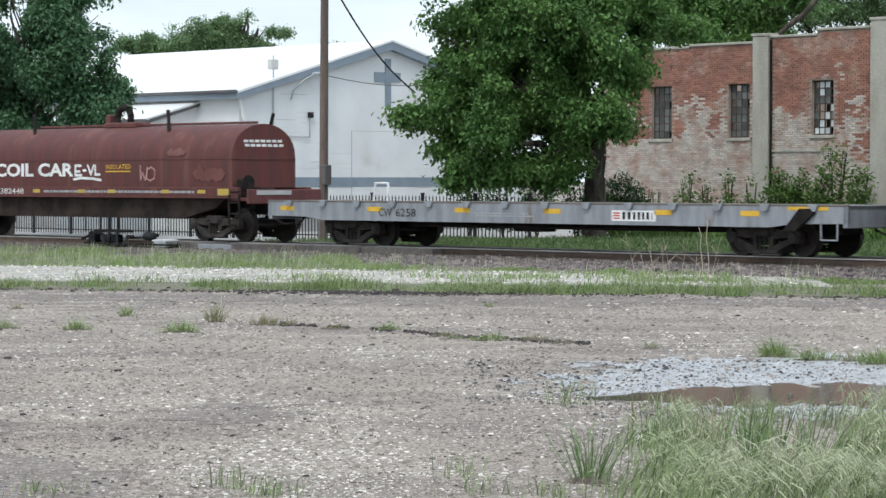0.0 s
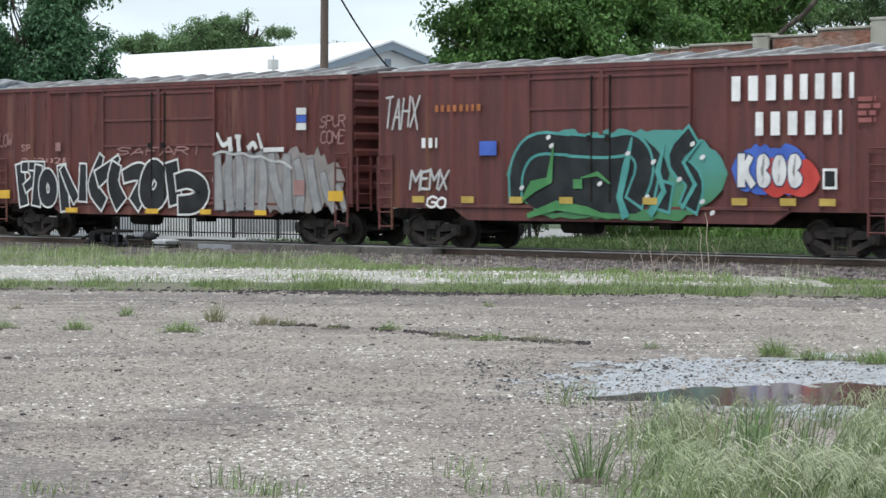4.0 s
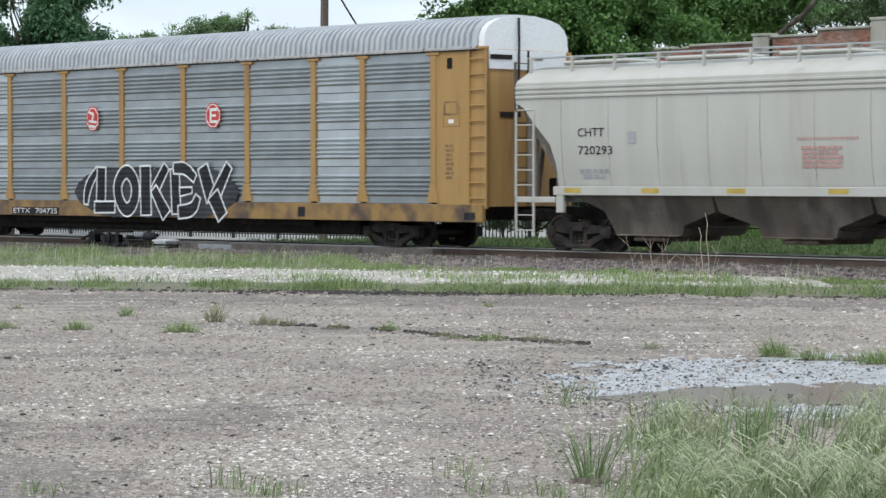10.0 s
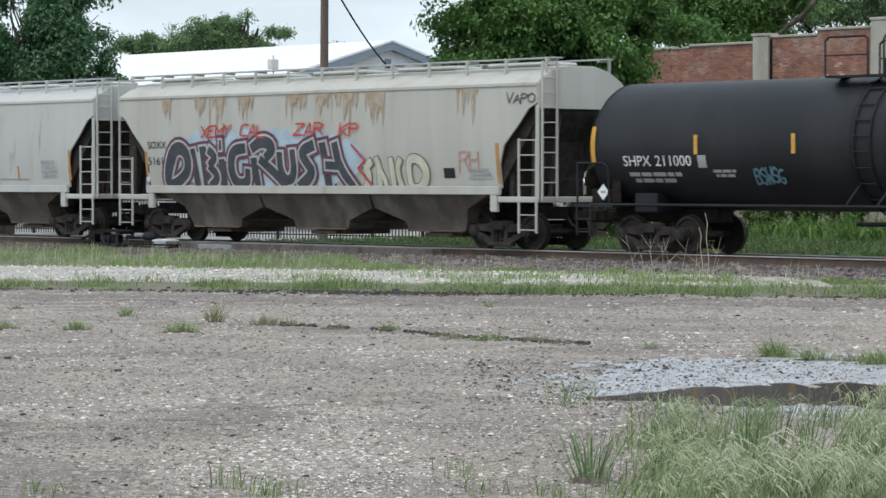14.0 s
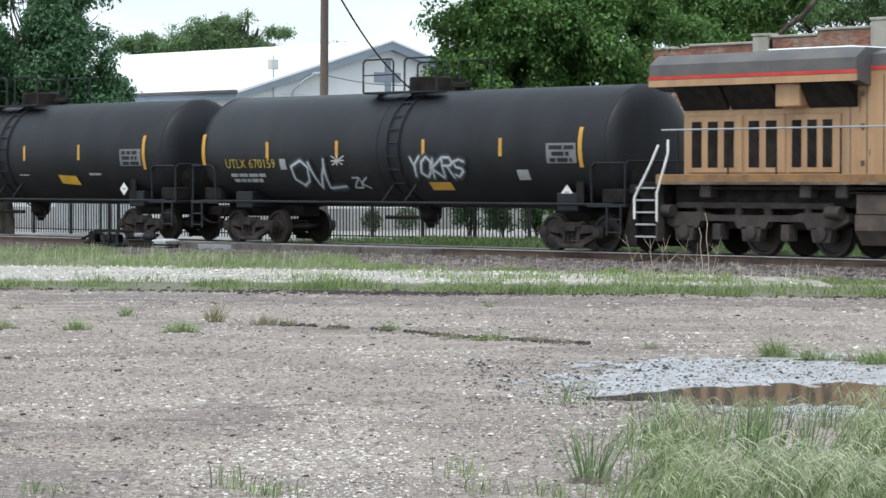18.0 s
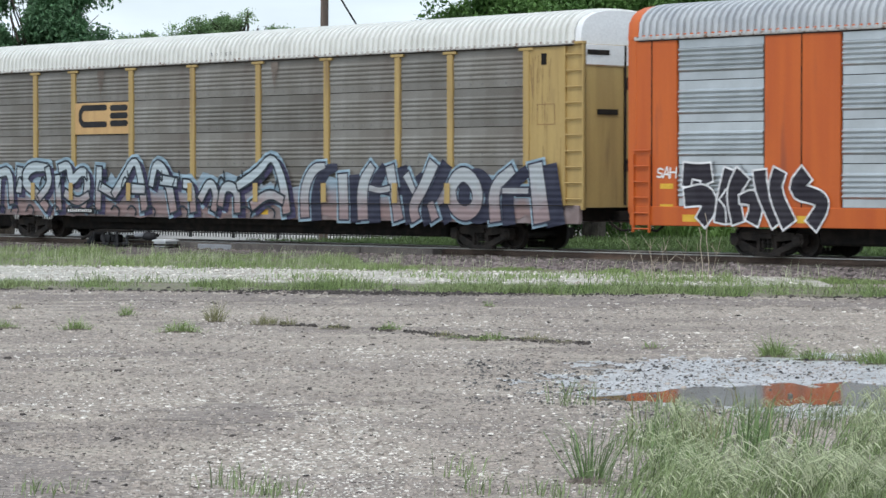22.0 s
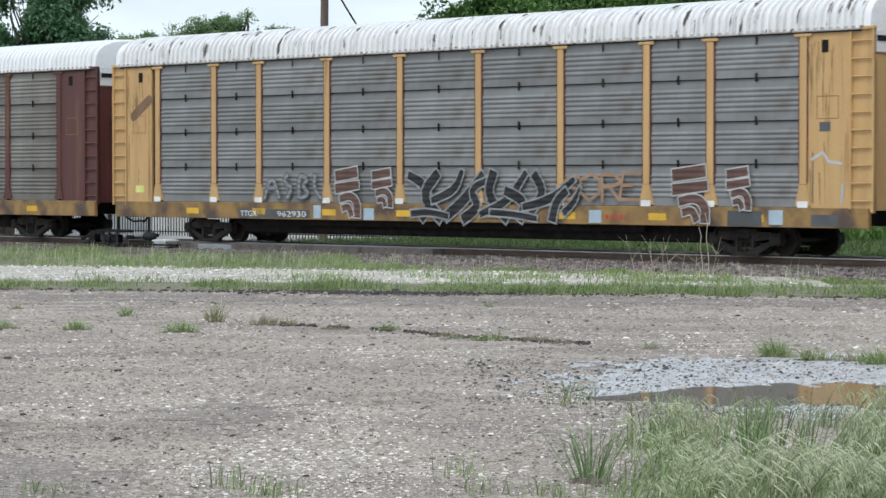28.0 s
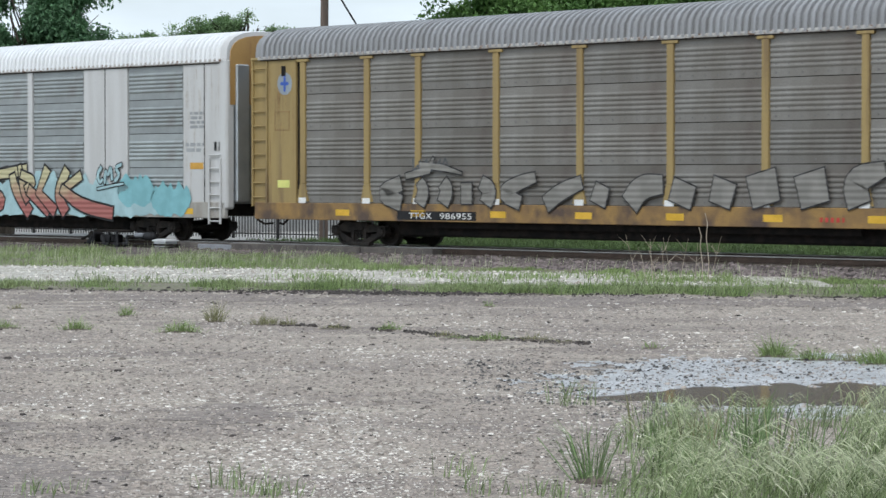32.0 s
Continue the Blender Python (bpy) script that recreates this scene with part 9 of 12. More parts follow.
def boxcar_red():
    e = boxcar(-10.05, "oxide red boxcar with black and silver graffiti", P_RUST, P_RUST2, P_OLDROOF, 4.45, [(-2.72, -0.03), (-0.03, 2.52)], RED_RIBS)
    mural("11,95,22 17,12,24;~14,90,14 27,90,16 31,64,16 18,46,14;24,92,12 44,90,14;37,92,20 33,12,24;~48,78,22 57,55,22 55,24,22 44,22,22 41,55,22 48,78,22;67,92,22 72,3,24;~68,88,14 78,50,18 86,24,20;95,94,16 94,22,22", -7.35, -3.45, 0.78, 2.24, 0.055, paint("ink_black_spray", (0.012, 0.013, 0.016)), K_SPRAYW, e, BOX, "black graffiti letters with white edges", weight=1.2, woven=True)
    mural("~11,98,8 5,62,17 3,40,20 13,14,18;~7,58,20 17,74,16 26,95,5;~24,84,18 20,49,22 28,14,24;~30,62,14 44,74,20 50,58,22 39,14,22;~56,82,22 65,53,24 59,20,24 48,24,22 49,56,22 56,82,22;70,86,24 74,16,24;~74,52,18 86,60,20 98,40,22 91,16,22 76,14,20", -3.35, 2.25, 0.78, 2.42, 0.06, paint("soot_spray", (0.012, 0.012, 0.014)), K_SPRAYW, e, flat_at(-1.505), "sweeping black graffiti letters with white edges", weight=1.45, woven=True)
    cloud(2.4, 8.0, 0.80, 2.6, 9, paint("thin_silver_spray", (0.225, 0.20, 0.19)), e, BOX, 0.45, 0.0, "silver sprayed backing", 40)
    mural("4,92,10 5,6,16;~13,98,10 12,50,14 14,4,15;~20,96,10 22,60,15 21,6,14;30,92,13 29,6,14;~36,96,11 40,60,14 38,4,14;~45,94,11 48,40,15 56,6,14;~57,92,12 57,50,14 58,4,14;~64,84,11 68,46,14 66,6,14;~74,84,10 76,40,14 80,6,12;~83,64,9 86,34,12 92,6,10;~94,46,7 97,24,9 99,6,6", 2.45, 8.05, 0.8, 2.52, 0.028, mat("silver_paint", (0.30, 0.295, 0.29), 0.5, second=(0.225, 0.225, 0.23), scale=3, grain=0.1), paint("slate_edge_spray", (0.125, 0.13, 0.145)), e, flat_at(-1.505), "worn silver graffiti letters with slate edges", weight=1.35, woven=True)
    part("graffiti_edge", ribbon(Geo(), [curl([(2.5 + 0.42 * k, 2.40 + 0.10 * (k % 2) - 0.012 * k * k * 0.5) for k in range(9)])], 0.07, flat_at(-1.52)), K_CHALK, e, "wavy white top edge", smooth=0)
    mural("~4,100,10 12,40,16 20,60,14;22,80,22 24,20,22;30,84,12 38,80,16;34,80,18 36,20,20;~48,30,20 56,60,16 60,30,18;62,96,8 68,30,16;70,24,14 98,26,14", 2.55, 5.6, 2.35, 2.98, 0.012, K_SPRAYW, K_CHALK, e, flat_at(-1.53), "blocky white tag above the silver piece", weight=1.2)
    words("owner_mark", "SP", -6.9, -6.42, 2.55, 2.76, K_PINK, e, flat_at(-1.44))
    words("car_number", "252028", -6.9, -4.4, 2.18, 2.36, K_PINK, e, flat_at(-1.44))
    patches("emblem", [(6.02, 6.42, 3.22, 3.40)], K_BLUE, e, BOX, "blue and white shield emblem")
    patches("emblem", [(6.02, 6.42, 3.42, 3.60), (6.02, 6.42, 3.02, 3.20)], K_SPRAYW, e, BOX)
    tag_line("SPUR", 7.0, 8.0, 3.05, 3.4, 0.035, K_MAUVE, e, BOX, 8)
    tag_line("COME", 7.0, 8.0, 2.65, 3.0, 0.035, K_MAUVE, e, BOX, 9)
    tag_line("SAFARI", -2.0, 2.1, 2.4, 2.65, 0.04, K_MAUVE, e, BOX, 12)
    tag_line("LOW", -8.0, -7.3, 2.7, 3.1, 0.04, K_MAUVE, e, BOX, 13)
    patches("reflector", [(-7.95, -7.4, 1.15, 1.4), (7.35, 7.95, 1.15, 1.42), (-4.5, -3.9, 0.76, 0.9), (-0.6, 0.0, 0.76, 0.9), (1.9, 2.4, 0.76, 0.9), (4.3, 4.8, 0.76, 0.9)], K_YEL, e, flat_at(-1.53), "yellow reflector patches")
    patches("notice", [(-5.0, -4.75, 2.55, 2.8), (5.95, 6.4, 1.3, 1.7)], K_MAUVE, e, flat_at(-1.53))
    runs(e, -8.2, 8.2, 0.9, 4.3, flat_at(-1.437), mat("sooty_red_run", (0.085, 0.034, 0.030), 0.85, second=(0.15, 0.062, 0.052), scale=4, grain=0.2), 120, 5, "sooty runs down the red sheets", 0.05, 1.4)


def boxcar_dark():
    e = boxcar(7.38, "dark oxide red boxcar with teal graffiti and white lettering", P_RUST2, P_RUST2, P_OLDROOF, 4.45, [(-2.72, -0.28), (-0.28, 2.52)], RED_RIBS)
    bars("company_name", 3.75, 7.25, 3.45, 4.0, K_WHITE, e, BOX, 1, 12, "row of large white block letters", 0.0, True)
    bars("company_name", 4.45, 6.9, 2.68, 3.2, K_WHITE, e, BOX, 1, 13, "row of large white block letters", 0.0, True)
    ink, leaf, teal = paint("wet_black_spray", (0.012, 0.015, 0.017)), paint("leaf_green_spray", (0.06, 0.21, 0.075)), paint("sea_green_spray", (0.07, 0.27, 0.25))
    cloud(-3.45, 3.65, 0.76, 2.92, 14, fade("green_teal_spray", (0.06, 0.20, 0.08), (0.075, 0.27, 0.24), 1.0, 2.2), e, BOX, 0.14, 0.0, "green and teal sprayed edge", 40)
    cloud(-3.28, 1.9, 0.9, 2.78, 22, ink, e, flat_at(-1.503), 0.10, 0.0, "bulky black graffiti body", 34)
    mural("~4,20,16 4,60,20 12,88,22 30,84,20;~30,84,22 48,80,20 60,86,22 66,60,24 60,20,24;~86,92,22 76,66,20 88,44,22 84,14,24;74,40,20 72,12,22", -3.4, 3.6, 0.8, 2.86, 0.07, ink, teal, e, flat_at(-1.508), "bulky black graffiti letters with teal edges")
    part("graffiti_sweep", brush(brush(brush(Geo(), [(-2.95, 1.15, 0.05), (-2.5, 1.55, 0.30), (-1.95, 1.70, 0.22), (-1.80, 2.60, 0.02)], 0, flat_at(-1.53), 0.0), [(-2.7, 0.84, 0.12), (-1.7, 1.10, 0.24), (-0.7, 0.98, 0.20), (0.1, 0.82, 0.05)], 0, flat_at(-1.532), 0.0), [(-0.9, 1.75, 0.03), (-0.35, 1.85, 0.12), (0.05, 1.62, 0.05)], 0, flat_at(-1.534), 0.0), leaf, e, "green sprayed sweeps", smooth=0)
    part("graffiti_sweep", brush(brush(brush(Geo(), [(0.75, 2.70, 0.05), (0.55, 2.0, 0.22), (0.35, 1.3, 0.20), (0.55, 0.82, 0.26)], 0, flat_at(-1.53), 0.0), [(1.75, 2.5, 0.04), (1.55, 1.9, 0.18), (1.75, 1.45, 0.16), (1.30, 0.9, 0.22)], 0, flat_at(-1.532), 0.0), [(2.9, 2.62, 0.03), (2.35, 2.1, 0.12), (2.7, 1.6, 0.14), (2.3, 1.05, 0.10)], 0, flat_at(-1.534), 0.0), teal, e, "teal sprayed sweeps", smooth=0)
    patches("notice", [(-1.15, -0.85, 1.5, 1.72)], leaf, e, flat_at(-1.536))
    part("graffiti_dot", ribbon(Geo(), [[(x, z), (x + 0.06, z + 0.03)] for x, z in ((-2.0, 2.7), (-1.9, 2.5), (-2.9, 1.5), (0.6, 2.3), (1.4, 2.1), (2.6, 2.5), (2.9, 2.2), (2.9, 1.2), (2.2, 1.7), (1.2, 1.3), (3.2, 0.95), (-0.3, 1.6))], 0.10, flat_at(-1.54)), K_SPRAYW, e, "white sprayed dots", smooth=0)
    cloud(3.75, 6.0, 1.35, 2.55, 15, K_BLUE, e, BOX, 0.3, 0.0, "blue sprayed backing", 16)
    cloud(4.5, 6.3, 1.3, 2.2, 16, K_RED, e, flat_at(-1.499), 0.4, 0.0, "red sprayed backing", 16)
    mural("~8,90,20 8,10,22;~22,84,16 12,50,16 26,12,18;~36,10,20 36,86,20 48,68,18 38,50,14 50,28,18 36,10,16;~64,84,20 57,50,20 64,14,20 71,50,20 64,84,20;~82,10,20 82,86,20 94,68,18 84,50,14 96,28,18 82,10,16", 3.9, 5.85, 1.45, 2.38, 0.03, K_SPRAYW, paint("navy_edge", (0.03, 0.04, 0.09)), e, flat_at(-1.51), "small white bubble letters", weight=1.1)
    tag_line("TAHX", -7.9, -6.6, 3.0, 3.9, 0.06, K_CHALK, e, BOX, 21, 0.3)
    tag_line("MEMX", -6.9, -5.5, 1.45, 1.95, 0.07, K_CHALK, e, BOX, 22, 0.2)
    bars("owner_mark", -6.5, -5.9, 2.5, 2.75, K_WHITE, e, BOX, 1, 2, big=True, gap=0.0)
    bars("stencil", -6.0, -4.3, 3.35, 3.6, paint("orange_stencil", (0.35, 0.12, 0.04)), e, BOX, 1, 3, big=True)
    patches("emblem", [(-4.4, -3.8, 2.3, 2.65)], K_BLUE, e, BOX)
    patches("notice", [(6.35, 6.75, 1.5, 1.95)], K_WHITE, e, BOX)
    patches("notice", [(6.41, 6.69, 1.56, 1.89)], K_BLACK, e, flat_at(-1.50))
    tag_line("GO", -6.3, -5.6, 1.0, 1.3, 0.06, K_WHITE, e, BOX, 23)
    patches("reflector", [(x, x + 0.45, 1.14, 1.30) for x in (-6.8, -5.0, -3.3, -1.6, 1.1, 3.8, 5.2, 6.3)], K_OCHRE, e, flat_at(-1.545), "yellow reflector patches")
    bars("stencil", 7.3, 7.9, 2.9, 3.5, K_REDDK, e, BOX, 4, 6)


# ---- the train: covered hoppers ----
def bulge(z):
    """How far the rounded side draws in towards the sill."""
    return 0.14 * (max(0.0, 3.0 - z) / 1.5) ** 2


P_SEAM = mat("grimy_seam", (0.34, 0.31, 0.28), 0.8, second=(0.20, 0.175, 0.15), scale=2.2, stretch=(1, 1, 0.6), grain=0.2, third=(0.48, 0.46, 0.43), third_scale=1.3)


def hopper(s, label, body, roof, half, band, bays, slope):
    e = car("hopper_car", s, half + 0.2, label)
    H = half
    xi = H - 1.45
    notch = [(H, 3.55), (H - 0.28, 3.42), (H - 0.62, 3.05), (H - 1.15, 2.55), (H - 1.32, 2.1), (H - 1.34, 1.5)]
    side = [(-x, z) for x, z in notch[::-1]]
    outline = side + [(-H, 4.02), (H, 4.02)] + notch
    rows = sorted([(z, x) for x, z in notch] + [(z, H - 1.33 + 0.0 * z) for z in (1.7, 1.9)] + [(3.75, H), (4.02, H)])
    for sd in (-1, 1):
        rings = [[(-x, sd * (1.50 - bulge(z)), z), (x, sd * (1.50 - bulge(z)), z), (x, sd * (1.46 - bulge(z)), z), (-x, sd * (1.46 - bulge(z)), z)] for z, x in rows]
        part("side_sheet", Geo().loft(rings), body, e, "smooth rounded side sheet with cut corners")
    core = [(-H + 0.1, 4.0), (-H + 0.1, 3.3), (-xi + 0.15, 1.3), (xi - 0.15, 1.3), (H - 0.1, 3.3), (H - 0.1, 4.0)]
    # Unbanded cars: the end recess's darkness is put into the colour.
    part("slope_sheet", Geo().prism(core, -1.31, 1.31, "y"), P_DUSTEND if band else P_TRUCK, e, "brown to near-black sloping end sheets under the body")
    arc = [(-1.50, 4.0)]
    arc += [(-1.46, 4.07), (-0.98, 4.34), (-0.45, 4.47), (0.45, 4.47), (0.98, 4.34), (1.46, 4.07)]
    arc.append((1.50, 4.0))
    part("roof", Geo().prism(arc, -H, H), roof, e, "curved hopper roof")
    for d in (-1, 1):
        a, b = sorted((d * (H - 0.02), d * (H + 0.03)))
        part("end_panel", Geo().prism([(-1.46, 3.42), (1.46, 3.42), (1.46, 4.03), (0.96, 4.31), (0.45, 4.44), (-0.45, 4.44), (-0.96, 4.31), (-1.46, 4.03)], a, b), slope, e, "light end panel")
    if band:
        g = Geo()
        for z in (3.68, 3.79, 3.90):
            g.box(-H, H, -1.535, -1.49, z - 0.035, z + 0.035, 0.012)
        part("eaves_band", g, body, e, "stepped band below the eaves")
    else:
        part("eaves_band", Geo().box(-H, H, -1.53, -1.49, 3.96, 4.05, 0.012), body, e, "eaves strip")
    g = Geo()
    n = int(2 * H / 1.45)
    for i in range(1, n):
        x = -H + 2 * H * i / n
        zs = [1.56, 1.9, 2.3, 2.7, 3.0, 3.6] if abs(x) < H - 1.4 else [3.0, 3.6]
        if band:
            part("weld_seam", Geo().pipe([(x, -1.498 + bulge(z), z) for z in zs], 0.010, 5), P_SEAM, e, "grime-stained weld seam")
    for y0, y1 in ((-1.53, -1.42), (1.42, 1.53)):
        part("side_sill", Geo().box(-H + 1.3, H - 1.3, y0, y1, 1.34, 1.55, 0.012), body, e)
    w = (2 * xi - 0.6) / bays
    for k in range(bays):
        x0 = -xi + 0.3 + k * w
        xm = x0 + w / 2
        lo, hi = x0 + (0.95 if k == 0 else 0.06), x0 + w - (0.95 if k == bays - 1 else 0.06)
        rings = [[(x0 + 0.03, -1.40, 1.35), (x0 + w - 0.03, -1.40, 1.35), (x0 + w - 0.03, 1.40, 1.35), (x0 + 0.03, 1.40, 1.35)],
                 [(lo, -1.24, 0.98), (hi, -1.24, 0.98), (hi, 1.24, 0.98), (lo, 1.24, 0.98)],
                 [(max(lo, xm - 1.15), -1.12, 0.66), (min(hi, xm + 1.15), -1.12, 0.66), (min(hi, xm + 1.15), 1.12, 0.66), (max(lo, xm - 1.15), 1.12, 0.66)],
                 [(max(lo, xm - 1.05), -1.08, 0.44), (min(hi, xm + 1.05), -1.08, 0.44), (min(hi, xm + 1.05), 1.08, 0.44), (max(lo, xm - 1.05), 1.08, 0.44)]]
        b = part("discharge_bay", Geo().loft(rings), P_CHUTE, e, "grimy tapered discharge hopper")
        part("outlet_gate", Geo().box(xm - 1.0, xm + 1.0, -1.13, 1.05, 0.40, 0.44, 0.01).box(xm - 0.6, xm + 0.6, -0.8, 0.8, 0.28, 0.40, 0.02).tube((xm - 0.5, -1.0, 0.33), (xm + 0.5, -1.0, 0.33), 0.05, 8), P_DIRTY, b, "flat steel outlet gate")
    # Second box is no sill: added dark filler for the shade between bays.
    part("centre_sill", Geo().box(-H + 0.2, H - 0.2, -0.25, 0.25, 0.75, 1.05).box(-xi + 0.4, xi - 0.4, -0.9, 0.9, 1.02, 1.33), P_DARK, e)
    part("brake_rod", Geo().tube((-xi, -1.0, 0.62), (xi, -1.0, 0.62), 0.02, 6), P_DARK, e)
    part("running_board", Geo().box(-H - 0.1, H + 0.1, -1.02, -0.72, 4.63, 4.66).box(-H - 0.1, H + 0.1, 0.72, 1.02, 4.63, 4.66), P_ROOFG, e, "galvanised running boards along the roof")
    g = Geo()
    m = int(2 * H / 1.4)
    for i in range(m + 1):
        x = -H + 0.1 + (2 * H - 0.2) * i / m
        for sd in (-1, 1):
            g = Geo()
            g.box(x - 0.03, x + 0.03, min(sd * 0.70, sd * 1.05), max(sd * 0.70, sd * 1.05), 4.58, 4.64)
            g.box(x - 0.022, x + 0.022, min(sd * 1.05, sd * 1.12), max(sd * 1.05, sd * 1.12), 4.26, 4.66)
            part("board_bracket", g, body, e)
    for i in range(5):
        x = -H * 0.8 + i * H * 0.4
        part("roof_hatch", Geo().box(x - 1.1, x + 1.1, -0.5, 0.5, 4.48, 4.58, 0.04), roof, e)
    for d in (-1, 1):
        X = d * (H + 0.02)
        xa, xb = sorted((d * (H - 0.02), d * (H - 0.62)))
        if d > 0:
            part("corner_stile", Geo().box(H - 0.06, H + 0.04, -1.50, -1.44, 1.2, 3.5, 0.01), body, e, "painted corner stile")
        ladder(e, xa, xb, -1.50, 0.42, 2.70 if d > 0 else 3.35 if band else 2.35, body, r=0.016)
        end_ladder(e, d * (H + 0.1), -1.42, -0.92, 1.2, 4.55, P_CHUTE if band else body, r=0.016)
        part("end_platform", Geo().box(min(X, d * (H - 1.35)), max(X, d * (H - 1.35)), -1.52, -1.38, 1.16, 1.30, 0.015).box(min(X, X - d * 0.25), max(X, X - d * 0.25), -1.45, 1.45, 1.16, 1.30, 0.015), body, e, "painted end sill and step")
        part("jacking_post", Geo().box(min(d * (H - 1.38), d * (H - 1.62)), max(d * (H - 1.38), d * (H - 1.62)), -1.52, -1.40, 0.92, 1.45, 0.02), body, e)
        for y in (-1.25, 0.9):
            # Posts, braces and bulkhead take the same recess-dark colour on unbanded cars.
            part("end_post", Geo().box(min(d * (H - 0.45), d * (H - 0.12)), max(d * (H - 0.45), d * (H - 0.12)), y, y + 0.12, 1.28, 3.32, 0.02), P_DUSTEND if band else P_TRUCK, e)
        part("end_brace", Geo().tube((d * (H - 0.15), -0.9, 1.3), (d * (H - 0.15), -0.6, 3.3), 0.06, 8).tube((d * (H - 0.15), 0.9, 1.3), (d * (H - 0.15), 0.6, 3.3), 0.06, 8).box(min(d * (H - 0.7), d * (H - 0.6)), max(d * (H - 0.7), d * (H - 0.6)), -0.7, 0.7, 1.3, 3.3), P_DUSTEND if band else P_TRUCK, e, "brown end braces")
        part("end_bulkhead", Geo().box(min(d * (H - 1.25), d * (H - 1.1)), max(d * (H - 1.25), d * (H - 1.1)), -1.2, 1.2, 1.28, 2.3), P_DUSTEND if band else P_TRUCK, e)
        part("brake_gear", Geo().box(d * (H - 0.4) - 0.2, d * (H - 0.4) + 0.2, -0.6, 0.3, 1.3, 1.75, 0.04), P_DARK, e)
        coupler(e, d * (H - 0.15), d)
        truck(e, s, half, d * (H - 1.72), 0.44)
    return e


def HOP(z):
    return -1.512 + bulge(z)


def over(d):
    return lambda z: HOP(z) - d


def hopper_notes(e, H, n, mark):
    words("owner_mark", mark, -H + 2.1, -H + 2.95, 2.72, 2.92, K_BLACK, e, HOP)
    words("car_number", n, -H + 2.1, -H + 3.2, 2.30, 2.50, K_BLACK, e, HOP)
    bars("stencil", -H + 2.1, -H + 3.1, 1.72, 1.98, K_GREY, e, HOP, 2, 4)
    patches("notice_frame", [(-H + 3.7, -H + 3.95, 2.55, 2.82)], K_GREY, e, HOP)
    patches("notice", [(H - 2.6, H - 2.15, 1.85, 2.15)], K_BLACK, e, HOP, "small dark notice plates")
    bars("notice_row", H - 2.52, H - 2.22, 1.9, 2.1, K_WHITE, e, over(0.004), 2, 5)
    bars("stencil", H - 2.8, H - 1.6, 2.85, 2.95, K_GREY, e, HOP, 2, 6)


def hopper_cream():
    e = hopper(25.12, "cream covered hopper with black sprayed verse", P_CREAM, P_CREAM, 8.5, True, 3, P_CREAM)
    hopper_notes(e, 8.5, "351858", "CEFX")
    bars("stencil", -0.2, 1.65, 2.62, 2.72, K_PINK, e, HOP, 1, 7, big=True)
    bars("stencil", 0.1, 1.3, 2.1, 2.5, K_PINK, e, HOP, 5, 8)
    for i, (w, a, b, z0, z1) in enumerate((("COLD", -5.5, -4.4, 1.80, 2.22), ("CITY", -4.1, -3.15, 1.84, 2.24), ("LIGHTS", -2.85, -1.55, 1.84, 2.22), ("GLOWIN", -1.3, 0.05, 1.84, 2.24), ("...", 0.1, 0.45, 1.84, 2.1), ("THE", -0.75, 0.02, 1.56, 1.90), ("TOKEN", 0.15, 1.6, 1.56, 1.90), ("OF", 1.75, 2.3, 1.58, 1.92), ("LIFE", 2.45, 3.35, 1.58, 1.92), ("IS", 3.5, 3.85, 1.60, 1.92), ("FLOWIN", 3.95, 5.2, 1.58, 1.90))):
        tag_line(w, a, b, z0, z1, 0.062, K_DKGREY, e, over(0.018), 30 + i, 0.10, 0.045, "black sprayed capital letters")
    runs(e, -7.0, 7.0, 1.6, 3.6, HOP, mat("cream_grime_run", (0.44, 0.41, 0.345), 0.8, second=(0.53, 0.50, 0.42), scale=4, grain=0.15), 70, 8, "faint brown runs on the cream side", 0.05, 1.3)
    tag_line("SORRY", 6.1, 7.0, 2.0, 2.3, 0.06, K_DKGREY, e, HOP, 44, 0.1, 0.06)
    part("graffiti_arrow", Geo().add([(x, HOP(z) - 0.006, z) for x, z in ((6.2, 1.82), (6.5, 2.0), (6.5, 1.88), (7.1, 1.82), (6.5, 1.76), (6.5, 1.64))], [(0, 1, 2, 3, 4, 5)]), K_DKGREY, e, "sprayed arrow", smooth=0)
    patches("reflector", [(x, x + 0.6, 1.40, 1.51) for x in (-6.8, -4.1, -1.4, 1.4, 4.1, 6.0)], K_OCHRE, e, flat_at(-1.534), "yellow reflector stripes")


def hopper_grey():
    e = hopper(89.50, "light grey covered hopper with fine stencilled notes", P_LIGHT, P_LIGHT, 8.47, True, 3, P_LIGHT)
    hopper_notes(e, 8.47, "720293", "CHTT")
    bars("stencil", 0.3, 2.0, 2.55, 2.65, K_PINK, e, HOP, 1, 7, big=True)
    bars("stencil", 0.4, 1.6, 1.95, 2.45, K_PINK, e, HOP, 5, 8)
    patches("reflector", [(x, x + 0.55, 1.40, 1.51) for x in (-6.8, -4.3, -1.7, 1.2, 3.9, 6.2)], K_OCHRE, e, flat_at(-1.534), "yellow reflector stripes")


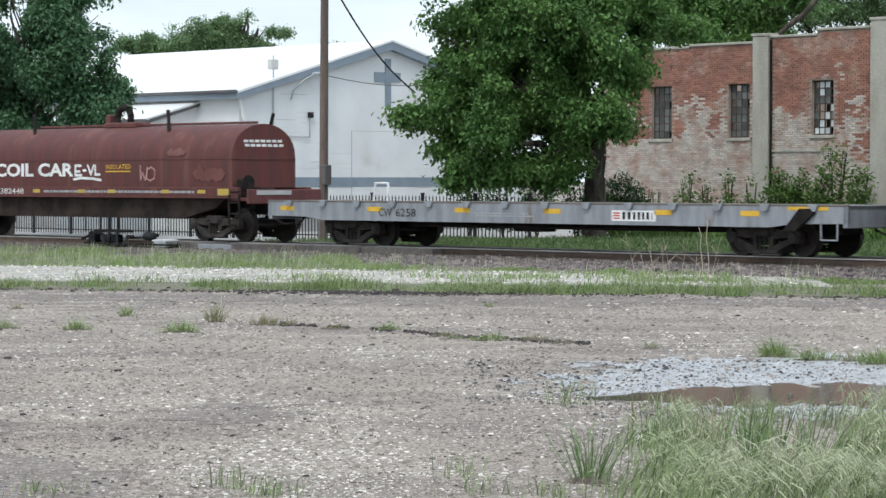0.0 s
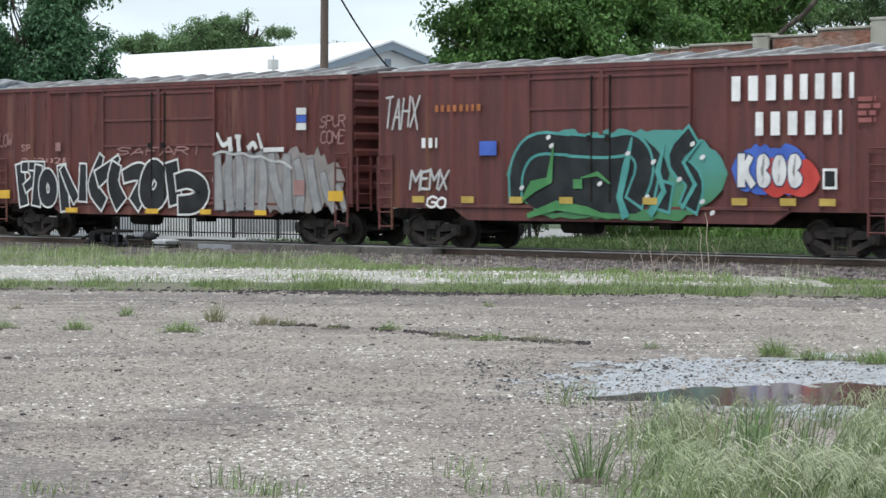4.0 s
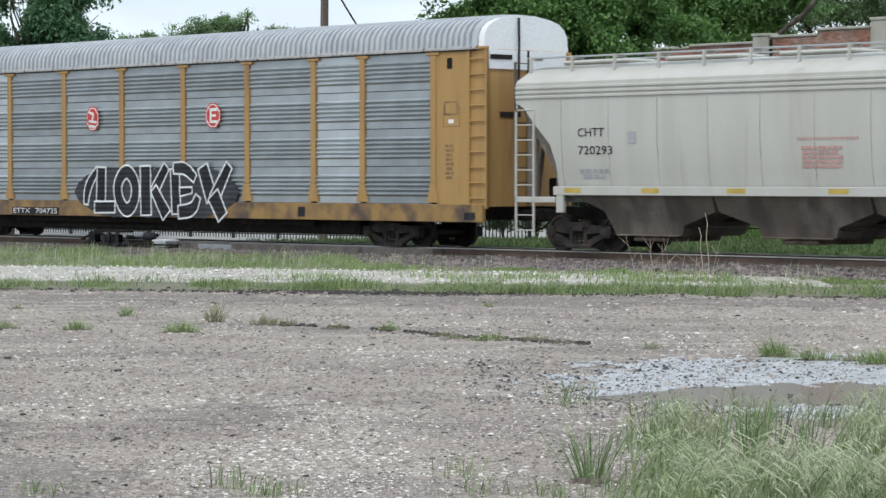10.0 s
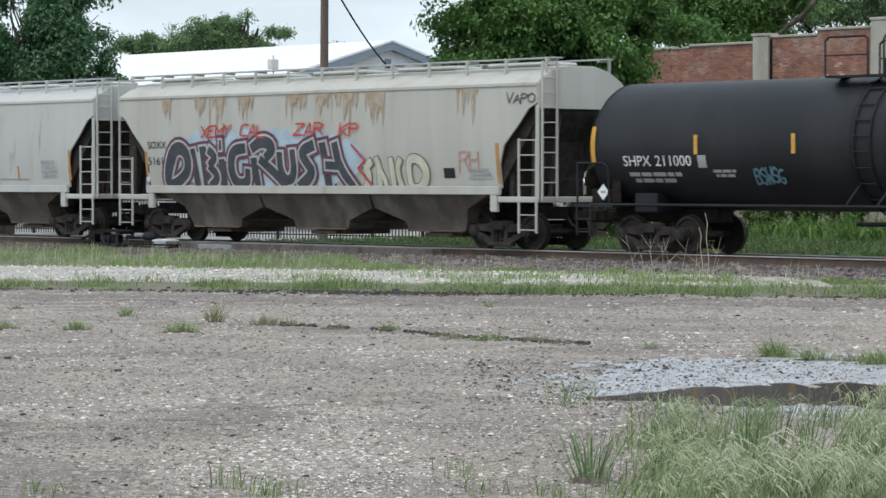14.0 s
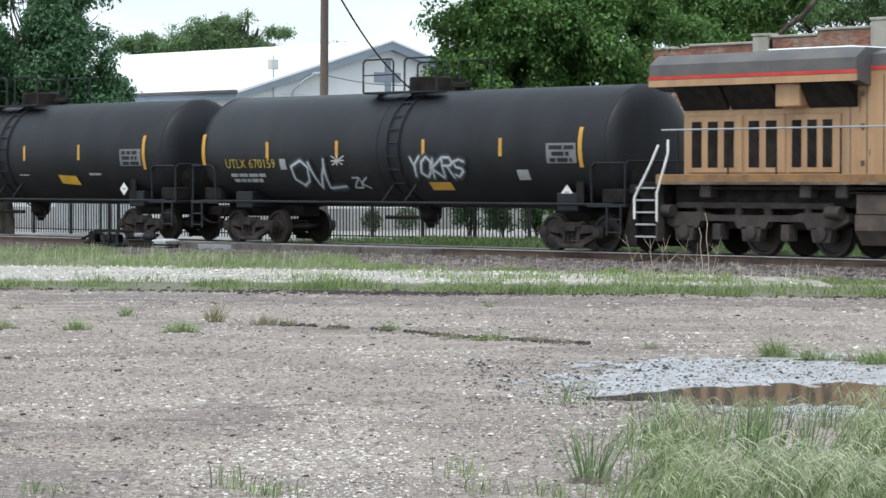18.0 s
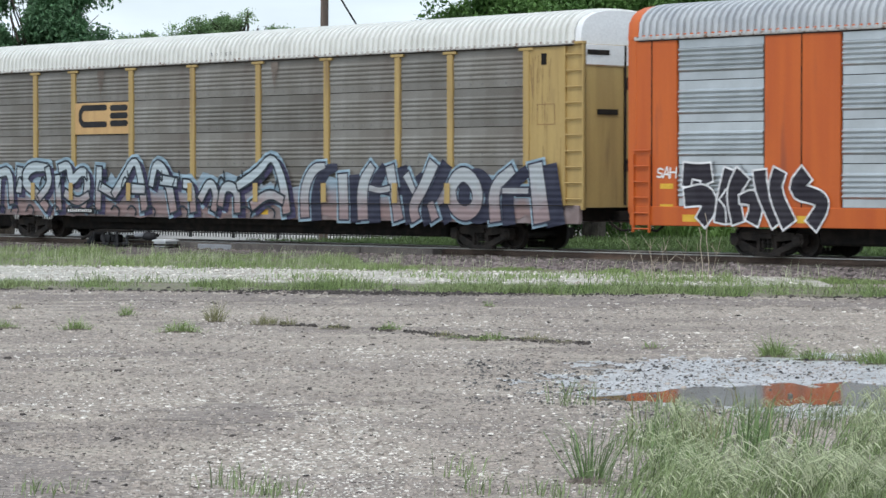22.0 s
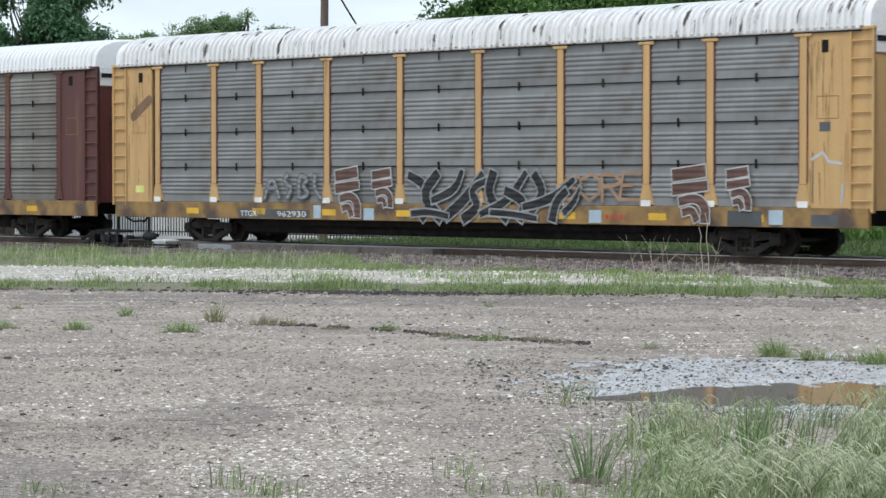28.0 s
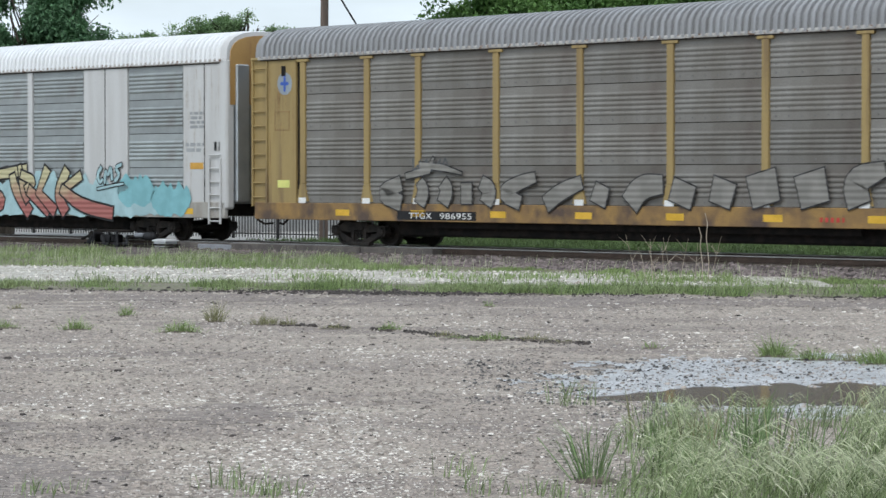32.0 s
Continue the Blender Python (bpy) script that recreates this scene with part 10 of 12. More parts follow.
def hopper_pale():
    e = hopper(106.98, "pale grey covered hopper with upright amber strips", P_PALE, P_PALE, 7.9, False, 3, P_PALE)
    words("owner_mark", "CMO", -6.02, -5.4, 2.72, 2.92, K_BLACK, e, HOP)
    words("car_number", "23163", -6.02, -5.15, 2.26, 2.46, K_BLACK, e, HOP)
    bars("stencil", -6.0, -5.1, 1.7, 1.95, K_GREY, e, HOP, 2, 4)
    bars("stencil", -0.7, 0.4, 2.75, 2.83, K_PINK, e, HOP, 1, 5, big=True)
    runs(e, -6.4, 6.4, 1.6, 3.9, HOP, mat("pale_grime_run", (0.462, 0.457, 0.44), 0.8, second=(0.49, 0.488, 0.472), scale=4, grain=0.15), 60, 6, "faint grime runs on the pale side", 0.05, 1.2)
    bars("stencil", -2.0, 4.5, 1.68, 1.77, K_LAV, e, HOP, 1, 6, gap=0.6)
    bars("stencil", 5.2, 6.0, 1.75, 2.3, K_GREY, e, HOP, 4, 7)
    patches("notice_frame", [(-4.4, -4.15, 2.45, 2.75)], K_GREY, e, HOP)
    patches("amber_strip", [(x, x + 0.09, 1.7, 2.12) for x in (-4.1, -1.45, 1.28, 3.94)] + [(-6.9, -6.8, 1.8, 2.55), (6.62, 6.72, 1.7, 2.58)], K_AMBER, e, HOP, "upright amber reflector strips")


def hopper_tagged():
    e = hopper(124.62, "rust-streaked grey covered hopper with large graffiti", P_OLDGREY, P_OLDGREY, 8.45, False, 3, P_OLDGREY)
    words("owner_mark", "SOXX", -7.1, -6.25, 2.58, 2.78, K_BLACK, e, HOP)
    words("car_number", "51613", -7.1, -6.2, 2.12, 2.34, K_BLACK, e, HOP)
    rnd, rust = random.Random(4), mat("pale_rust_bleed", (0.36, 0.255, 0.165), 0.85, second=(0.40, 0.36, 0.30), scale=5, low=0.35, high=0.6, grain=0.2)
    for x, w in ((-6.25, 0.35), (-4.75, 0.45), (-3.9, 0.5), (-2.7, 0.5), (-0.7, 0.55), (0.7, 0.6), (1.6, 0.3), (2.6, 0.4), (6.0, 0.4)):
        g = Geo()
        for i in range(16):
            xa, ln, wd = x + rnd.gauss(0, 0.4) * w, rnd.uniform(0.1, 0.45) + (rnd.random() < 0.25) * rnd.uniform(0.2, 0.6), rnd.uniform(0.02, 0.10)
            y = -1.513 - 0.0004 * i
            g.add([(xa - wd, y, 3.95), (xa + wd, y, 3.95), (xa + wd * 0.6, y, 3.95 - ln * 0.6), (xa, y, 3.95 - ln), (xa - wd * 0.5, y, 3.95 - ln * 0.5)], [(0, 1, 2, 3, 4)])
        part("rust_streak", g, rust, e, "orange rust bleeding down from the roof edge", smooth=0)
    cloud(-6.5, 2.2, 1.38, 3.15, 17, K_SKY, e, HOP, 0.35, 0.0, "pale blue sprayed backing", 46)
    mural("~2,12,18 4,48,26 8,84,26 14,76,22 15,40,20 8,16,18 2,12,18;17.5,80,14 19,6,20;23,84,20 24,6,20;~26,78,16 30,64,17 26,48,14;~26,48,14 31,28,17 26,10,16;33,60,18 33.5,6,18;32,86,18 33.2,86,18;~46,80,18 39,76,20 37.5,40,20 40,14,20 46,16,18 46.5,42,14;50,62,18 51,4,18;~49,78,18 55,94,22 61,80,22 56,60,16;~53,60,16 60,36,18 66,10,20;"
          "~63.5,72,15 63.5,34,17 67,18,18 70.5,34,16 70,76,15;~81,84,20 74,72,20 77,52,18 80,34,20 72,8,20;85,88,18 87,4,20;~91,88,17 93,44,18 99,8,16;86,48,14 93,46,14", -6.45, 1.75, 1.38, 2.86, 0.060, paint("slate_fill", (0.050, 0.054, 0.066)), K_CHALK, e, over(0.018), "slate graffiti letters with white edges", halo=paint("plum_glow", (0.12, 0.05, 0.075)))
    mural("~16,78,18 6,62,22 12,42,20 4,12,20;~22,88,14 26,60,20 24,10,18;~26,60,12 32,36,14 34,8,16;~42,86,16 44,50,18 44,8,18;~56,84,18 50,56,16 56,8,18;~68,86,20 84,80,22 92,44,24 80,10,22 68,14,18 66,50,18 68,86,20", 2.0, 4.75, 1.36, 2.42, 0.022, paint("wheat_fill", (0.47, 0.45, 0.36)), paint("olive_outline", (0.09, 0.09, 0.07)), e, over(0.018), "pale yellow bubble letters with thin edges", light=K_WHITE)
    for a, b, w in ((-4.6, -3.3, "XEMY"), (-2.9, -1.8, "CAL"), (-0.6, 0.6, "ZAR"), (1.2, 2.0, "KP")):
        tag_line(w, a, b, 2.85, 3.2, 0.05, K_RED, e, over(0.036), int(a * 7) + 40, 0.15, 0.08, "red sprayed scrawl")
    part("graffiti", ribbon(Geo(), [[(1.7, 2.6), (2.2, 2.2), (1.9, 2.0), (2.35, 1.6)]], 0.06, over(0.036)), K_RED, e, smooth=0)
    tag_line("RH", 5.7, 6.4, 1.9, 2.5, 0.05, K_PINK, e, HOP, 45)
    tag_line("VAPO", 7.4, 8.4, 3.55, 3.8, 0.035, K_DKGREY, e, HOP, 46)
    patches("notice", [(5.1, 5.5, 1.75, 2.0)], K_BLACK, e, HOP)
    patches("amber_strip", [(-7.25, -7.15, 1.8, 2.5), (7.0, 7.12, 1.6, 2.6)], K_AMBER, e, HOP, "upright amber reflector strips")
    bars("stencil", 6.0, 6.9, 1.7, 2.0, K_GREY, e, HOP, 3, 6)


# ---- the train: tank cars ----
def tank_car(s, label, half=8.35, bracket=-1.4, R=1.49, ZC=2.49):
    e = car("tank_car", s, half + 0.6, label)
    B = half - 0.30
    head = [(0.36, 0.02), (0.345, 0.34 * R), (0.305, 0.60 * R), (0.235, 0.79 * R), (0.155, 0.905 * R), (0.085, 0.966 * R), (0.035, 0.993 * R), (0.0, R)]
    prof = [(-B - x, r) for x, r in head] + [(B + x, r) for x, r in head[::-1]]
    part("tank", Geo().lathe(prof, 0, 0, ZC, "x", 40), P_BLACK, e, "black rounded steel tank shell")
    for x in (-B + 0.02, -0.45, 0.45, B - 0.02):
        part("shell_seam", Geo().lathe([(x - 0.02, R + 0.008), (x + 0.02, R + 0.008)], 0, 0, ZC, "x", 40), P_BLACK, e)
    for a in (-half - 0.1, half - 3.1):
        part("stub_sill", Geo().box(a, a + 3.2, -0.3, 0.3, 0.72, 1.15, 0.02), P_DARK, e, "black stub sill under the tank end")
    part("side_rail", Geo().tube((-half + 0.1, -1.42, 1.13), (half - 0.1, -1.42, 1.13), 0.035, 8).tube((-half + 0.1, 1.42, 1.13), (half - 0.1, 1.42, 1.13), 0.035, 8), P_BLACK, e, "thin side rail under the shell")
    for x in (bracket - 0.5, bracket + 0.35):
        part("rail_brace", Geo().tube((x, -1.42, 1.13), (x + 0.22, -1.18, 1.6), 0.03, 6), P_BLACK, e)
    for d in (-1, 1):
        X = d * (half - 1.75)
        part("cradle", Geo().box(X - 0.35, X + 0.35, -1.25, 1.25, 0.95, 1.4, 0.03), P_BLACK, e, "saddle bolster under the shell")
        part("end_platform", Geo().box(min(d * (half - 0.9), d * (half + 0.35)), max(d * (half - 0.9), d * (half + 0.35)), -1.45, 1.45, 1.06, 1.14, 0.01), P_BLACK, e, "end platform with grating")
        g = Geo()
        xa = d * (half + 0.3)
        g.pipe([(xa, -1.4, 1.1), (xa, -1.4, 2.05), (xa, -1.3, 2.15), (xa, 1.3, 2.15), (xa, 1.4, 2.05), (xa, 1.4, 1.1)], 0.025)
        xb = d * (half - 0.75)
        g.pipe([(xb, -1.42, 1.1), (xb, -1.46, 2.0), (xb + d * 0.15, -1.46, 2.1), (xa, -1.42, 2.1)], 0.025)
        part("handrail", g, P_BLACK, e, "bent pipe handrail at the tank end")
        ladder(e, d * (half + 0.02) - 0.22, d * (half + 0.02) + 0.22, -1.47, 0.4, 1.1, P_BLACK, 0.3)
        part("end_gear", Geo().box(d * (half - 0.3) - 0.35, d * (half - 0.3) + 0.35, -1.2, -0.55, 1.14, 1.5, 0.04).lathe([(0, 0.25), (0.05, 0.28), (0.07, 0.05)], d * (half + 0.25), -0.9, 1.75, "x", 16), P_DARK, e, "brake wheel and valve box")
        coupler(e, d * (half + 0.05), d)
        truck(e, s, half + 0.6, d * (half - 1.75), 0.44)
    part("valve_housing", Geo().lathe([(0, 0.55), (0.34, 0.55), (0.37, 0.5), (0.37, 0.05)], 0.0, 0, ZC + R + 0.0, "z", 20), P_DARK, e, "round manway housing on the tank top")
    part("relief_valve", Geo().lathe([(0, 0.14), (0.3, 0.14), (0.3, 0.02)], 1.0, 0.1, ZC + R, "z", 12).box(0.85, 1.5, -0.1, 0.1, ZC + R + 0.05, ZC + R + 0.2, 0.03), P_DARK, e)
    part("top_platform", Geo().box(-1.55, 1.25, -0.95, -0.6, 3.92, 3.97).box(-1.55, 1.25, 0.6, 0.95, 3.92, 3.97).box(-1.55, -1.3, -0.95, 0.95, 3.92, 3.97), P_BLACK, e, "grated service platform")
    for y in (-0.95, 0.95):
        g = Geo()
        g.pipe([(-1.55, y, 3.95), (-1.55, y, 4.72), (-1.45, y, 4.80), (-0.45, y, 4.80), (-0.38, y, 4.72), (-0.38, y, 3.95)], 0.025)
        g.pipe([(0.05, y, 3.95), (0.05, y, 4.72), (0.12, y, 4.80), (1.2, y, 4.80), (1.25, y, 4.7), (1.25, y, 3.95)], 0.025)
        g.tube((-1.55, y, 4.4), (-0.38, y, 4.4), 0.018, 6)
        part("platform_rail", g, P_BLACK, e, "looped safety rail beside the platform")
    part("bottom_outlet", Geo().lathe([(0, 0.3), (-0.3, 0.28), (-0.45, 0.12), (-0.55, 0.1)], 0, 0, 1.02, "z", 14).tube((-0.6, -1.0, 0.75), (0.6, -1.0, 0.75), 0.05, 8), P_DARK, e, "bottom outlet valve")
    S = round_at(R + 0.012, ZC)
    for j, x in enumerate((bracket - 0.22, bracket + 0.22)):
        pts = [(x, S(z) - 0.03, z) for z in [0.55, 0.8, 1.2, 1.6, 2.0, 2.5, 3.0, 3.4, 3.7, 3.9]]
        part("side_ladder_rail", Geo().pipe(pts, 0.022), P_BLACK, e)
    g = Geo()
    for i in range(10):
        z = 0.6 + i * 0.34
        g.tube((bracket - 0.22, S(z) - 0.03, z), (bracket + 0.22, S(z) - 0.03, z), 0.018, 6)
    part("side_ladder_rung", g, P_BLACK, e)
    return e, S


def placard(e, S, x, z):
    a = 0.19
    y = S(z + a) - 0.03
    part("hazard_placard", Geo().add([(x - a, y, z), (x, y, z - a), (x + a, y, z), (x, y, z + a)], [(0, 1, 2, 3)]), K_WHITE, e, "white diamond placard", smooth=0)
    patches("placard_mark", [(x - 0.08, x + 0.08, z - 0.03, z + 0.03)], K_GREY, e, flat_at(y - 0.003))
    part("placard_holder", Geo().box(x + 0.3, x + 0.55, y, y + 0.05, z - 0.25, z + 0.3, 0.01), P_DARK, e)


def tank_marks(e, S, half, number, colour, seed, mark=""):
    if mark:
        words("owner_mark", mark, -half + 1.2, -half + 2.05, 2.02, 2.26, colour, e, S)
    else:
        bars("owner_mark", -half + 1.25, -half + 2.05, 2.02, 2.26, colour, e, S, 1, seed, big=True, gap=0.0)
    words("car_number", number, -half + 2.2, -half + 3.3, 2.02, 2.26, colour, e, S)
    bars("stencil", -half + 1.3, -half + 3.0, 1.62, 1.9, K_GREY, e, S, 2, seed + 1)
    patches("notice_frame", [(-half + 3.5, -half + 3.75, 1.98, 2.26)], K_GREY, e, S)
    patches("data_plate", [(half - 2.15, half - 1.15, 2.10, 2.58)], paint("dull_data_grey", (0.16, 0.165, 0.17)), e, S, "grey stencilled data panel")
    bars("data_row", half - 2.05, half - 1.15, 2.1, 2.55, P_BLACK, e, (lambda z: S(z) - 0.004), 3, seed + 3)
    patches("amber_strip", [(x, x + 0.11, 2.28, 2.72) for x in (-4.9, -2.05, 1.28, 4.06)], K_ORANGE, e, S, "upright amber reflector strips")
    patches("amber_strip", [(half - 1.08, half - 0.95, 2.0, 2.95), (-half + 0.18, -half + 0.32, 2.1, 2.95)], K_ORANGE, e, S, "tall amber reflector strips")
    bars("end_stencil", half - 0.2, half - 0.19, 3.0, 3.2, colour, e, S)
    for i in range(3):
        part("end_lettering", Geo().quad(*[(half + 0.02, y, z) for y, z in ((-0.45 + 0.1 * i, 3.02 - 0.14 * i), (0.45 - 0.1 * i, 3.02 - 0.14 * i), (0.45 - 0.1 * i, 3.10 - 0.14 * i), (-0.45 + 0.1 * i, 3.10 - 0.14 * i))]), colour, e, smooth=0)


DIM_CYAN, DIM_BLUE = paint("dim_cyan_spray", (0.10, 0.20, 0.24)), paint("dim_blue_spray", (0.13, 0.16, 0.19))
DIM_GREY, DIM_LIME = paint("dim_grey_spray", (0.11, 0.115, 0.12)), paint("dim_lime_spray", (0.22, 0.24, 0.06))


def tank_patched():
    e, S = tank_car(43.55, "black tank car with grey patches and small graffiti", 8.35, -1.15, 1.545, 2.53)
    tank_marks(e, S, 8.3, "33112", K_WHITE, 3)
    grey = paint("grey_cover_patch", (0.045, 0.049, 0.056))
    pale = paint("pale_cover_patch", (0.24, 0.26, 0.29))
    cloud(-4.9, -3.2, 1.4, 2.6, 3, grey, e, S, 0.35, 0.004, "grey paint patch", 16)
    cloud(-2.9, -1.4, 1.35, 2.5, 4, K_SMOKE, e, S, 0.4, 0.004, "dark grey paint patch", 16)
    cloud(-1.1, 1.1, 1.4, 2.2, 5, grey, e, S, 0.35, 0.004, "grey paint patch", 16)
    g = Geo()
    rows = [(-1.2, -0.1, 2.2), (-1.3, 0.0, 2.6), (-1.3, 0.1, 2.9), (-1.0, 0.3, 3.2), (-1.05, 0.4, 3.4)]
    for (a, b, z), (c, d, w) in zip(rows, rows[1:]):
        g.add([(a, S(z) - 0.006, z), (b, S(z) - 0.006, z), (d, S(w) - 0.006, w), (c, S(w) - 0.006, w)], [(0, 1, 2, 3)])
    part("cover_patch", g, pale, e, "pale blue-grey paint patch", smooth=0)
    cloud(1.0, 4.0, 1.4, 2.3, 6, grey, e, S, 0.35, 0.004, "grey paint patch", 16)
    cloud(4.1, 6.2, 1.6, 2.3, 7, K_SMOKE, e, S, 0.35, 0.004, "dark grey paint patch", 16)
    for w, a, b, z0, z1, m, sd in (("WNSCK", -4.7, -3.3, 1.85, 2.12, DIM_CYAN, 3), ("UZ", -2.5, -2.0, 1.85, 2.25, DIM_BLUE, 4), ("CUSS", -2.5, -1.7, 1.5, 1.75, DIM_BLUE, 5), ("ASWMA", -0.6, 0.7, 1.55, 1.95, DIM_GREY, 6), ("YUMKB", 1.2, 2.6, 1.8, 2.05, DIM_LIME, 7), ("ENZ", 4.3, 5.4, 1.95, 2.1, DIM_GREY, 8)):
        tag_line(w, a, b, z0, z1, 0.05, m, e, (lambda z: S(z) - 0.012), sd, 0.1)
    part("notice", Geo().quad((3.2, -1.53, 1.85), (4.0, -1.53, 1.80), (3.95, -1.53, 2.05), (3.2, -1.53, 2.08)), K_WHITE, e, "tilted white notice", smooth=0)
    part("warning_lamp_box", Geo().lathe([(0, 0.14), (0.1, 0.14), (0.12, 0.05)], 6.2, -1.52, 1.35, "y", 10), K_GREY, e, "round pale gauge cover")


def tank_b():
    e, S = tank_car(142.98, "clean black tank car with amber strips", 8.35, -0.1)
    tank_marks(e, S, 8.3, "211000", K_WHITE, 13, "SHPX")
    part("notice", Geo().quad((3.0, S(1.7), 1.62), (3.9, S(1.6), 1.55), (3.9, S(1.8) - 0.02, 1.85), (2.95, S(1.8) - 0.02, 1.92)), K_YEL, e, "yellow warning label", smooth=0)
    placard(e, S, 5.95, 1.45)
    placard(e, S, -7.95, 1.42)
    tag_line("BSWSG", -3.2, -2.35, 1.6, 1.98, 0.05, DIM_CYAN, e, (lambda z: S(z) - 0.01), 3)
    tag_line("WETK", 0.9, 2.1, 1.9, 2.15, 0.05, K_REDDK, e, (lambda z: S(z) - 0.01), 4)
    bars("stencil", -4.4, -3.6, 1.75, 1.95, K_GREY, e, S, 2, 5)


def tank_c():
    e, S = tank_car(160.95, "glossy black tank car with yellow warning label", 8.35, 0.2)
    tank_marks(e, S, 8.3, "211017", K_WHITE, 23, "SHPX")
    part("notice", Geo().quad((2.95, S(1.6), 1.60), (3.9, S(1.6), 1.55), (3.8, S(1.8) - 0.02, 1.82), (2.9, S(1.8) - 0.02, 1.85)), K_YEL, e, "yellow warning label", smooth=0)
    placard(e, S, 6.05, 1.45)
    placard(e, S, -8.0, 1.45)
    tag_line("SMIK", -5.0, -4.2, 1.62, 1.95, 0.05, K_GREY, e, (lambda z: S(z) - 0.01), 4)
    bars("stencil", 4.5, 5.1, 1.82, 1.92, K_GREY, e, S, 1, 5)
    bars("stencil", 0.9, 1.4, 1.82, 1.88, K_GREY, e, S, 1, 5)


def tank_d():
    e, S = tank_car(178.60, "black tank car with yellow number and white graffiti", 7.9, 0.2)
    tank_marks(e, S, 7.85, "670159", paint("ochre_stencil", (0.36, 0.26, 0.05)), 33, "UTLX")
    for w, a, b, z0, z1, sd in (("OVL", -3.9, -1.9, 1.5, 2.25, 5), ("YOKRS", 0.8, 2.8, 1.75, 2.3, 6)):
        tag_line(w, a, b, z0, z1, 0.22, paint("faint_mist_spray", (0.034, 0.037, 0.042)), e, (lambda z: S(z) - 0.004), sd, 0.15, 0.08, "faint mist of overspray")
        tag_line(w, a, b, z0, z1, 0.11, paint("grey_mist_spray", (0.11, 0.12, 0.135)), e, (lambda z: S(z) - 0.010), sd, 0.15, 0.08, "grey overspray")
        tag_line(w, a, b, z0, z1, 0.05, paint("soft_white_spray", (0.42, 0.46, 0.50)), e, (lambda z: S(z) - 0.016), sd, 0.15, 0.08, "white sprayed graffiti with soft edges")
    tag_line("ZK", -1.6, -1.0, 1.5, 1.8, 0.05, K_GREY, e, (lambda z: S(z) - 0.01), 7)
    tag_line("*", -2.2, -1.7, 2.1, 2.35, 0.04, K_CHALK, e, (lambda z: S(z) - 0.01), 7)
    patches("notice", [(4.6, 5.0, 1.7, 1.95)], K_GREY, e, S)
    patches("notice", [(1.3, 2.1, 1.45, 1.65)], K_ORANGE, e, S)
    placard(e, S, 6.15, 1.4)
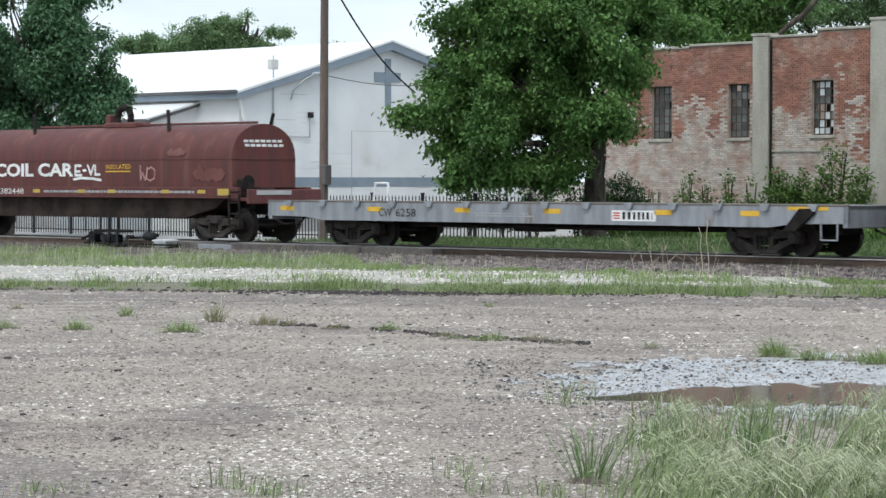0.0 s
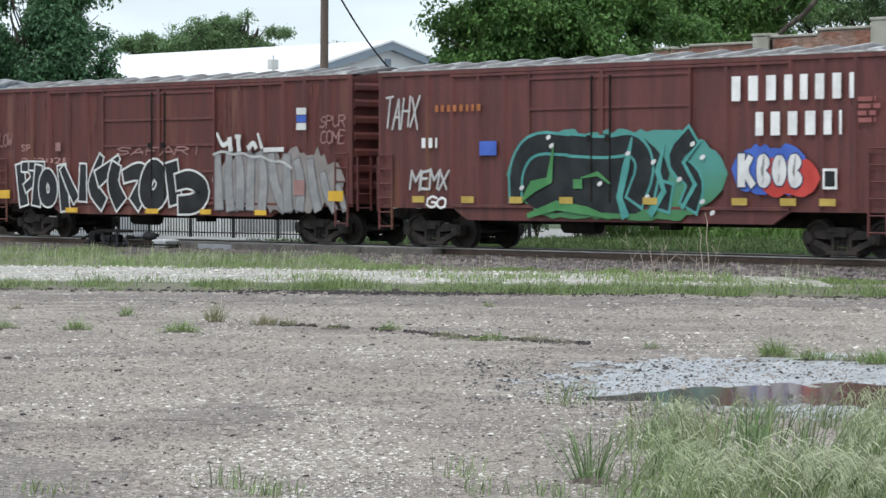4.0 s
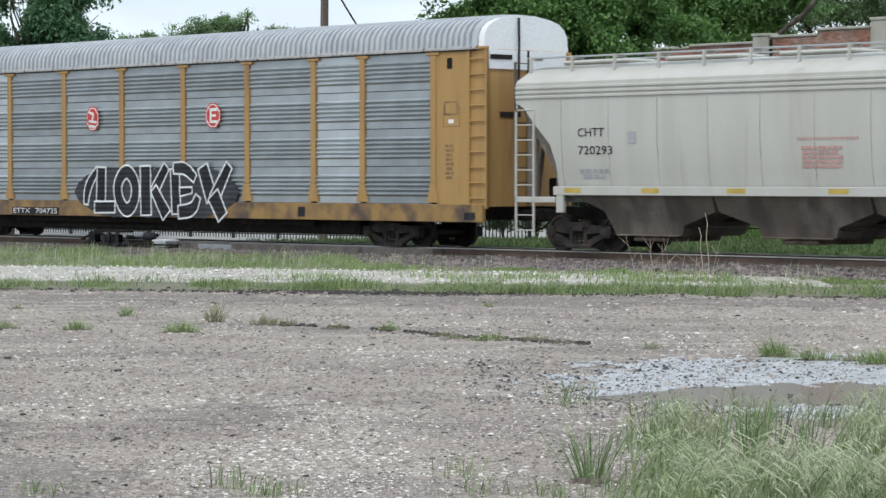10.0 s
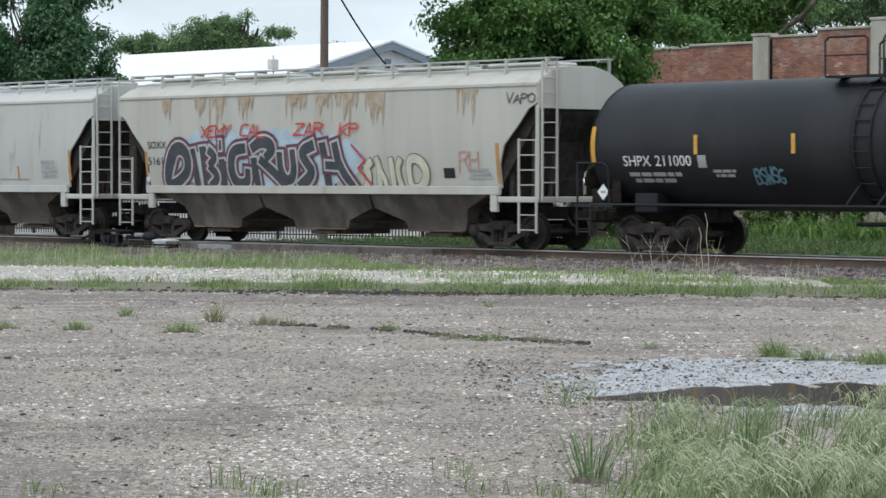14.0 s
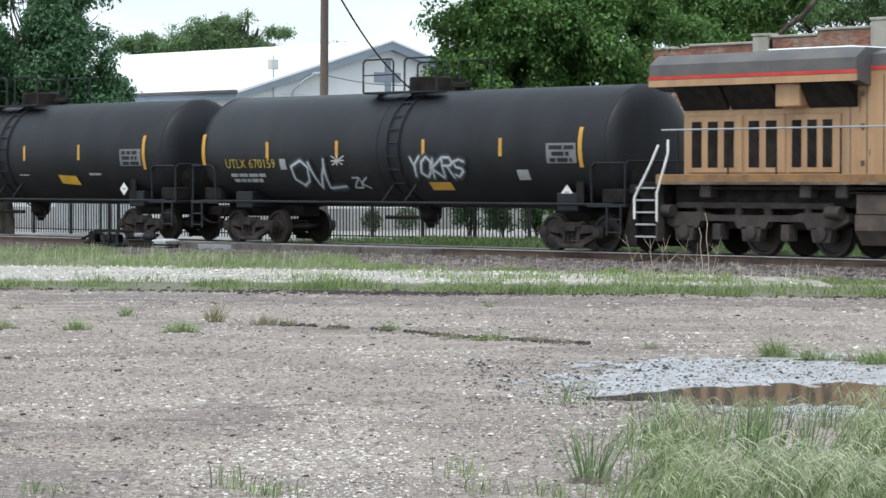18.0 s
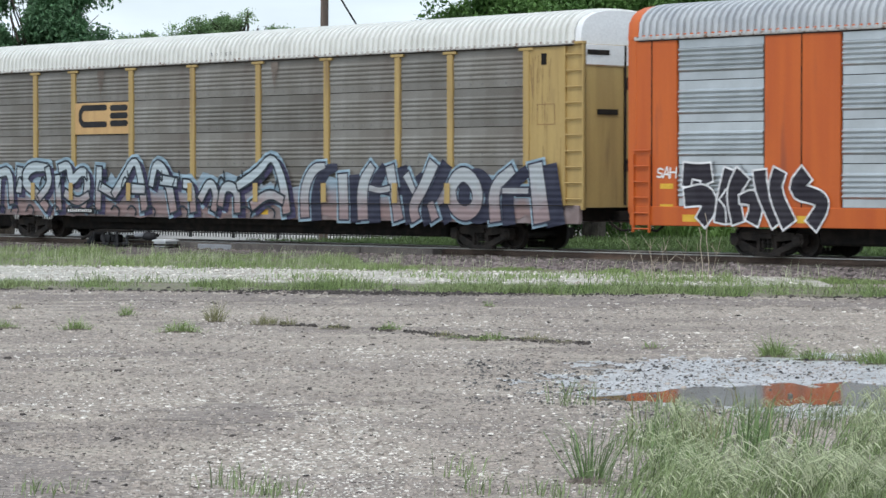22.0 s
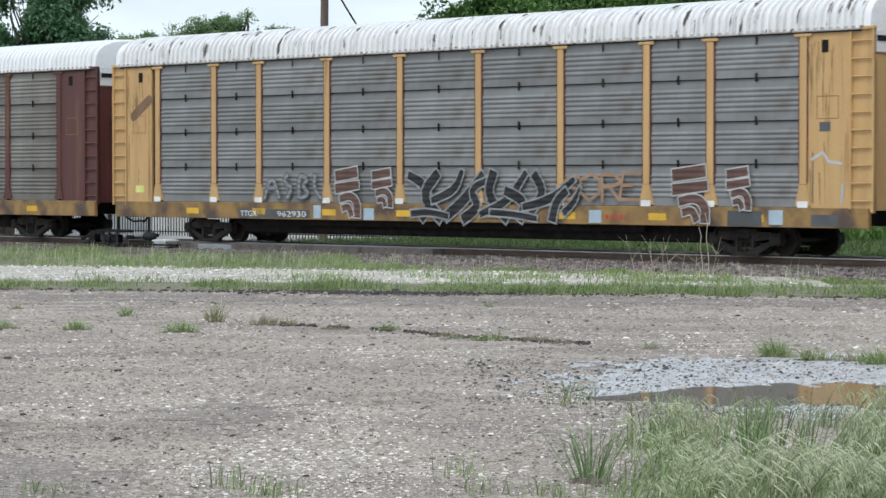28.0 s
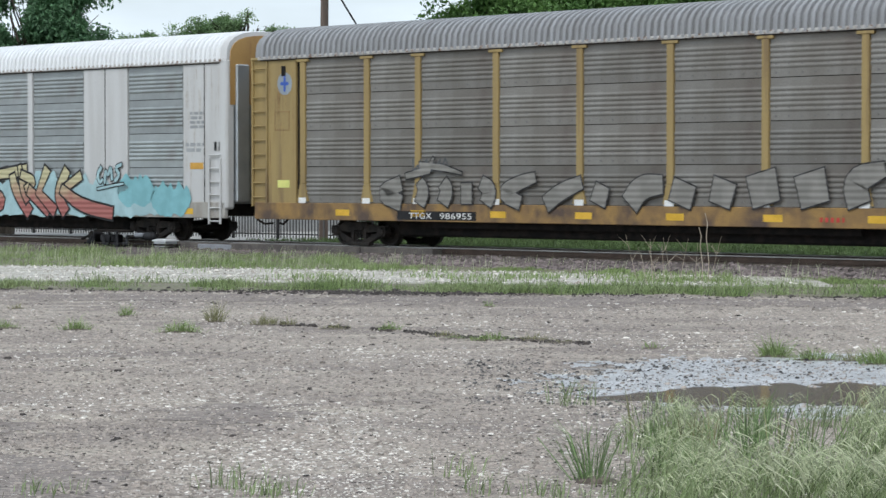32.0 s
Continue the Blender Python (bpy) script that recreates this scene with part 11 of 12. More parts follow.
# ---- the train: coil car, flat car, locomotive ----
def coil_car():
    e = car("coil_car", -66.3, 9.2, "oxide red covered coil car with white lettering")
    red = P_RUST
    for y0, y1 in ((-1.30, -1.20), (1.20, 1.30)):
        part("side_sill", Geo().box(-8.9, 8.35, y0, y1, 1.24, 1.50, 0.012), red, e)
        part("sill_flange", Geo().box(-8.9, 8.35, y0 - 0.02, y1 + 0.02, 1.20, 1.24, 0.006), P_RUST2, e)
    part("underframe", Geo().prism([(-7.6, 1.22), (7.6, 1.22), (7.2, 0.95), (5.6, 0.62), (-5.6, 0.62), (-7.2, 0.95)], -1.12, 1.12, "y"), mat("sooty_trough", (0.022, 0.016, 0.014), 0.9, second=(0.048, 0.034, 0.028), scale=2.2, grain=0.15, spec=0.2), e, "sooty trough underframe")
    part("centre_sill", Geo().box(-8.8, 8.5, -0.3, 0.3, 0.75, 1.2), P_DARK, e)
    W = 1.12
    prof = [(-W, 1.5), (-W, 2.30)]
    for i in range(1, 16):
        a = math.pi * i / 16
        prof.append((-W * math.cos(a), 2.30 + 0.95 * math.sin(a) ** 0.9))
    prof += [(W, 2.30), (W, 1.5)]
    X = 7.86
    hood = part("hood", Geo().prism(prof, -8.3, X), red, e, "long rounded red steel hood")
    part("hood_seam", Geo().box(-8.3, X, -W - 0.012, -W + 0.01, 2.27, 2.295), P_RUST2, hood)
    part("end_seam", Geo().box(X, X + 0.02, -W * 0.98, W * 0.98, 2.27, 2.295), P_RUST2, hood)
    for x in (-5.2, -1.2, 2.8, X - 0.03):
        part("hood_band", Geo().loft([[(x - 0.022, y * 1.005, 1.5 + (z - 1.5) * 1.004) for y, z in prof], [(x + 0.022, y * 1.005, 1.5 + (z - 1.5) * 1.004) for y, z in prof]], caps=False), red, hood)
    part("top_walkway", Geo().box(-2.9, X - 0.3, -0.06, 0.06, 3.26, 3.33, 0.015), P_RUST2, e, "long bar along the hood top")
    for x, y in ((-2.55, -0.55), (4.15, -0.55)):
        part("lift_bar", Geo().tube((x + 0.28, y - 0.12, 2.98), (x, y + 0.05, 3.68), 0.055, 8), P_DARK, e, "slanted dark lifting bar")
    part("lift_bar", Geo().tube((X - 0.45, 0.55, 3.05), (X - 0.30, 0.58, 3.55), 0.05, 8), P_DARK, e, "slanted dark lifting bar")
    part("lift_eye", Geo().pipe([(1.05, 0, 3.25), (1.02, 0, 3.55), (1.12, 0, 3.75), (1.35, 0, 3.84), (1.58, 0, 3.76), (1.68, 0, 3.58), (1.66, 0, 3.3)], 0.10, 8), P_DARK, e, "curved dark lifting eye on the hood top")
    part("eye_bracket", Geo().box(0.72, 2.3, -0.28, 0.28, 3.22, 3.38, 0.03).box(0.62, 0.84, -0.15, 0.15, 3.3, 3.62, 0.03), P_RUST2, e)
    S = flat_at(-W - 0.016)
    words("lettering", "COIL CAR", -3.73, 0.40, 1.80, 2.20, K_WHITE, e, S, "large white serif lettering", bold=0.035)
    for i, (dx, st) in enumerate(((0.0, [(0.30, 2.12), (0.02, 2.12), (0.02, 1.95), (0.24, 1.95)]), (0.0, [(0.02, 1.95), (0.02, 1.84), (0.34, 1.84)]), (0.0, [(0.42, 1.98), (0.55, 1.98)]), (0.0, [(0.66, 2.12), (0.80, 1.86), (0.94, 2.12)]), (0.0, [(1.02, 2.12), (1.02, 1.86), (1.24, 1.86)]), (0.0, [(-0.05, 1.72), (0.30, 1.76), (0.9, 1.74), (1.30, 1.70)]))):
        part("lettering_mark", ribbon(Geo(), [[(0.46 + x, z) for x, z in st]], 0.075, S), K_WHITE, e, "small worn white lettering", smooth=0)
    words("lettering", "INSULATED", 2.02, 3.22, 2.02, 2.15, K_YEL, e, S, "small yellow lettering")
    patches("lettering_line", [(2.0, 3.22, 1.93, 1.965)], K_YEL, e, S)
    tag_line("WO", 3.62, 4.37, 1.66, 2.12, 0.04, K_PINK, e, S, 5)
    cloud(6.1, 7.6, 1.62, 2.15, 3, paint("faded_red_patch", (0.135, 0.050, 0.042)), e, S, 0.8, 0.0, "faded red worn patch", 14)
    cloud(4.9, 5.8, 2.35, 2.62, 4, paint("pinkish_wear", (0.150, 0.062, 0.055)), e, (lambda z: -W * math.sqrt(max(0.05, 1 - ((z - 2.3) / 0.97) ** 2)) - 0.02), 0.7, 0.0, "worn pinkish patch", 10)
    words("car_number", "382448", -3.18, -1.95, 1.29, 1.45, K_WHITE, e, flat_at(-1.305))
    bars("stencil", -0.9, 6.4, 1.32, 1.42, K_GREY, e, flat_at(-1.305), 1, 8)
    patches("reflector", [(x, x + 0.36, 1.33, 1.43) for x in (-1.45, 0.85, 2.35, 4.9, 6.55)] + [(7.45, 7.95, 1.28, 1.46)], K_OCHRE, e, flat_at(-1.31), "dull yellow reflector stripes")
    for i in range(2):
        for k in range(7):
            y = -0.72 + k * 0.2 + 0.05 * i
            part("end_lettering", Geo().quad(*[(X + 0.004, yy, zz) for yy, zz in ((y, 2.74 - 0.12 * i), (y + 0.155, 2.74 - 0.12 * i), (y + 0.155, 2.81 - 0.12 * i), (y, 2.81 - 0.12 * i))]), K_WHITE, hood, smooth=0)
    for d in (-1, 1):
        part("end_platform", Geo().box(min(d * 7.9, d * 8.75), max(d * 7.9, d * 8.75), -1.25, 1.25, 1.12, 1.22, 0.02).box(min(d * 8.7, d * 8.78), max(d * 8.7, d * 8.78), -1.3, 1.3, 1.05, 1.45, 0.02), P_RUST2, e, "end platform with sill plate")
        part("sill_plate", Geo().box(min(d * 8.78, d * 8.80), max(d * 8.78, d * 8.80), -1.0, 0.2, 1.30, 1.42), K_CHALK, e, "small pale end plate")
        part("brake_stand", Geo().box(d * 8.15 - 0.15, d * 8.15 + 0.15, -1.1, -0.75, 1.2, 1.72, 0.04).lathe([(0, 0.20), (0.04, 0.22), (0.05, 0.04)], d * 8.32, -0.95, 1.62, "x", 14).box(d * 8.5 - 0.12, d * 8.5 + 0.12, -0.7, -0.2, 1.2, 1.5, 0.04), P_DARK, e, "hand brake wheel and housing")
        ladder(e, d * 8.2 - 0.22, d * 8.2 + 0.22, -1.32, 0.40, 1.3, P_DARK, 0.3)
        coupler(e, d * 8.65, d)
        truck(e, -66.3, 9.2, d * 7.05, 0.46)


def flat_car():
    e = car("flat_car", -46.635, 9.9, "empty grey flat car with stake pockets")
    H = 9.82
    for y0, y1 in ((-1.46, -1.34), (1.34, 1.46)):
        part("side_sill", Geo().prism([(-H, 1.14), (-H, 0.76), (-8.3, 0.74), (-7.6, 0.66), (7.6, 0.66), (8.3, 0.74), (H, 0.76), (H, 1.14)], y0, y1, "y"), P_GREYFLAT, e, "grey painted side sill")
    part("deck", Geo().box(-H, H, -1.40, 1.40, 1.04, 1.15, 0.01), mat("worn_deck", (0.10, 0.085, 0.07), 0.85, second=(0.15, 0.13, 0.11), scale=3, grain=0.15), e, "worn dark deck boards")
    part("deck_edge", Geo().box(-H, H, -1.47, -1.38, 1.13, 1.17, 0.006), paint("brown_edge", (0.14, 0.12, 0.105)), e)
    part("underframe", Geo().box(-8.8, 8.8, -0.35, 0.35, 0.5, 1.05).box(-6.0, 6.0, -1.2, 1.2, 0.85, 1.05).tube((-4.5, -1.1, 0.55), (4.8, -1.1, 0.55), 0.025, 6).box(-0.9, 0.2, -1.0, -0.6, 0.45, 0.8, 0.03), P_DARK, e, "dark underframe with brake rod")
    for i in range(14):
        x = -8.9 + i * 1.37
        part("stake_pocket", Geo().prism([(x - 0.14, 1.17), (x + 0.14, 1.17), (x + 0.07, 1.02), (x - 0.07, 1.02)], -1.53, -1.45, "y"), P_GREYFLAT, e, "grey steel stake pocket")
    S = flat_at(-1.465)
    part("end_hoop", Geo().pipe([(-6.2, -0.9, 1.14), (-6.12, -0.9, 1.62), (-5.62, -0.9, 1.62), (-5.66, -0.9, 1.14)], 0.03, 6), K_WHITE, e, "white bent pipe hoop on the deck")
    words("owner_mark", "CW", -5.35, -4.85, 0.78, 0.98, K_BLACK, e, S)
    words("car_number", "6258", -4.7, -3.95, 0.78, 0.98, K_BLACK, e, S)
    patches("name_board", [(2.85, 4.25, 0.75, 1.00)], K_WHITE, e, S, "white name board")
    patches("name_stripe", [(2.9, 3.12, z, z + 0.03) for z in (0.80, 0.86, 0.92)], K_RED, e, flat_at(-1.468))
    bars("name_letter", 3.2, 4.15, 0.79, 0.96, K_BLACK, e, flat_at(-1.468), 1, 6, big=True, gap=0.0)
    patches("reflector", [(x, x + 0.55, 0.90, 1.02) for x in (-9.3, -5.8, -2.52, 0.62, 4.2, 6.8)] + [(8.15, 9.3, 1.04, 1.12)], K_YEL, e, S, "yellow reflector stripes")
    bars("stencil", -1.8, 0.3, 0.80, 0.92, K_GREY, e, S, 2, 9)
    for d in (-1, 1):
        part("end_sill", Geo().box(min(d * H, d * (H - 0.14)), max(d * H, d * (H - 0.14)), -1.46, 1.46, 0.66, 1.16, 0.02), P_GREYFLAT, e)
        coupler(e, d * (H - 0.3), d)
        truck(e, -46.635, 9.9, d * 7.15 if d > 0 else -6.78, 0.42)
    part("hand_brake", Geo().prism([(8.1, 0.6), (8.45, 0.6), (8.95, 0.98), (8.85, 1.08), (8.55, 1.08)], -1.56, -1.46, "y"), P_DARK, e, "dark folded hand brake lever")
    part("step_iron", Geo().pipe([(9.1, -1.47, 0.8), (9.1, -1.47, 0.4), (9.55, -1.47, 0.4), (9.55, -1.47, 0.8)], 0.022), P_GREYFLAT, e)


def loco_truck_mesh():
    g, r = Geo(), 0.53
    for sd in (-1, 1):
        a, b = sorted((sd * 0.98, sd * 1.2))
        g.prism([(-2.75, 0.98), (-2.75, 0.80), (-2.35, 0.62), (-1.6, 0.62), (-1.5, 0.78), (-0.5, 0.78), (-0.4, 0.62), (0.4, 0.62), (0.5, 0.78), (1.5, 0.78), (1.6, 0.62), (2.35, 0.62), (2.75, 0.80), (2.75, 0.98), (1.4, 0.98), (1.2, 0.92), (-1.2, 0.92), (-1.4, 0.98)], a, b, "y")
        for x in (-2.0, 0.0, 2.0):
            g.prism([(x - 0.3, 0.66), (x - 0.24, 0.34), (x + 0.24, 0.34), (x + 0.3, 0.66)], a, b, "y")
            g.lathe([(0, 0.16), (sd * 0.05, 0.16), (sd * 0.07, 0.1), (sd * 0.07, 0.02)], x, sd * 1.2, r, "y", 16)
            for k in (-0.42, 0.42):
                g.lathe([(0, 0.1), (0.22, 0.1)], x + k, (a + b) / 2, 0.92, "z", 10)
        for x in (-2.45, 2.45):
            g.lathe([(-0.2, 0.14), (0.2, 0.14)], x, sd * 1.3, 1.0, "x", 12)
        g.box(-2.3, 2.3, a + 0.05, b - 0.05, 1.06, 1.2, 0.02)
        for x in (-1.0, 1.0):
            g.box(x - 0.12, x + 0.12, a - 0.04, b + 0.05, 0.35, 0.72, 0.02)
    g.box(-2.6, 2.6, -0.5, 0.5, 0.6, 1.1)
    return g.mesh("truck")


def locomotive():
    s = 198.42
    e = car("locomotive", s, 11.0, "yellow and grey diesel locomotive with flag mural")
    Y, G = P_LOCO, P_LOCOGREY
    part("frame", Geo().box(-10.55, 8.9, -1.52, 1.52, 1.60, 1.83, 0.015), P_SILLY, e, "brownish yellow deck frame")
    part("underframe", Geo().box(-10.3, 9.6, -1.1, 1.1, 1.1, 1.60), P_DARK, e)
    part("frame_pipe", Geo().tube((-10.0, -1.34, 1.52), (8.6, -1.34, 1.52), 0.04, 8).tube((-5.4, -1.38, 1.42), (4.6, -1.38, 1.42), 0.025, 6), P_DARK, e, "dark pipes under the deck frame")
    for x in (-9.3, -6.4, -5.4, 3.2, 4.4, 7.3):
        part("frame_bracket", Geo().box(x, x + 0.32, -1.42, -1.1, 1.30, 1.60, 0.03), P_LOCOFRAME, e)
    rusty = mat("rusty_brown_tank", (0.105, 0.078, 0.062), 0.8, second=(0.060, 0.050, 0.044), scale=2.2, grain=0.12, bump=0.12)
    part("fuel_tank", Geo().prism([(-1.36, 0.62), (-1.12, 0.30), (1.12, 0.30), (1.36, 0.62), (1.36, 0.95), (-1.36, 0.95)], -4.9, 2.85), rusty, e, "dusty brown fuel tank with sloping flanks")
    part("tank_end_box", Geo().box(-4.9, -3.75, -1.34, 1.32, 0.95, 1.42, 0.03), rusty, e)
    part("tank_end_box", Geo().box(0.95, 2.85, -1.34, 1.32, 0.95, 1.42, 0.03), rusty, e)
    part("tank_deck", Geo().box(-3.75, 0.95, -0.7, 0.7, 0.95, 1.5), P_DARK, e)
    for a, b in ((-3.66, -1.72), (-1.25, 0.78)):
        part("air_reservoir", Geo().lathe([(a, 0.05), (a + 0.05, 0.23), (a + 0.16, 0.31), (b - 0.16, 0.31), (b - 0.05, 0.23), (b, 0.05)], 0, -1.12, 1.20, "x", 20), rusty, e, "round brown air reservoir")
    part("reservoir_strap", Geo().box(-1.62, -1.38, -1.33, -1.0, 0.6, 1.4, 0.02), P_DARK, e)
    for x in (-7.95, 6.0):
        t = part("truck", shared(("ltruck",), loco_truck_mesh), P_LOCOFRAME, e, "dusty three-axle locomotive truck", pose(x, 0, 0))
        for d in (-2.0, 0.0, 2.0):
            w = part("wheelset", shared(("set", 0.53), lambda: wheelset_mesh(0.53)), P_WHEEL, t, "", pose(d, 0, 0.53))
            rollers.append((w, d, 0.53, s, 11.0))
    # long hood
    W = 1.02
    part("long_hood", Geo().box(-10.15, 5.6, -W, W, 1.68, 4.02, 0.03), Y, e, "yellow engine hood")
    part("hood_top", Geo().prism([(-W - 0.004, 4.08), (W + 0.004, 4.08), (W - 0.02, 4.40), (0.7, 4.50), (-0.7, 4.50), (-W + 0.02, 4.40)], -6.0, 0.15), G, e, "grey hood top")
    part("hood_top", Geo().prism([(-W - 0.008, 4.08), (W + 0.008, 4.08), (W + 0.008, 4.58), (0.8, 4.70), (-0.8, 4.70), (-W - 0.008, 4.58)], 0.15, 5.6), G, e, "raised grey hood top")
    part("hood_band", Geo().box(-6.0, 5.6, -W - 0.003, W + 0.003, 4.0, 4.085), Y, e)
    part("stripe", Geo().box(-6.0, 1.1, -W - 0.014, -W + 0.02, 4.06, 4.14), K_RED, e, "red waist stripe")
    part("upper_cab_panel", Geo().box(1.45, 5.58, -W - 0.02, W + 0.02, 3.80, 4.56, 0.02), G, e)
    part("stripe", Geo().box(1.30, 5.58, -W - 0.035, -W, 3.74, 3.83), K_RED, e, "red waist stripe")
    part("stripe", Geo().prism([(1.18, 4.14), (1.42, 4.14), (1.38, 3.83), (1.30, 3.74), (1.22, 3.80)], -W - 0.038, -W, "y"), K_RED, e)
    wing = [(-1.52, 3.86), (-1.52, 4.32), (-1.2, 4.54), (1.2, 4.54), (1.52, 4.32), (1.52, 3.86), (1.02, 3.72), (-1.02, 3.72)]
    part("radiator_wing", Geo().prism(wing, -10.75, -4.75), G, e, "flared grey radiator housing")
    part("wing_stripe", Geo().box(-10.76, -4.74, -1.535, -1.50, 3.98, 4.06), K_RED, e, "red stripe")
    part("wing_skirt", Geo().box(-10.76, -4.74, -1.53, -1.49, 3.82, 3.97), Y, e)
    part("wing_hatch", Geo().box(-7.6, -5.2, -1.1, 1.1, 4.54, 4.60, 0.03), P_ROOFW, e, "pale radiator hatch")
    for a, b in ((-10.1, -8.75), (-8.65, -7.2), (-6.4, -5.1)):
        part("radiator_intake", Geo().prism([(-1.42, 3.82), (-1.06, 3.28), (-1.0, 3.28), (-1.0, 3.82)], a, b), P_DARK, e, "dark sloping radiator intake")
    part("intake_box", Geo().box(-7.15, -6.45, -1.35, -1.0, 3.3, 3.82, 0.03), Y, e)
    for k, (a, b) in enumerate(((-9.95, -8.35), (-8.25, -7.1), (-7.0, -5.55))):
        d = part("louvre_door", Geo().box(a, b, -W - 0.04, -W, 1.86, 3.15, 0.015), Y, e, "hinged door with upright slots")
        n = 3 if b - a > 1.3 else 2
        w = (b - a - 0.15) / n
        for i in range(n):
            x0 = a + 0.1 + i * w
            part("slot", Geo().box(x0, x0 + w * 0.62, -W - 0.045, -W - 0.03, 1.98, 3.02), P_DARK, d)
    g = Geo()
    for x in (-5.3, -4.85, -4.4, -3.95, -3.5, -3.05, -2.6, -2.15, -1.7, -1.25, -0.8, -0.35, 0.1, 0.55, 1.0, 1.6, 2.1, 2.6, 3.1, 3.6, 4.1, 4.7):
        g.box(x - 0.012, x + 0.012, -W - 0.006, -W + 0.01, 1.75, 3.95)
    part("door_seam", g, P_DIRTY, e, "upright hood door seams")
    g = Geo()
    for x in (-5.0, -4.2, -3.4, -1.8, -0.9, 0.4, 1.3):
        for z in (2.0, 2.8, 3.5):
            g.box(x, x + 0.08, -W - 0.03, -W, z, z + 0.12)
    part("door_latch", g, P_DIRTY, e, "small door latches")
    for a, b, z0, z1 in ((0.22, 1.14, 3.84, 4.38), (2.75, 3.28, 3.82, 4.46), (3.45, 3.88, 4.14, 4.42)):
        part("hood_opening", Geo().box(a, b, -W - 0.045, -W, z0, z1), P_DARK, e, "dark ventilation opening")
    part("exhaust_stack", Geo().box(-3.9, -2.6, -0.5, 0.5, 4.48, 4.62, 0.03), P_DARK, e)
    part("horn", Geo().box(-1.25, -0.45, -0.5, -0.3, 4.48, 4.62, 0.03).tube((-0.85, -0.4, 4.6), (-0.85, -0.4, 4.78), 0.04, 8).lathe([(-1.3, 0.10), (-1.22, 0.06), (-0.9, 0.035), (-0.5, 0.06), (-0.42, 0.11)], 0, -0.35, 4.82, "x", 12).lathe([(-1.15, 0.09), (-1.05, 0.05), (-0.8, 0.03), (-0.4, 0.05), (-0.30, 0.09)], 0, -0.55, 4.76, "x", 12), P_DARK, e, "cluster of dark air horns on the hood")
    part("roof_cover", Geo().box(-2.3, -0.3, -0.6, 0.6, 4.48, 4.58, 0.03), G, e)
    part("equipment_cabinet", Geo().box(1.75, 5.5, -1.42, -1.0, 1.68, 2.62, 0.03), paint("fresh_yellow", (0.40, 0.235, 0.085)), e, "fresher yellow equipment cabinets")
    for x in (2.45, 4.0):
        g = Geo()
        for i in range(6):
            g.box(x, x + 0.55, -1.44, -1.41, 2.05 + i * 0.065, 2.085 + i * 0.065)
        part("vent_louvre", g, P_DARK, e, "small dark louvre")
    # cab and nose
    part("cab", Geo().box(5.6, 7.55, -1.52, 1.52, 1.68, 3.62, 0.04), Y, e, "yellow crew cab")
    part("cab_upper", Geo().prism([(-1.52, 3.6), (-1.52, 4.32), (-1.12, 4.72), (-0.4, 4.84), (0.4, 4.84), (1.12, 4.72), (1.52, 4.32), (1.52, 3.6)], 5.6, 7.45), G, e, "grey rounded cab roof")
    part("cab_front", Geo().loft([[(7.45, -1.5, 3.6), (7.45, 0.0, 3.6), (7.45, 1.5, 3.6), (7.45, 1.5, 4.32), (7.45, 1.1, 4.72), (7.45, 0.0, 4.84), (7.45, -1.1, 4.72), (7.45, -1.5, 4.32)], [(7.72, -1.42, 3.6), (7.92, 0.0, 3.6), (7.72, 1.42, 3.6), (7.62, 1.42, 4.24), (7.58, 1.05, 4.64), (7.74, 0.0, 4.78), (7.58, -1.05, 4.64), (7.62, -1.42, 4.24)]]), G, e, "faceted cab front")
    for d in (-1, 1):
        part("windscreen_frame", Geo().quad((7.73, d * 1.36, 3.64), (7.915, d * 0.10, 3.66), (7.82, d * 0.10, 4.28), (7.635, d * 1.32, 4.22)), P_DARK, e, smooth=0)
        # Paler than the cab glass: the reflected sky is in the base colour.
        part("windscreen", Geo().quad((7.745, d * 1.28, 3.72), (7.92, d * 0.18, 3.74), (7.84, d * 0.18, 4.22), (7.665, d * 1.24, 4.16)), mat("windscreen_sky_glass", (0.16, 0.20, 0.23), 0.06, spec=0.9, grain=0.0), e, "windscreen pane with sky reflection put into its pale colour", smooth=0)
        part("number_box", Geo().box(7.56, 7.80, min(d * 0.2, d * 0.95), max(d * 0.2, d * 0.95), 4.36, 4.60, 0.02), P_DARK, e, "dark number box over the windscreen")
    part("roof_aerial", Geo().box(6.0, 7.2, -0.5, 0.5, 4.82, 4.90, 0.03).tube((7.3, -0.3, 4.8), (7.3, -0.3, 4.95), 0.06, 8).tube((6.6, 0.2, 4.85), (6.6, 0.2, 5.0), 0.05, 8), P_ROOFG, e)
    part("cab_awning", Geo().prism([(-1.78, 4.26), (-1.54, 4.36), (-1.12, 4.78), (-1.12, 4.74), (-1.54, 4.31), (-1.76, 4.22)], 5.5, 7.25), P_ROOFG, e, "pale sun awning over the cab window")
    wn_ = part("cab_window", Geo().box(5.66, 7.24, -1.55, -1.5, 3.48, 4.18, 0.01), P_DARK, e, "side window in a dark frame")
    for a, b in ((5.72, 5.98), (6.15, 6.46), (6.54, 6.82), (6.96, 7.18)):
        part("pane", Geo().box(a, b, -1.565, -1.54, 3.56, 4.12 if a in (5.72, 6.96) else 3.95), GLASSY, wn_)
    for x in (6.11, 6.50, 6.86):
        part("glazing_bar", Geo().box(x - 0.035, x + 0.035, -1.58, -1.55, 3.53, 3.98), P_ROOFG, wn_)
    part("glazing_bar", Geo().box(6.08, 6.89, -1.58, -1.552, 3.52, 3.58), P_ROOFG, wn_)
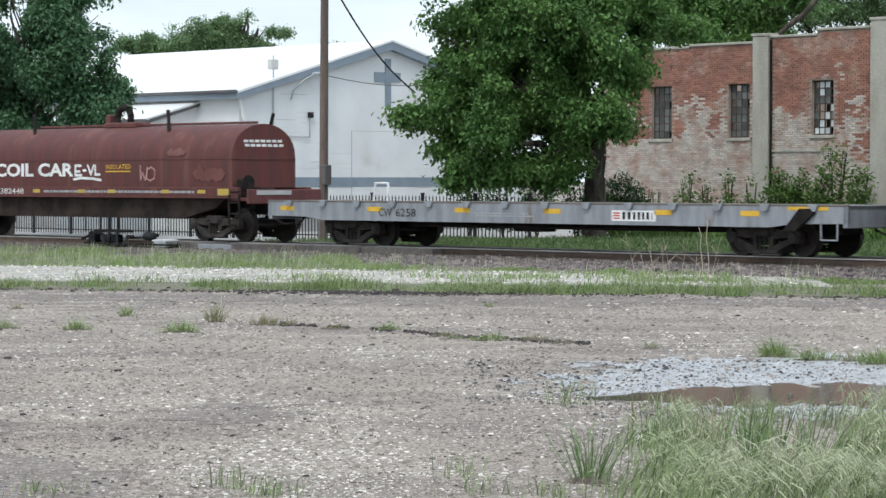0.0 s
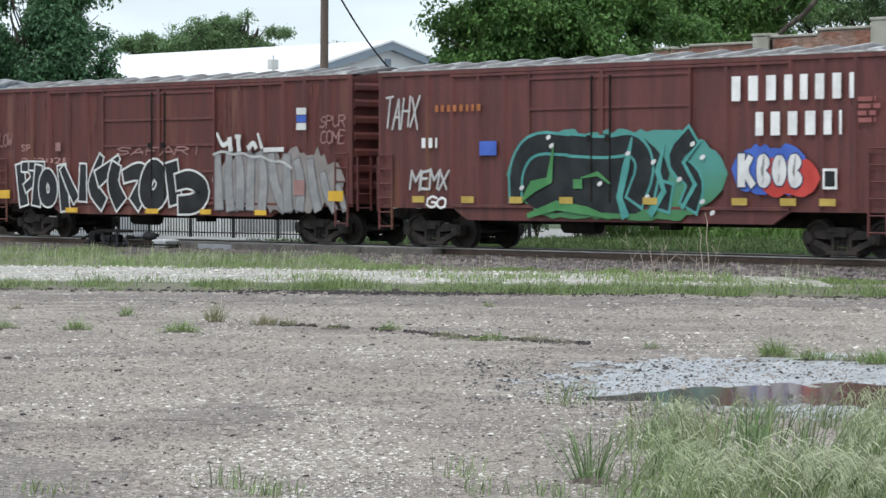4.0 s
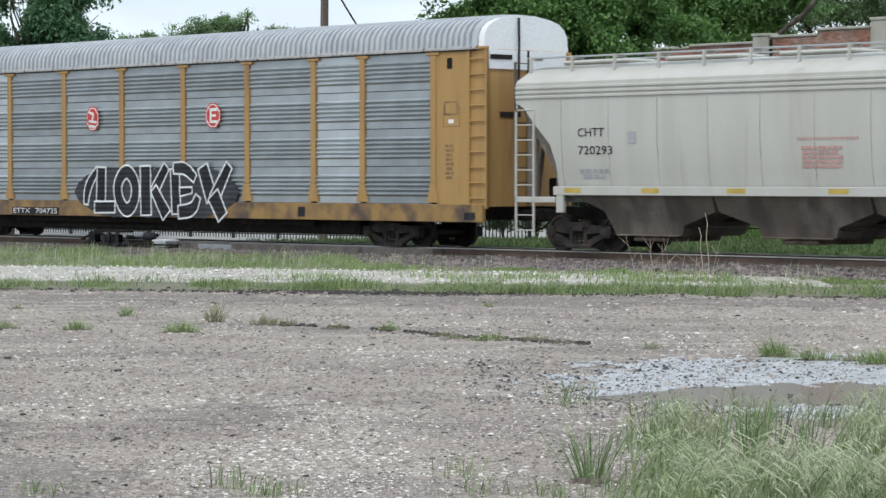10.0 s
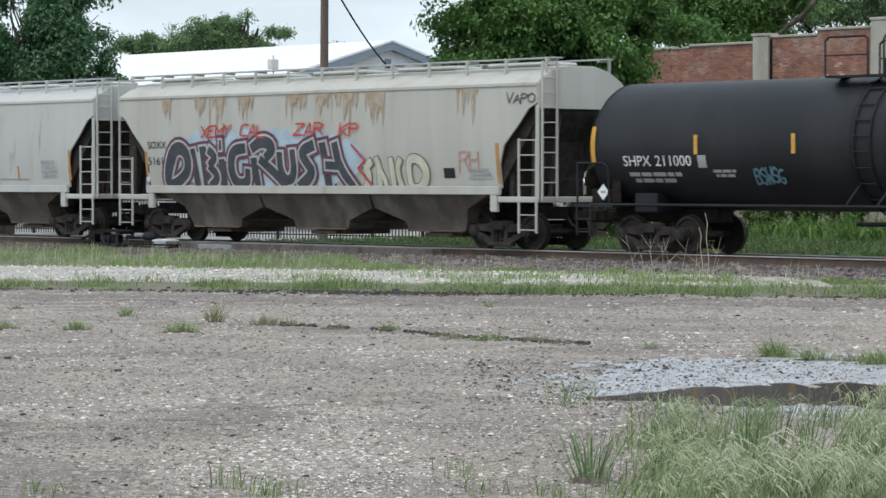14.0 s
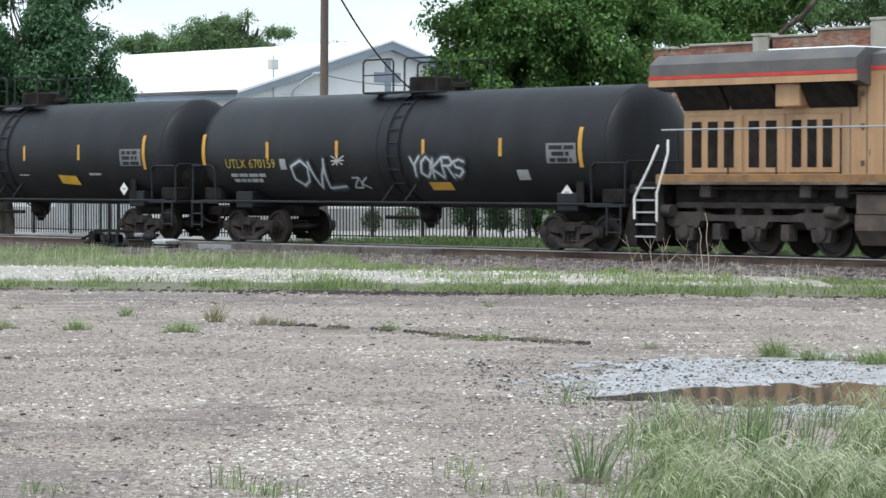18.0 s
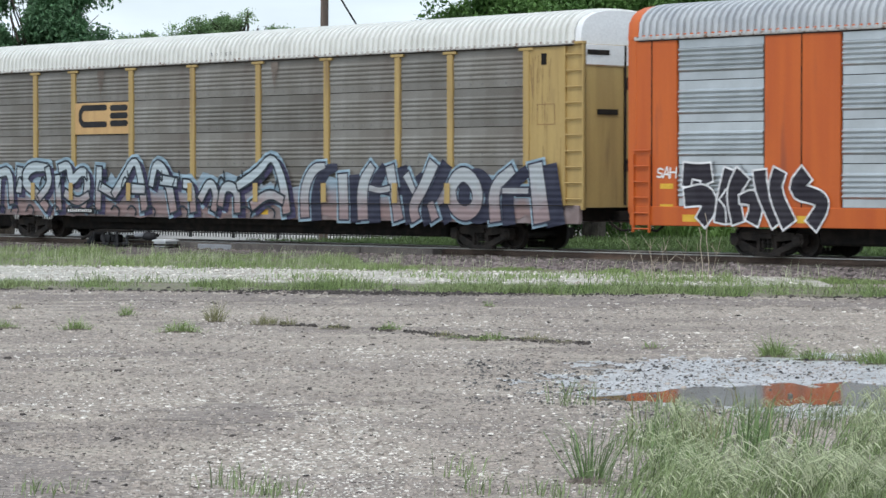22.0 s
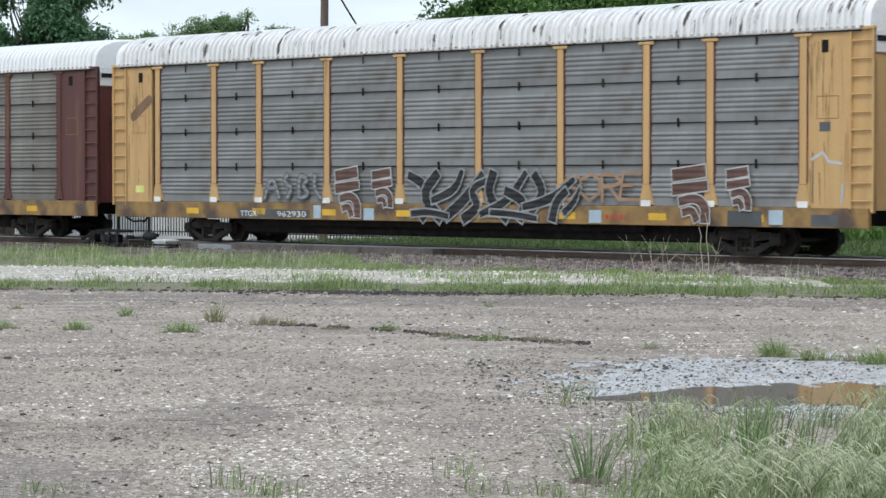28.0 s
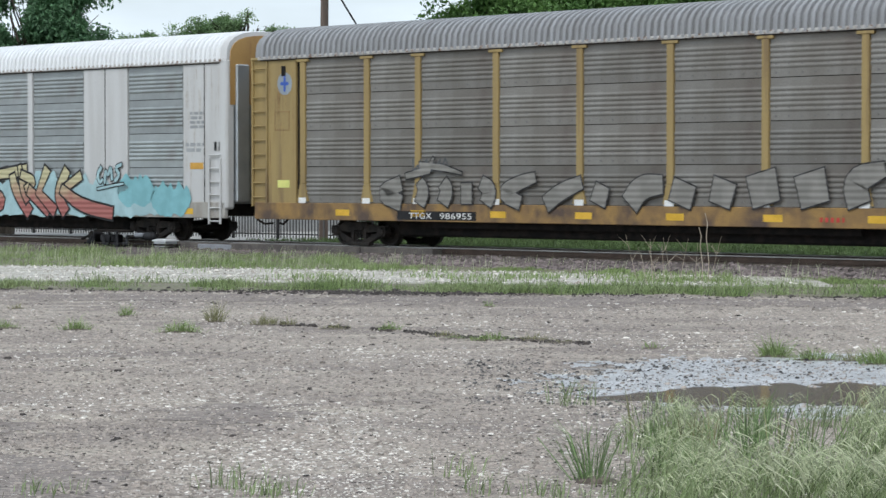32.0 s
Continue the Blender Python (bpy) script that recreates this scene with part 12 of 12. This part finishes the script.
    for a in (-10.3, -4.6, 1.2):
        part("sill_grime", Geo().box(a, a + 5.4, -1.526, -1.515, 1.60, 1.66), P_DIRTY, e)
    side = [(-1.46, 1.68), (0.0, 1.68), (1.46, 1.68), (1.46, 3.50), (0.9, 3.66), (0.0, 3.74), (-0.9, 3.66), (-1.46, 3.50)]
    part("nose", Geo().loft([[(7.5, y, z) for y, z in side], [(8.86 + 0.34 * (1 - abs(y) / 1.46), y * 0.99, z if z < 2 else z - 0.24) for y, z in side]]), Y, e, "yellow wedge nose", smooth=20)
    part("nose_edge", Geo().tube((7.55, -1.46, 3.52), (8.86, -1.45, 3.27), 0.04, 6).tube((8.86, -1.45, 3.27), (9.06, -0.9, 3.43), 0.03, 6).tube((9.06, -0.9, 3.43), (9.22, 0.0, 3.51), 0.03, 6), K_CREAM, e, "pale nose edge trim")
    part("headlight_panel", Geo().box(9.14, 9.26, -0.16, 0.16, 2.72, 3.22, 0.03), P_DARK, e)
    for z in (2.84, 3.08):
        part("headlight", Geo().lathe([(0, 0.095), (0.03, 0.09), (0.05, 0.02)], 9.25, 0.0, z, "x", 12), K_WHITE, e)

    def face(y, z):
        return (8.875 + 0.34 * (1 - abs(y) / 1.446), y, z)
    g = Geo()
    for i in range(5):
        z = 2.60 - i * 0.085
        g.add([face(-1.36 + 0.17 * i, z), face(-0.34, z), face(-0.34, z - 0.055), face(-1.27 + 0.17 * i, z - 0.055)], [(0, 1, 2, 3)])
    g.add([face(-1.40, 2.66), face(-0.3, 2.66), face(-0.3, 2.61), face(-1.38, 2.61)], [(0, 1, 2, 3)])
    part("wing_emblem", g, paint("faded_emblem_blue", (0.055, 0.09, 0.25)), e, "blue striped wing emblem on the nose", smooth=0)
    part("shield_emblem", Geo().add([face(-0.32, 2.72), face(-0.02, 2.72), face(-0.02, 2.08), face(-0.20, 2.16), face(-0.32, 2.32)], [(0, 1, 2, 3, 4)]), paint("faded_shield_blue", (0.06, 0.095, 0.24)), e, "blue shield on the nose", smooth=0)
    words("road_number", "7851", 5.65, 7.1, 2.88, 3.36, K_RED, e, flat_at(-1.525), "large red road number")
    g = part("cab_vent", Geo().box(5.62, 7.6, -1.55, -1.5, 1.82, 2.55, 0.015), paint("vent_yellow", (0.40, 0.25, 0.08)), e, "yellow vent doors")
    for a in (5.78, 6.7):
        vent = Geo()
        for i in range(9):
            vent.box(a, a + 0.75, -1.56, -1.545, 1.92 + i * 0.062, 1.95 + i * 0.062)
        part("vent_slat", vent, P_SILLY, g)
    words("slogan", "BUILDING AMERICA", 1.55, 4.15, 2.98, 3.14, K_DKGREY, e, flat_at(-W - 0.006), "dark slogan lettering")
    patches("shield", [(4.2, 4.75, 3.22, 3.44)], paint("faded_blue_crest", (0.06, 0.10, 0.28)), e, flat_at(-W - 0.03), "blue and pale shield emblem")
    part("shield", Geo().add([(x, -W - 0.03, z) for x, z in ((4.22, 3.2), (4.73, 3.2), (4.73, 2.98), (4.62, 2.85), (4.475, 2.80), (4.33, 2.85), (4.22, 2.98))], [tuple(range(7))]), paint("faded_pink_crest", (0.42, 0.27, 0.24)), e, "faded lower half of the shield", smooth=0)
    patches("notice", [(7.85, 8.1, 1.95, 2.4)], K_WHITE, e, flat_at(-1.50))
    rnd = random.Random(8)
    for i in range(46):
        x, z, h = rnd.uniform(-5.4, 5.4), rnd.uniform(1.9, 3.2), rnd.uniform(0.12, 0.55)
        part("grime_streak", Geo().add([(x - 0.012, -W - 0.005, z), (x + 0.012, -W - 0.005, z), (x + rnd.uniform(0.008, 0.03), -W - 0.005, z + h), (x - 0.02, -W - 0.005, z + h)], [(0, 1, 2, 3)]), rnd.choice((P_SILLY, K_PINK, paint("grime_brown", (0.17, 0.105, 0.06)))), e, "thin grime and rust runs", smooth=0)
    # flag mural: wavy stripes and a starry corner
    FS = flat_at(-W - 0.014)

    def wave(u, v):
        x = -4.0 + 3.3 * u + 0.35 * (1 - v) * u - 0.1 * v
        z = 2.18 + 1.05 * v + 0.15 * math.sin(8.4 * u + 0.2) * (1 - 0.4 * v) + 0.36 * u * (v - 0.12) * (0.4 + 0.6 * v) - 0.10 * u * (1 - v)
        return x, z
    for k, (colour, odd) in enumerate(((paint("faded_flag_red", (0.235, 0.075, 0.062)), 0), (paint("faded_flag_white", (0.44, 0.41, 0.37)), 1))):
        fg = Geo()
        for i in range(13):
            if i % 2 != odd:
                continue
            for j in range(16):
                if i > 5 and j >= 8:
                    continue
                q = [wave(j / 16, i / 13), wave((j + 1) / 16, i / 13), wave((j + 1) / 16, (i + 1) / 13), wave(j / 16, (i + 1) / 13)]
                fg.add([(x, FS(z), z) for x, z in q], [(0, 1, 2, 3)])
        part("flag_stripe", fg, colour, e, "waving striped flag mural", smooth=0)
    fg, st = Geo(), Geo()
    for j in range(8, 16):
        q = [wave(j / 16, 6 / 13), wave((j + 1) / 16, 6 / 13), wave((j + 1) / 16, 1.12), wave(j / 16, 1.12)]
        fg.add([(x, FS(z), z) for x, z in q], [(0, 1, 2, 3)])
        for i in range(5):
            x, z = wave((j + 0.5) / 16, 0.53 + 0.11 * i + (0.05 if j % 2 else 0))
            st.box(x - 0.02, x + 0.02, -W - 0.020, -W - 0.017, z - 0.02, z + 0.02)
    part("flag_corner", fg, paint("flag_blue", (0.075, 0.095, 0.125)), e, "blue corner of the flag mural", smooth=0)
    part("flag_star", st, K_CHALK, e, "small pale stars of the flag mural", smooth=0)
    # rails, steps and ends
    for x in (-9.9, -8.4, -7.0, -5.2, -3.2, -1.6, -0.1, 1.2, 1.75, 2.5, 4.05):
        part("stanchion", Geo().tube((x, -1.47, 1.68), (x, -1.47, 2.84 if x < 1.5 else 3.42), 0.022, 6), P_DARK, e, "dark walkway stanchion")
    part("walkway_rail", Geo().pipe([(-10.4, -1.47, 2.84), (1.2, -1.47, 2.84), (1.75, -1.47, 3.42), (5.5, -1.47, 3.42)], 0.024), K_GREY, e, "long grey walkway handrail")
    for x0, d in ((-10.5, -1), (8.9, 1)):
        part("step_well", Geo().box(min(x0, x0 + d * 0.75), max(x0, x0 + d * 0.75), -1.30, 1.30, 0.35, 1.66, 0.02), P_LOCOFRAME if d > 0 else P_DARK, e, "recessed corner steps")
        for i in range(5):
            st = Geo().box(min(x0 + d * 0.1, x0 + d * 0.7), max(x0 + d * 0.1, x0 + d * 0.7), -1.50, -1.22, 0.38 + i * 0.28, 0.42 + i * 0.28)
            part("step_tread", st, K_GREY, e, "pale step tread")
        part("step_side", Geo().box(min(x0 - d * 0.0, x0 + d * 0.06), max(x0, x0 + d * 0.06), -1.5, -1.2, 0.3, 1.6), P_LOCOFRAME, e)
        for line in (((-0.05, -1.53, 0.75), (0.0, -1.53, 1.45), (0.62, -1.48, 2.15), (0.64, -1.48, 2.62)), ((0.72, -1.53, 0.8), (0.74, -1.53, 1.35), (0.98, -1.15, 2.05), (1.0, -0.85, 2.45), (1.0, -0.8, 2.62))) if d > 0 else (((0.0, -1.53, 0.75), (0.0, -1.53, 1.4), (-0.30, -1.48, 2.3), (-0.30, -1.48, 2.62)), ((0.70, -1.53, 0.8), (0.70, -1.53, 1.3), (0.2, -1.50, 2.1), (0.0, -1.48, 2.5))):
            part("step_handrail", Geo().pipe([(x0 + d * x, y, z) for x, y, z in line], 0.03), K_WHITE, e, "white step handrail")
        part("pilot", Geo().prism([(x0 + d * 0.7, 1.3), (x0 + d * 0.85, 1.3), (x0 + d * 1.15, 0.25), (x0 + d * 0.95, 0.15), (x0 + d * 0.7, 0.15)], -1.45, 1.45, "y"), P_DARK, e, "black snow plough pilot")
        part("anticlimber", Geo().box(min(x0 + d * 0.7, x0 + d * 1.1), max(x0 + d * 0.7, x0 + d * 1.1), -1.3, 1.3, 1.36, 1.6, 0.04), P_DARK, e)
        coupler(e, x0 + d * 0.85, d)


coil_car()
flat_car()
boxcar_blue()
boxcar_red()
boxcar_dark()
hopper_cream()
tank_patched()
rack_galv()
hopper_grey()
hopper_pale()
hopper_tagged()
tank_b()
tank_c()
tank_d()
locomotive()
rack_dull_yellow()
rack_orange()
rack_brown()
rack_yellow()
rack_white()
rack_last()


# ---- what moves ----
def motions():
    for ob, s in movers:
        walk(ob, [(k / 2, site(s - gone(k / 2), TRACK, RAIL)) for k in range(65)])
    for ob, x, r, s, half in rollers:
        first = max(0.0, (s - half + 28.0) / PACE)
        last = min(32.0, (s + half + 88.0) / PACE)
        times = [0.0] if first > 0.05 else []
        k = math.ceil(first * 30)
        while k / 30 <= last:
            times.append(k / 30)
            k += 1
        if times[-1] < 31.99:
            times.append(32.0)
        rows = []
        for t in times:
            c = min(max(t, first), last)
            rows.append((t, pose(x, 0, r, 0, -math.degrees((gone(c) - gone(first)) / r) % 360, 0)))
        walk(ob, rows)
    for ob, x, y, ph in TALL:
        base = ob.matrix_basis.copy()
        walk(ob, [(k * 0.8, base @ pose(0, 0, 0, 2.0 * math.sin(ph + 1.9 * k), 3.5 * math.sin(0.5 * x + 2.3 * k) + 2.0 * math.sin(ph + 3.1 * k), 0)) for k in range(41)])


motions()
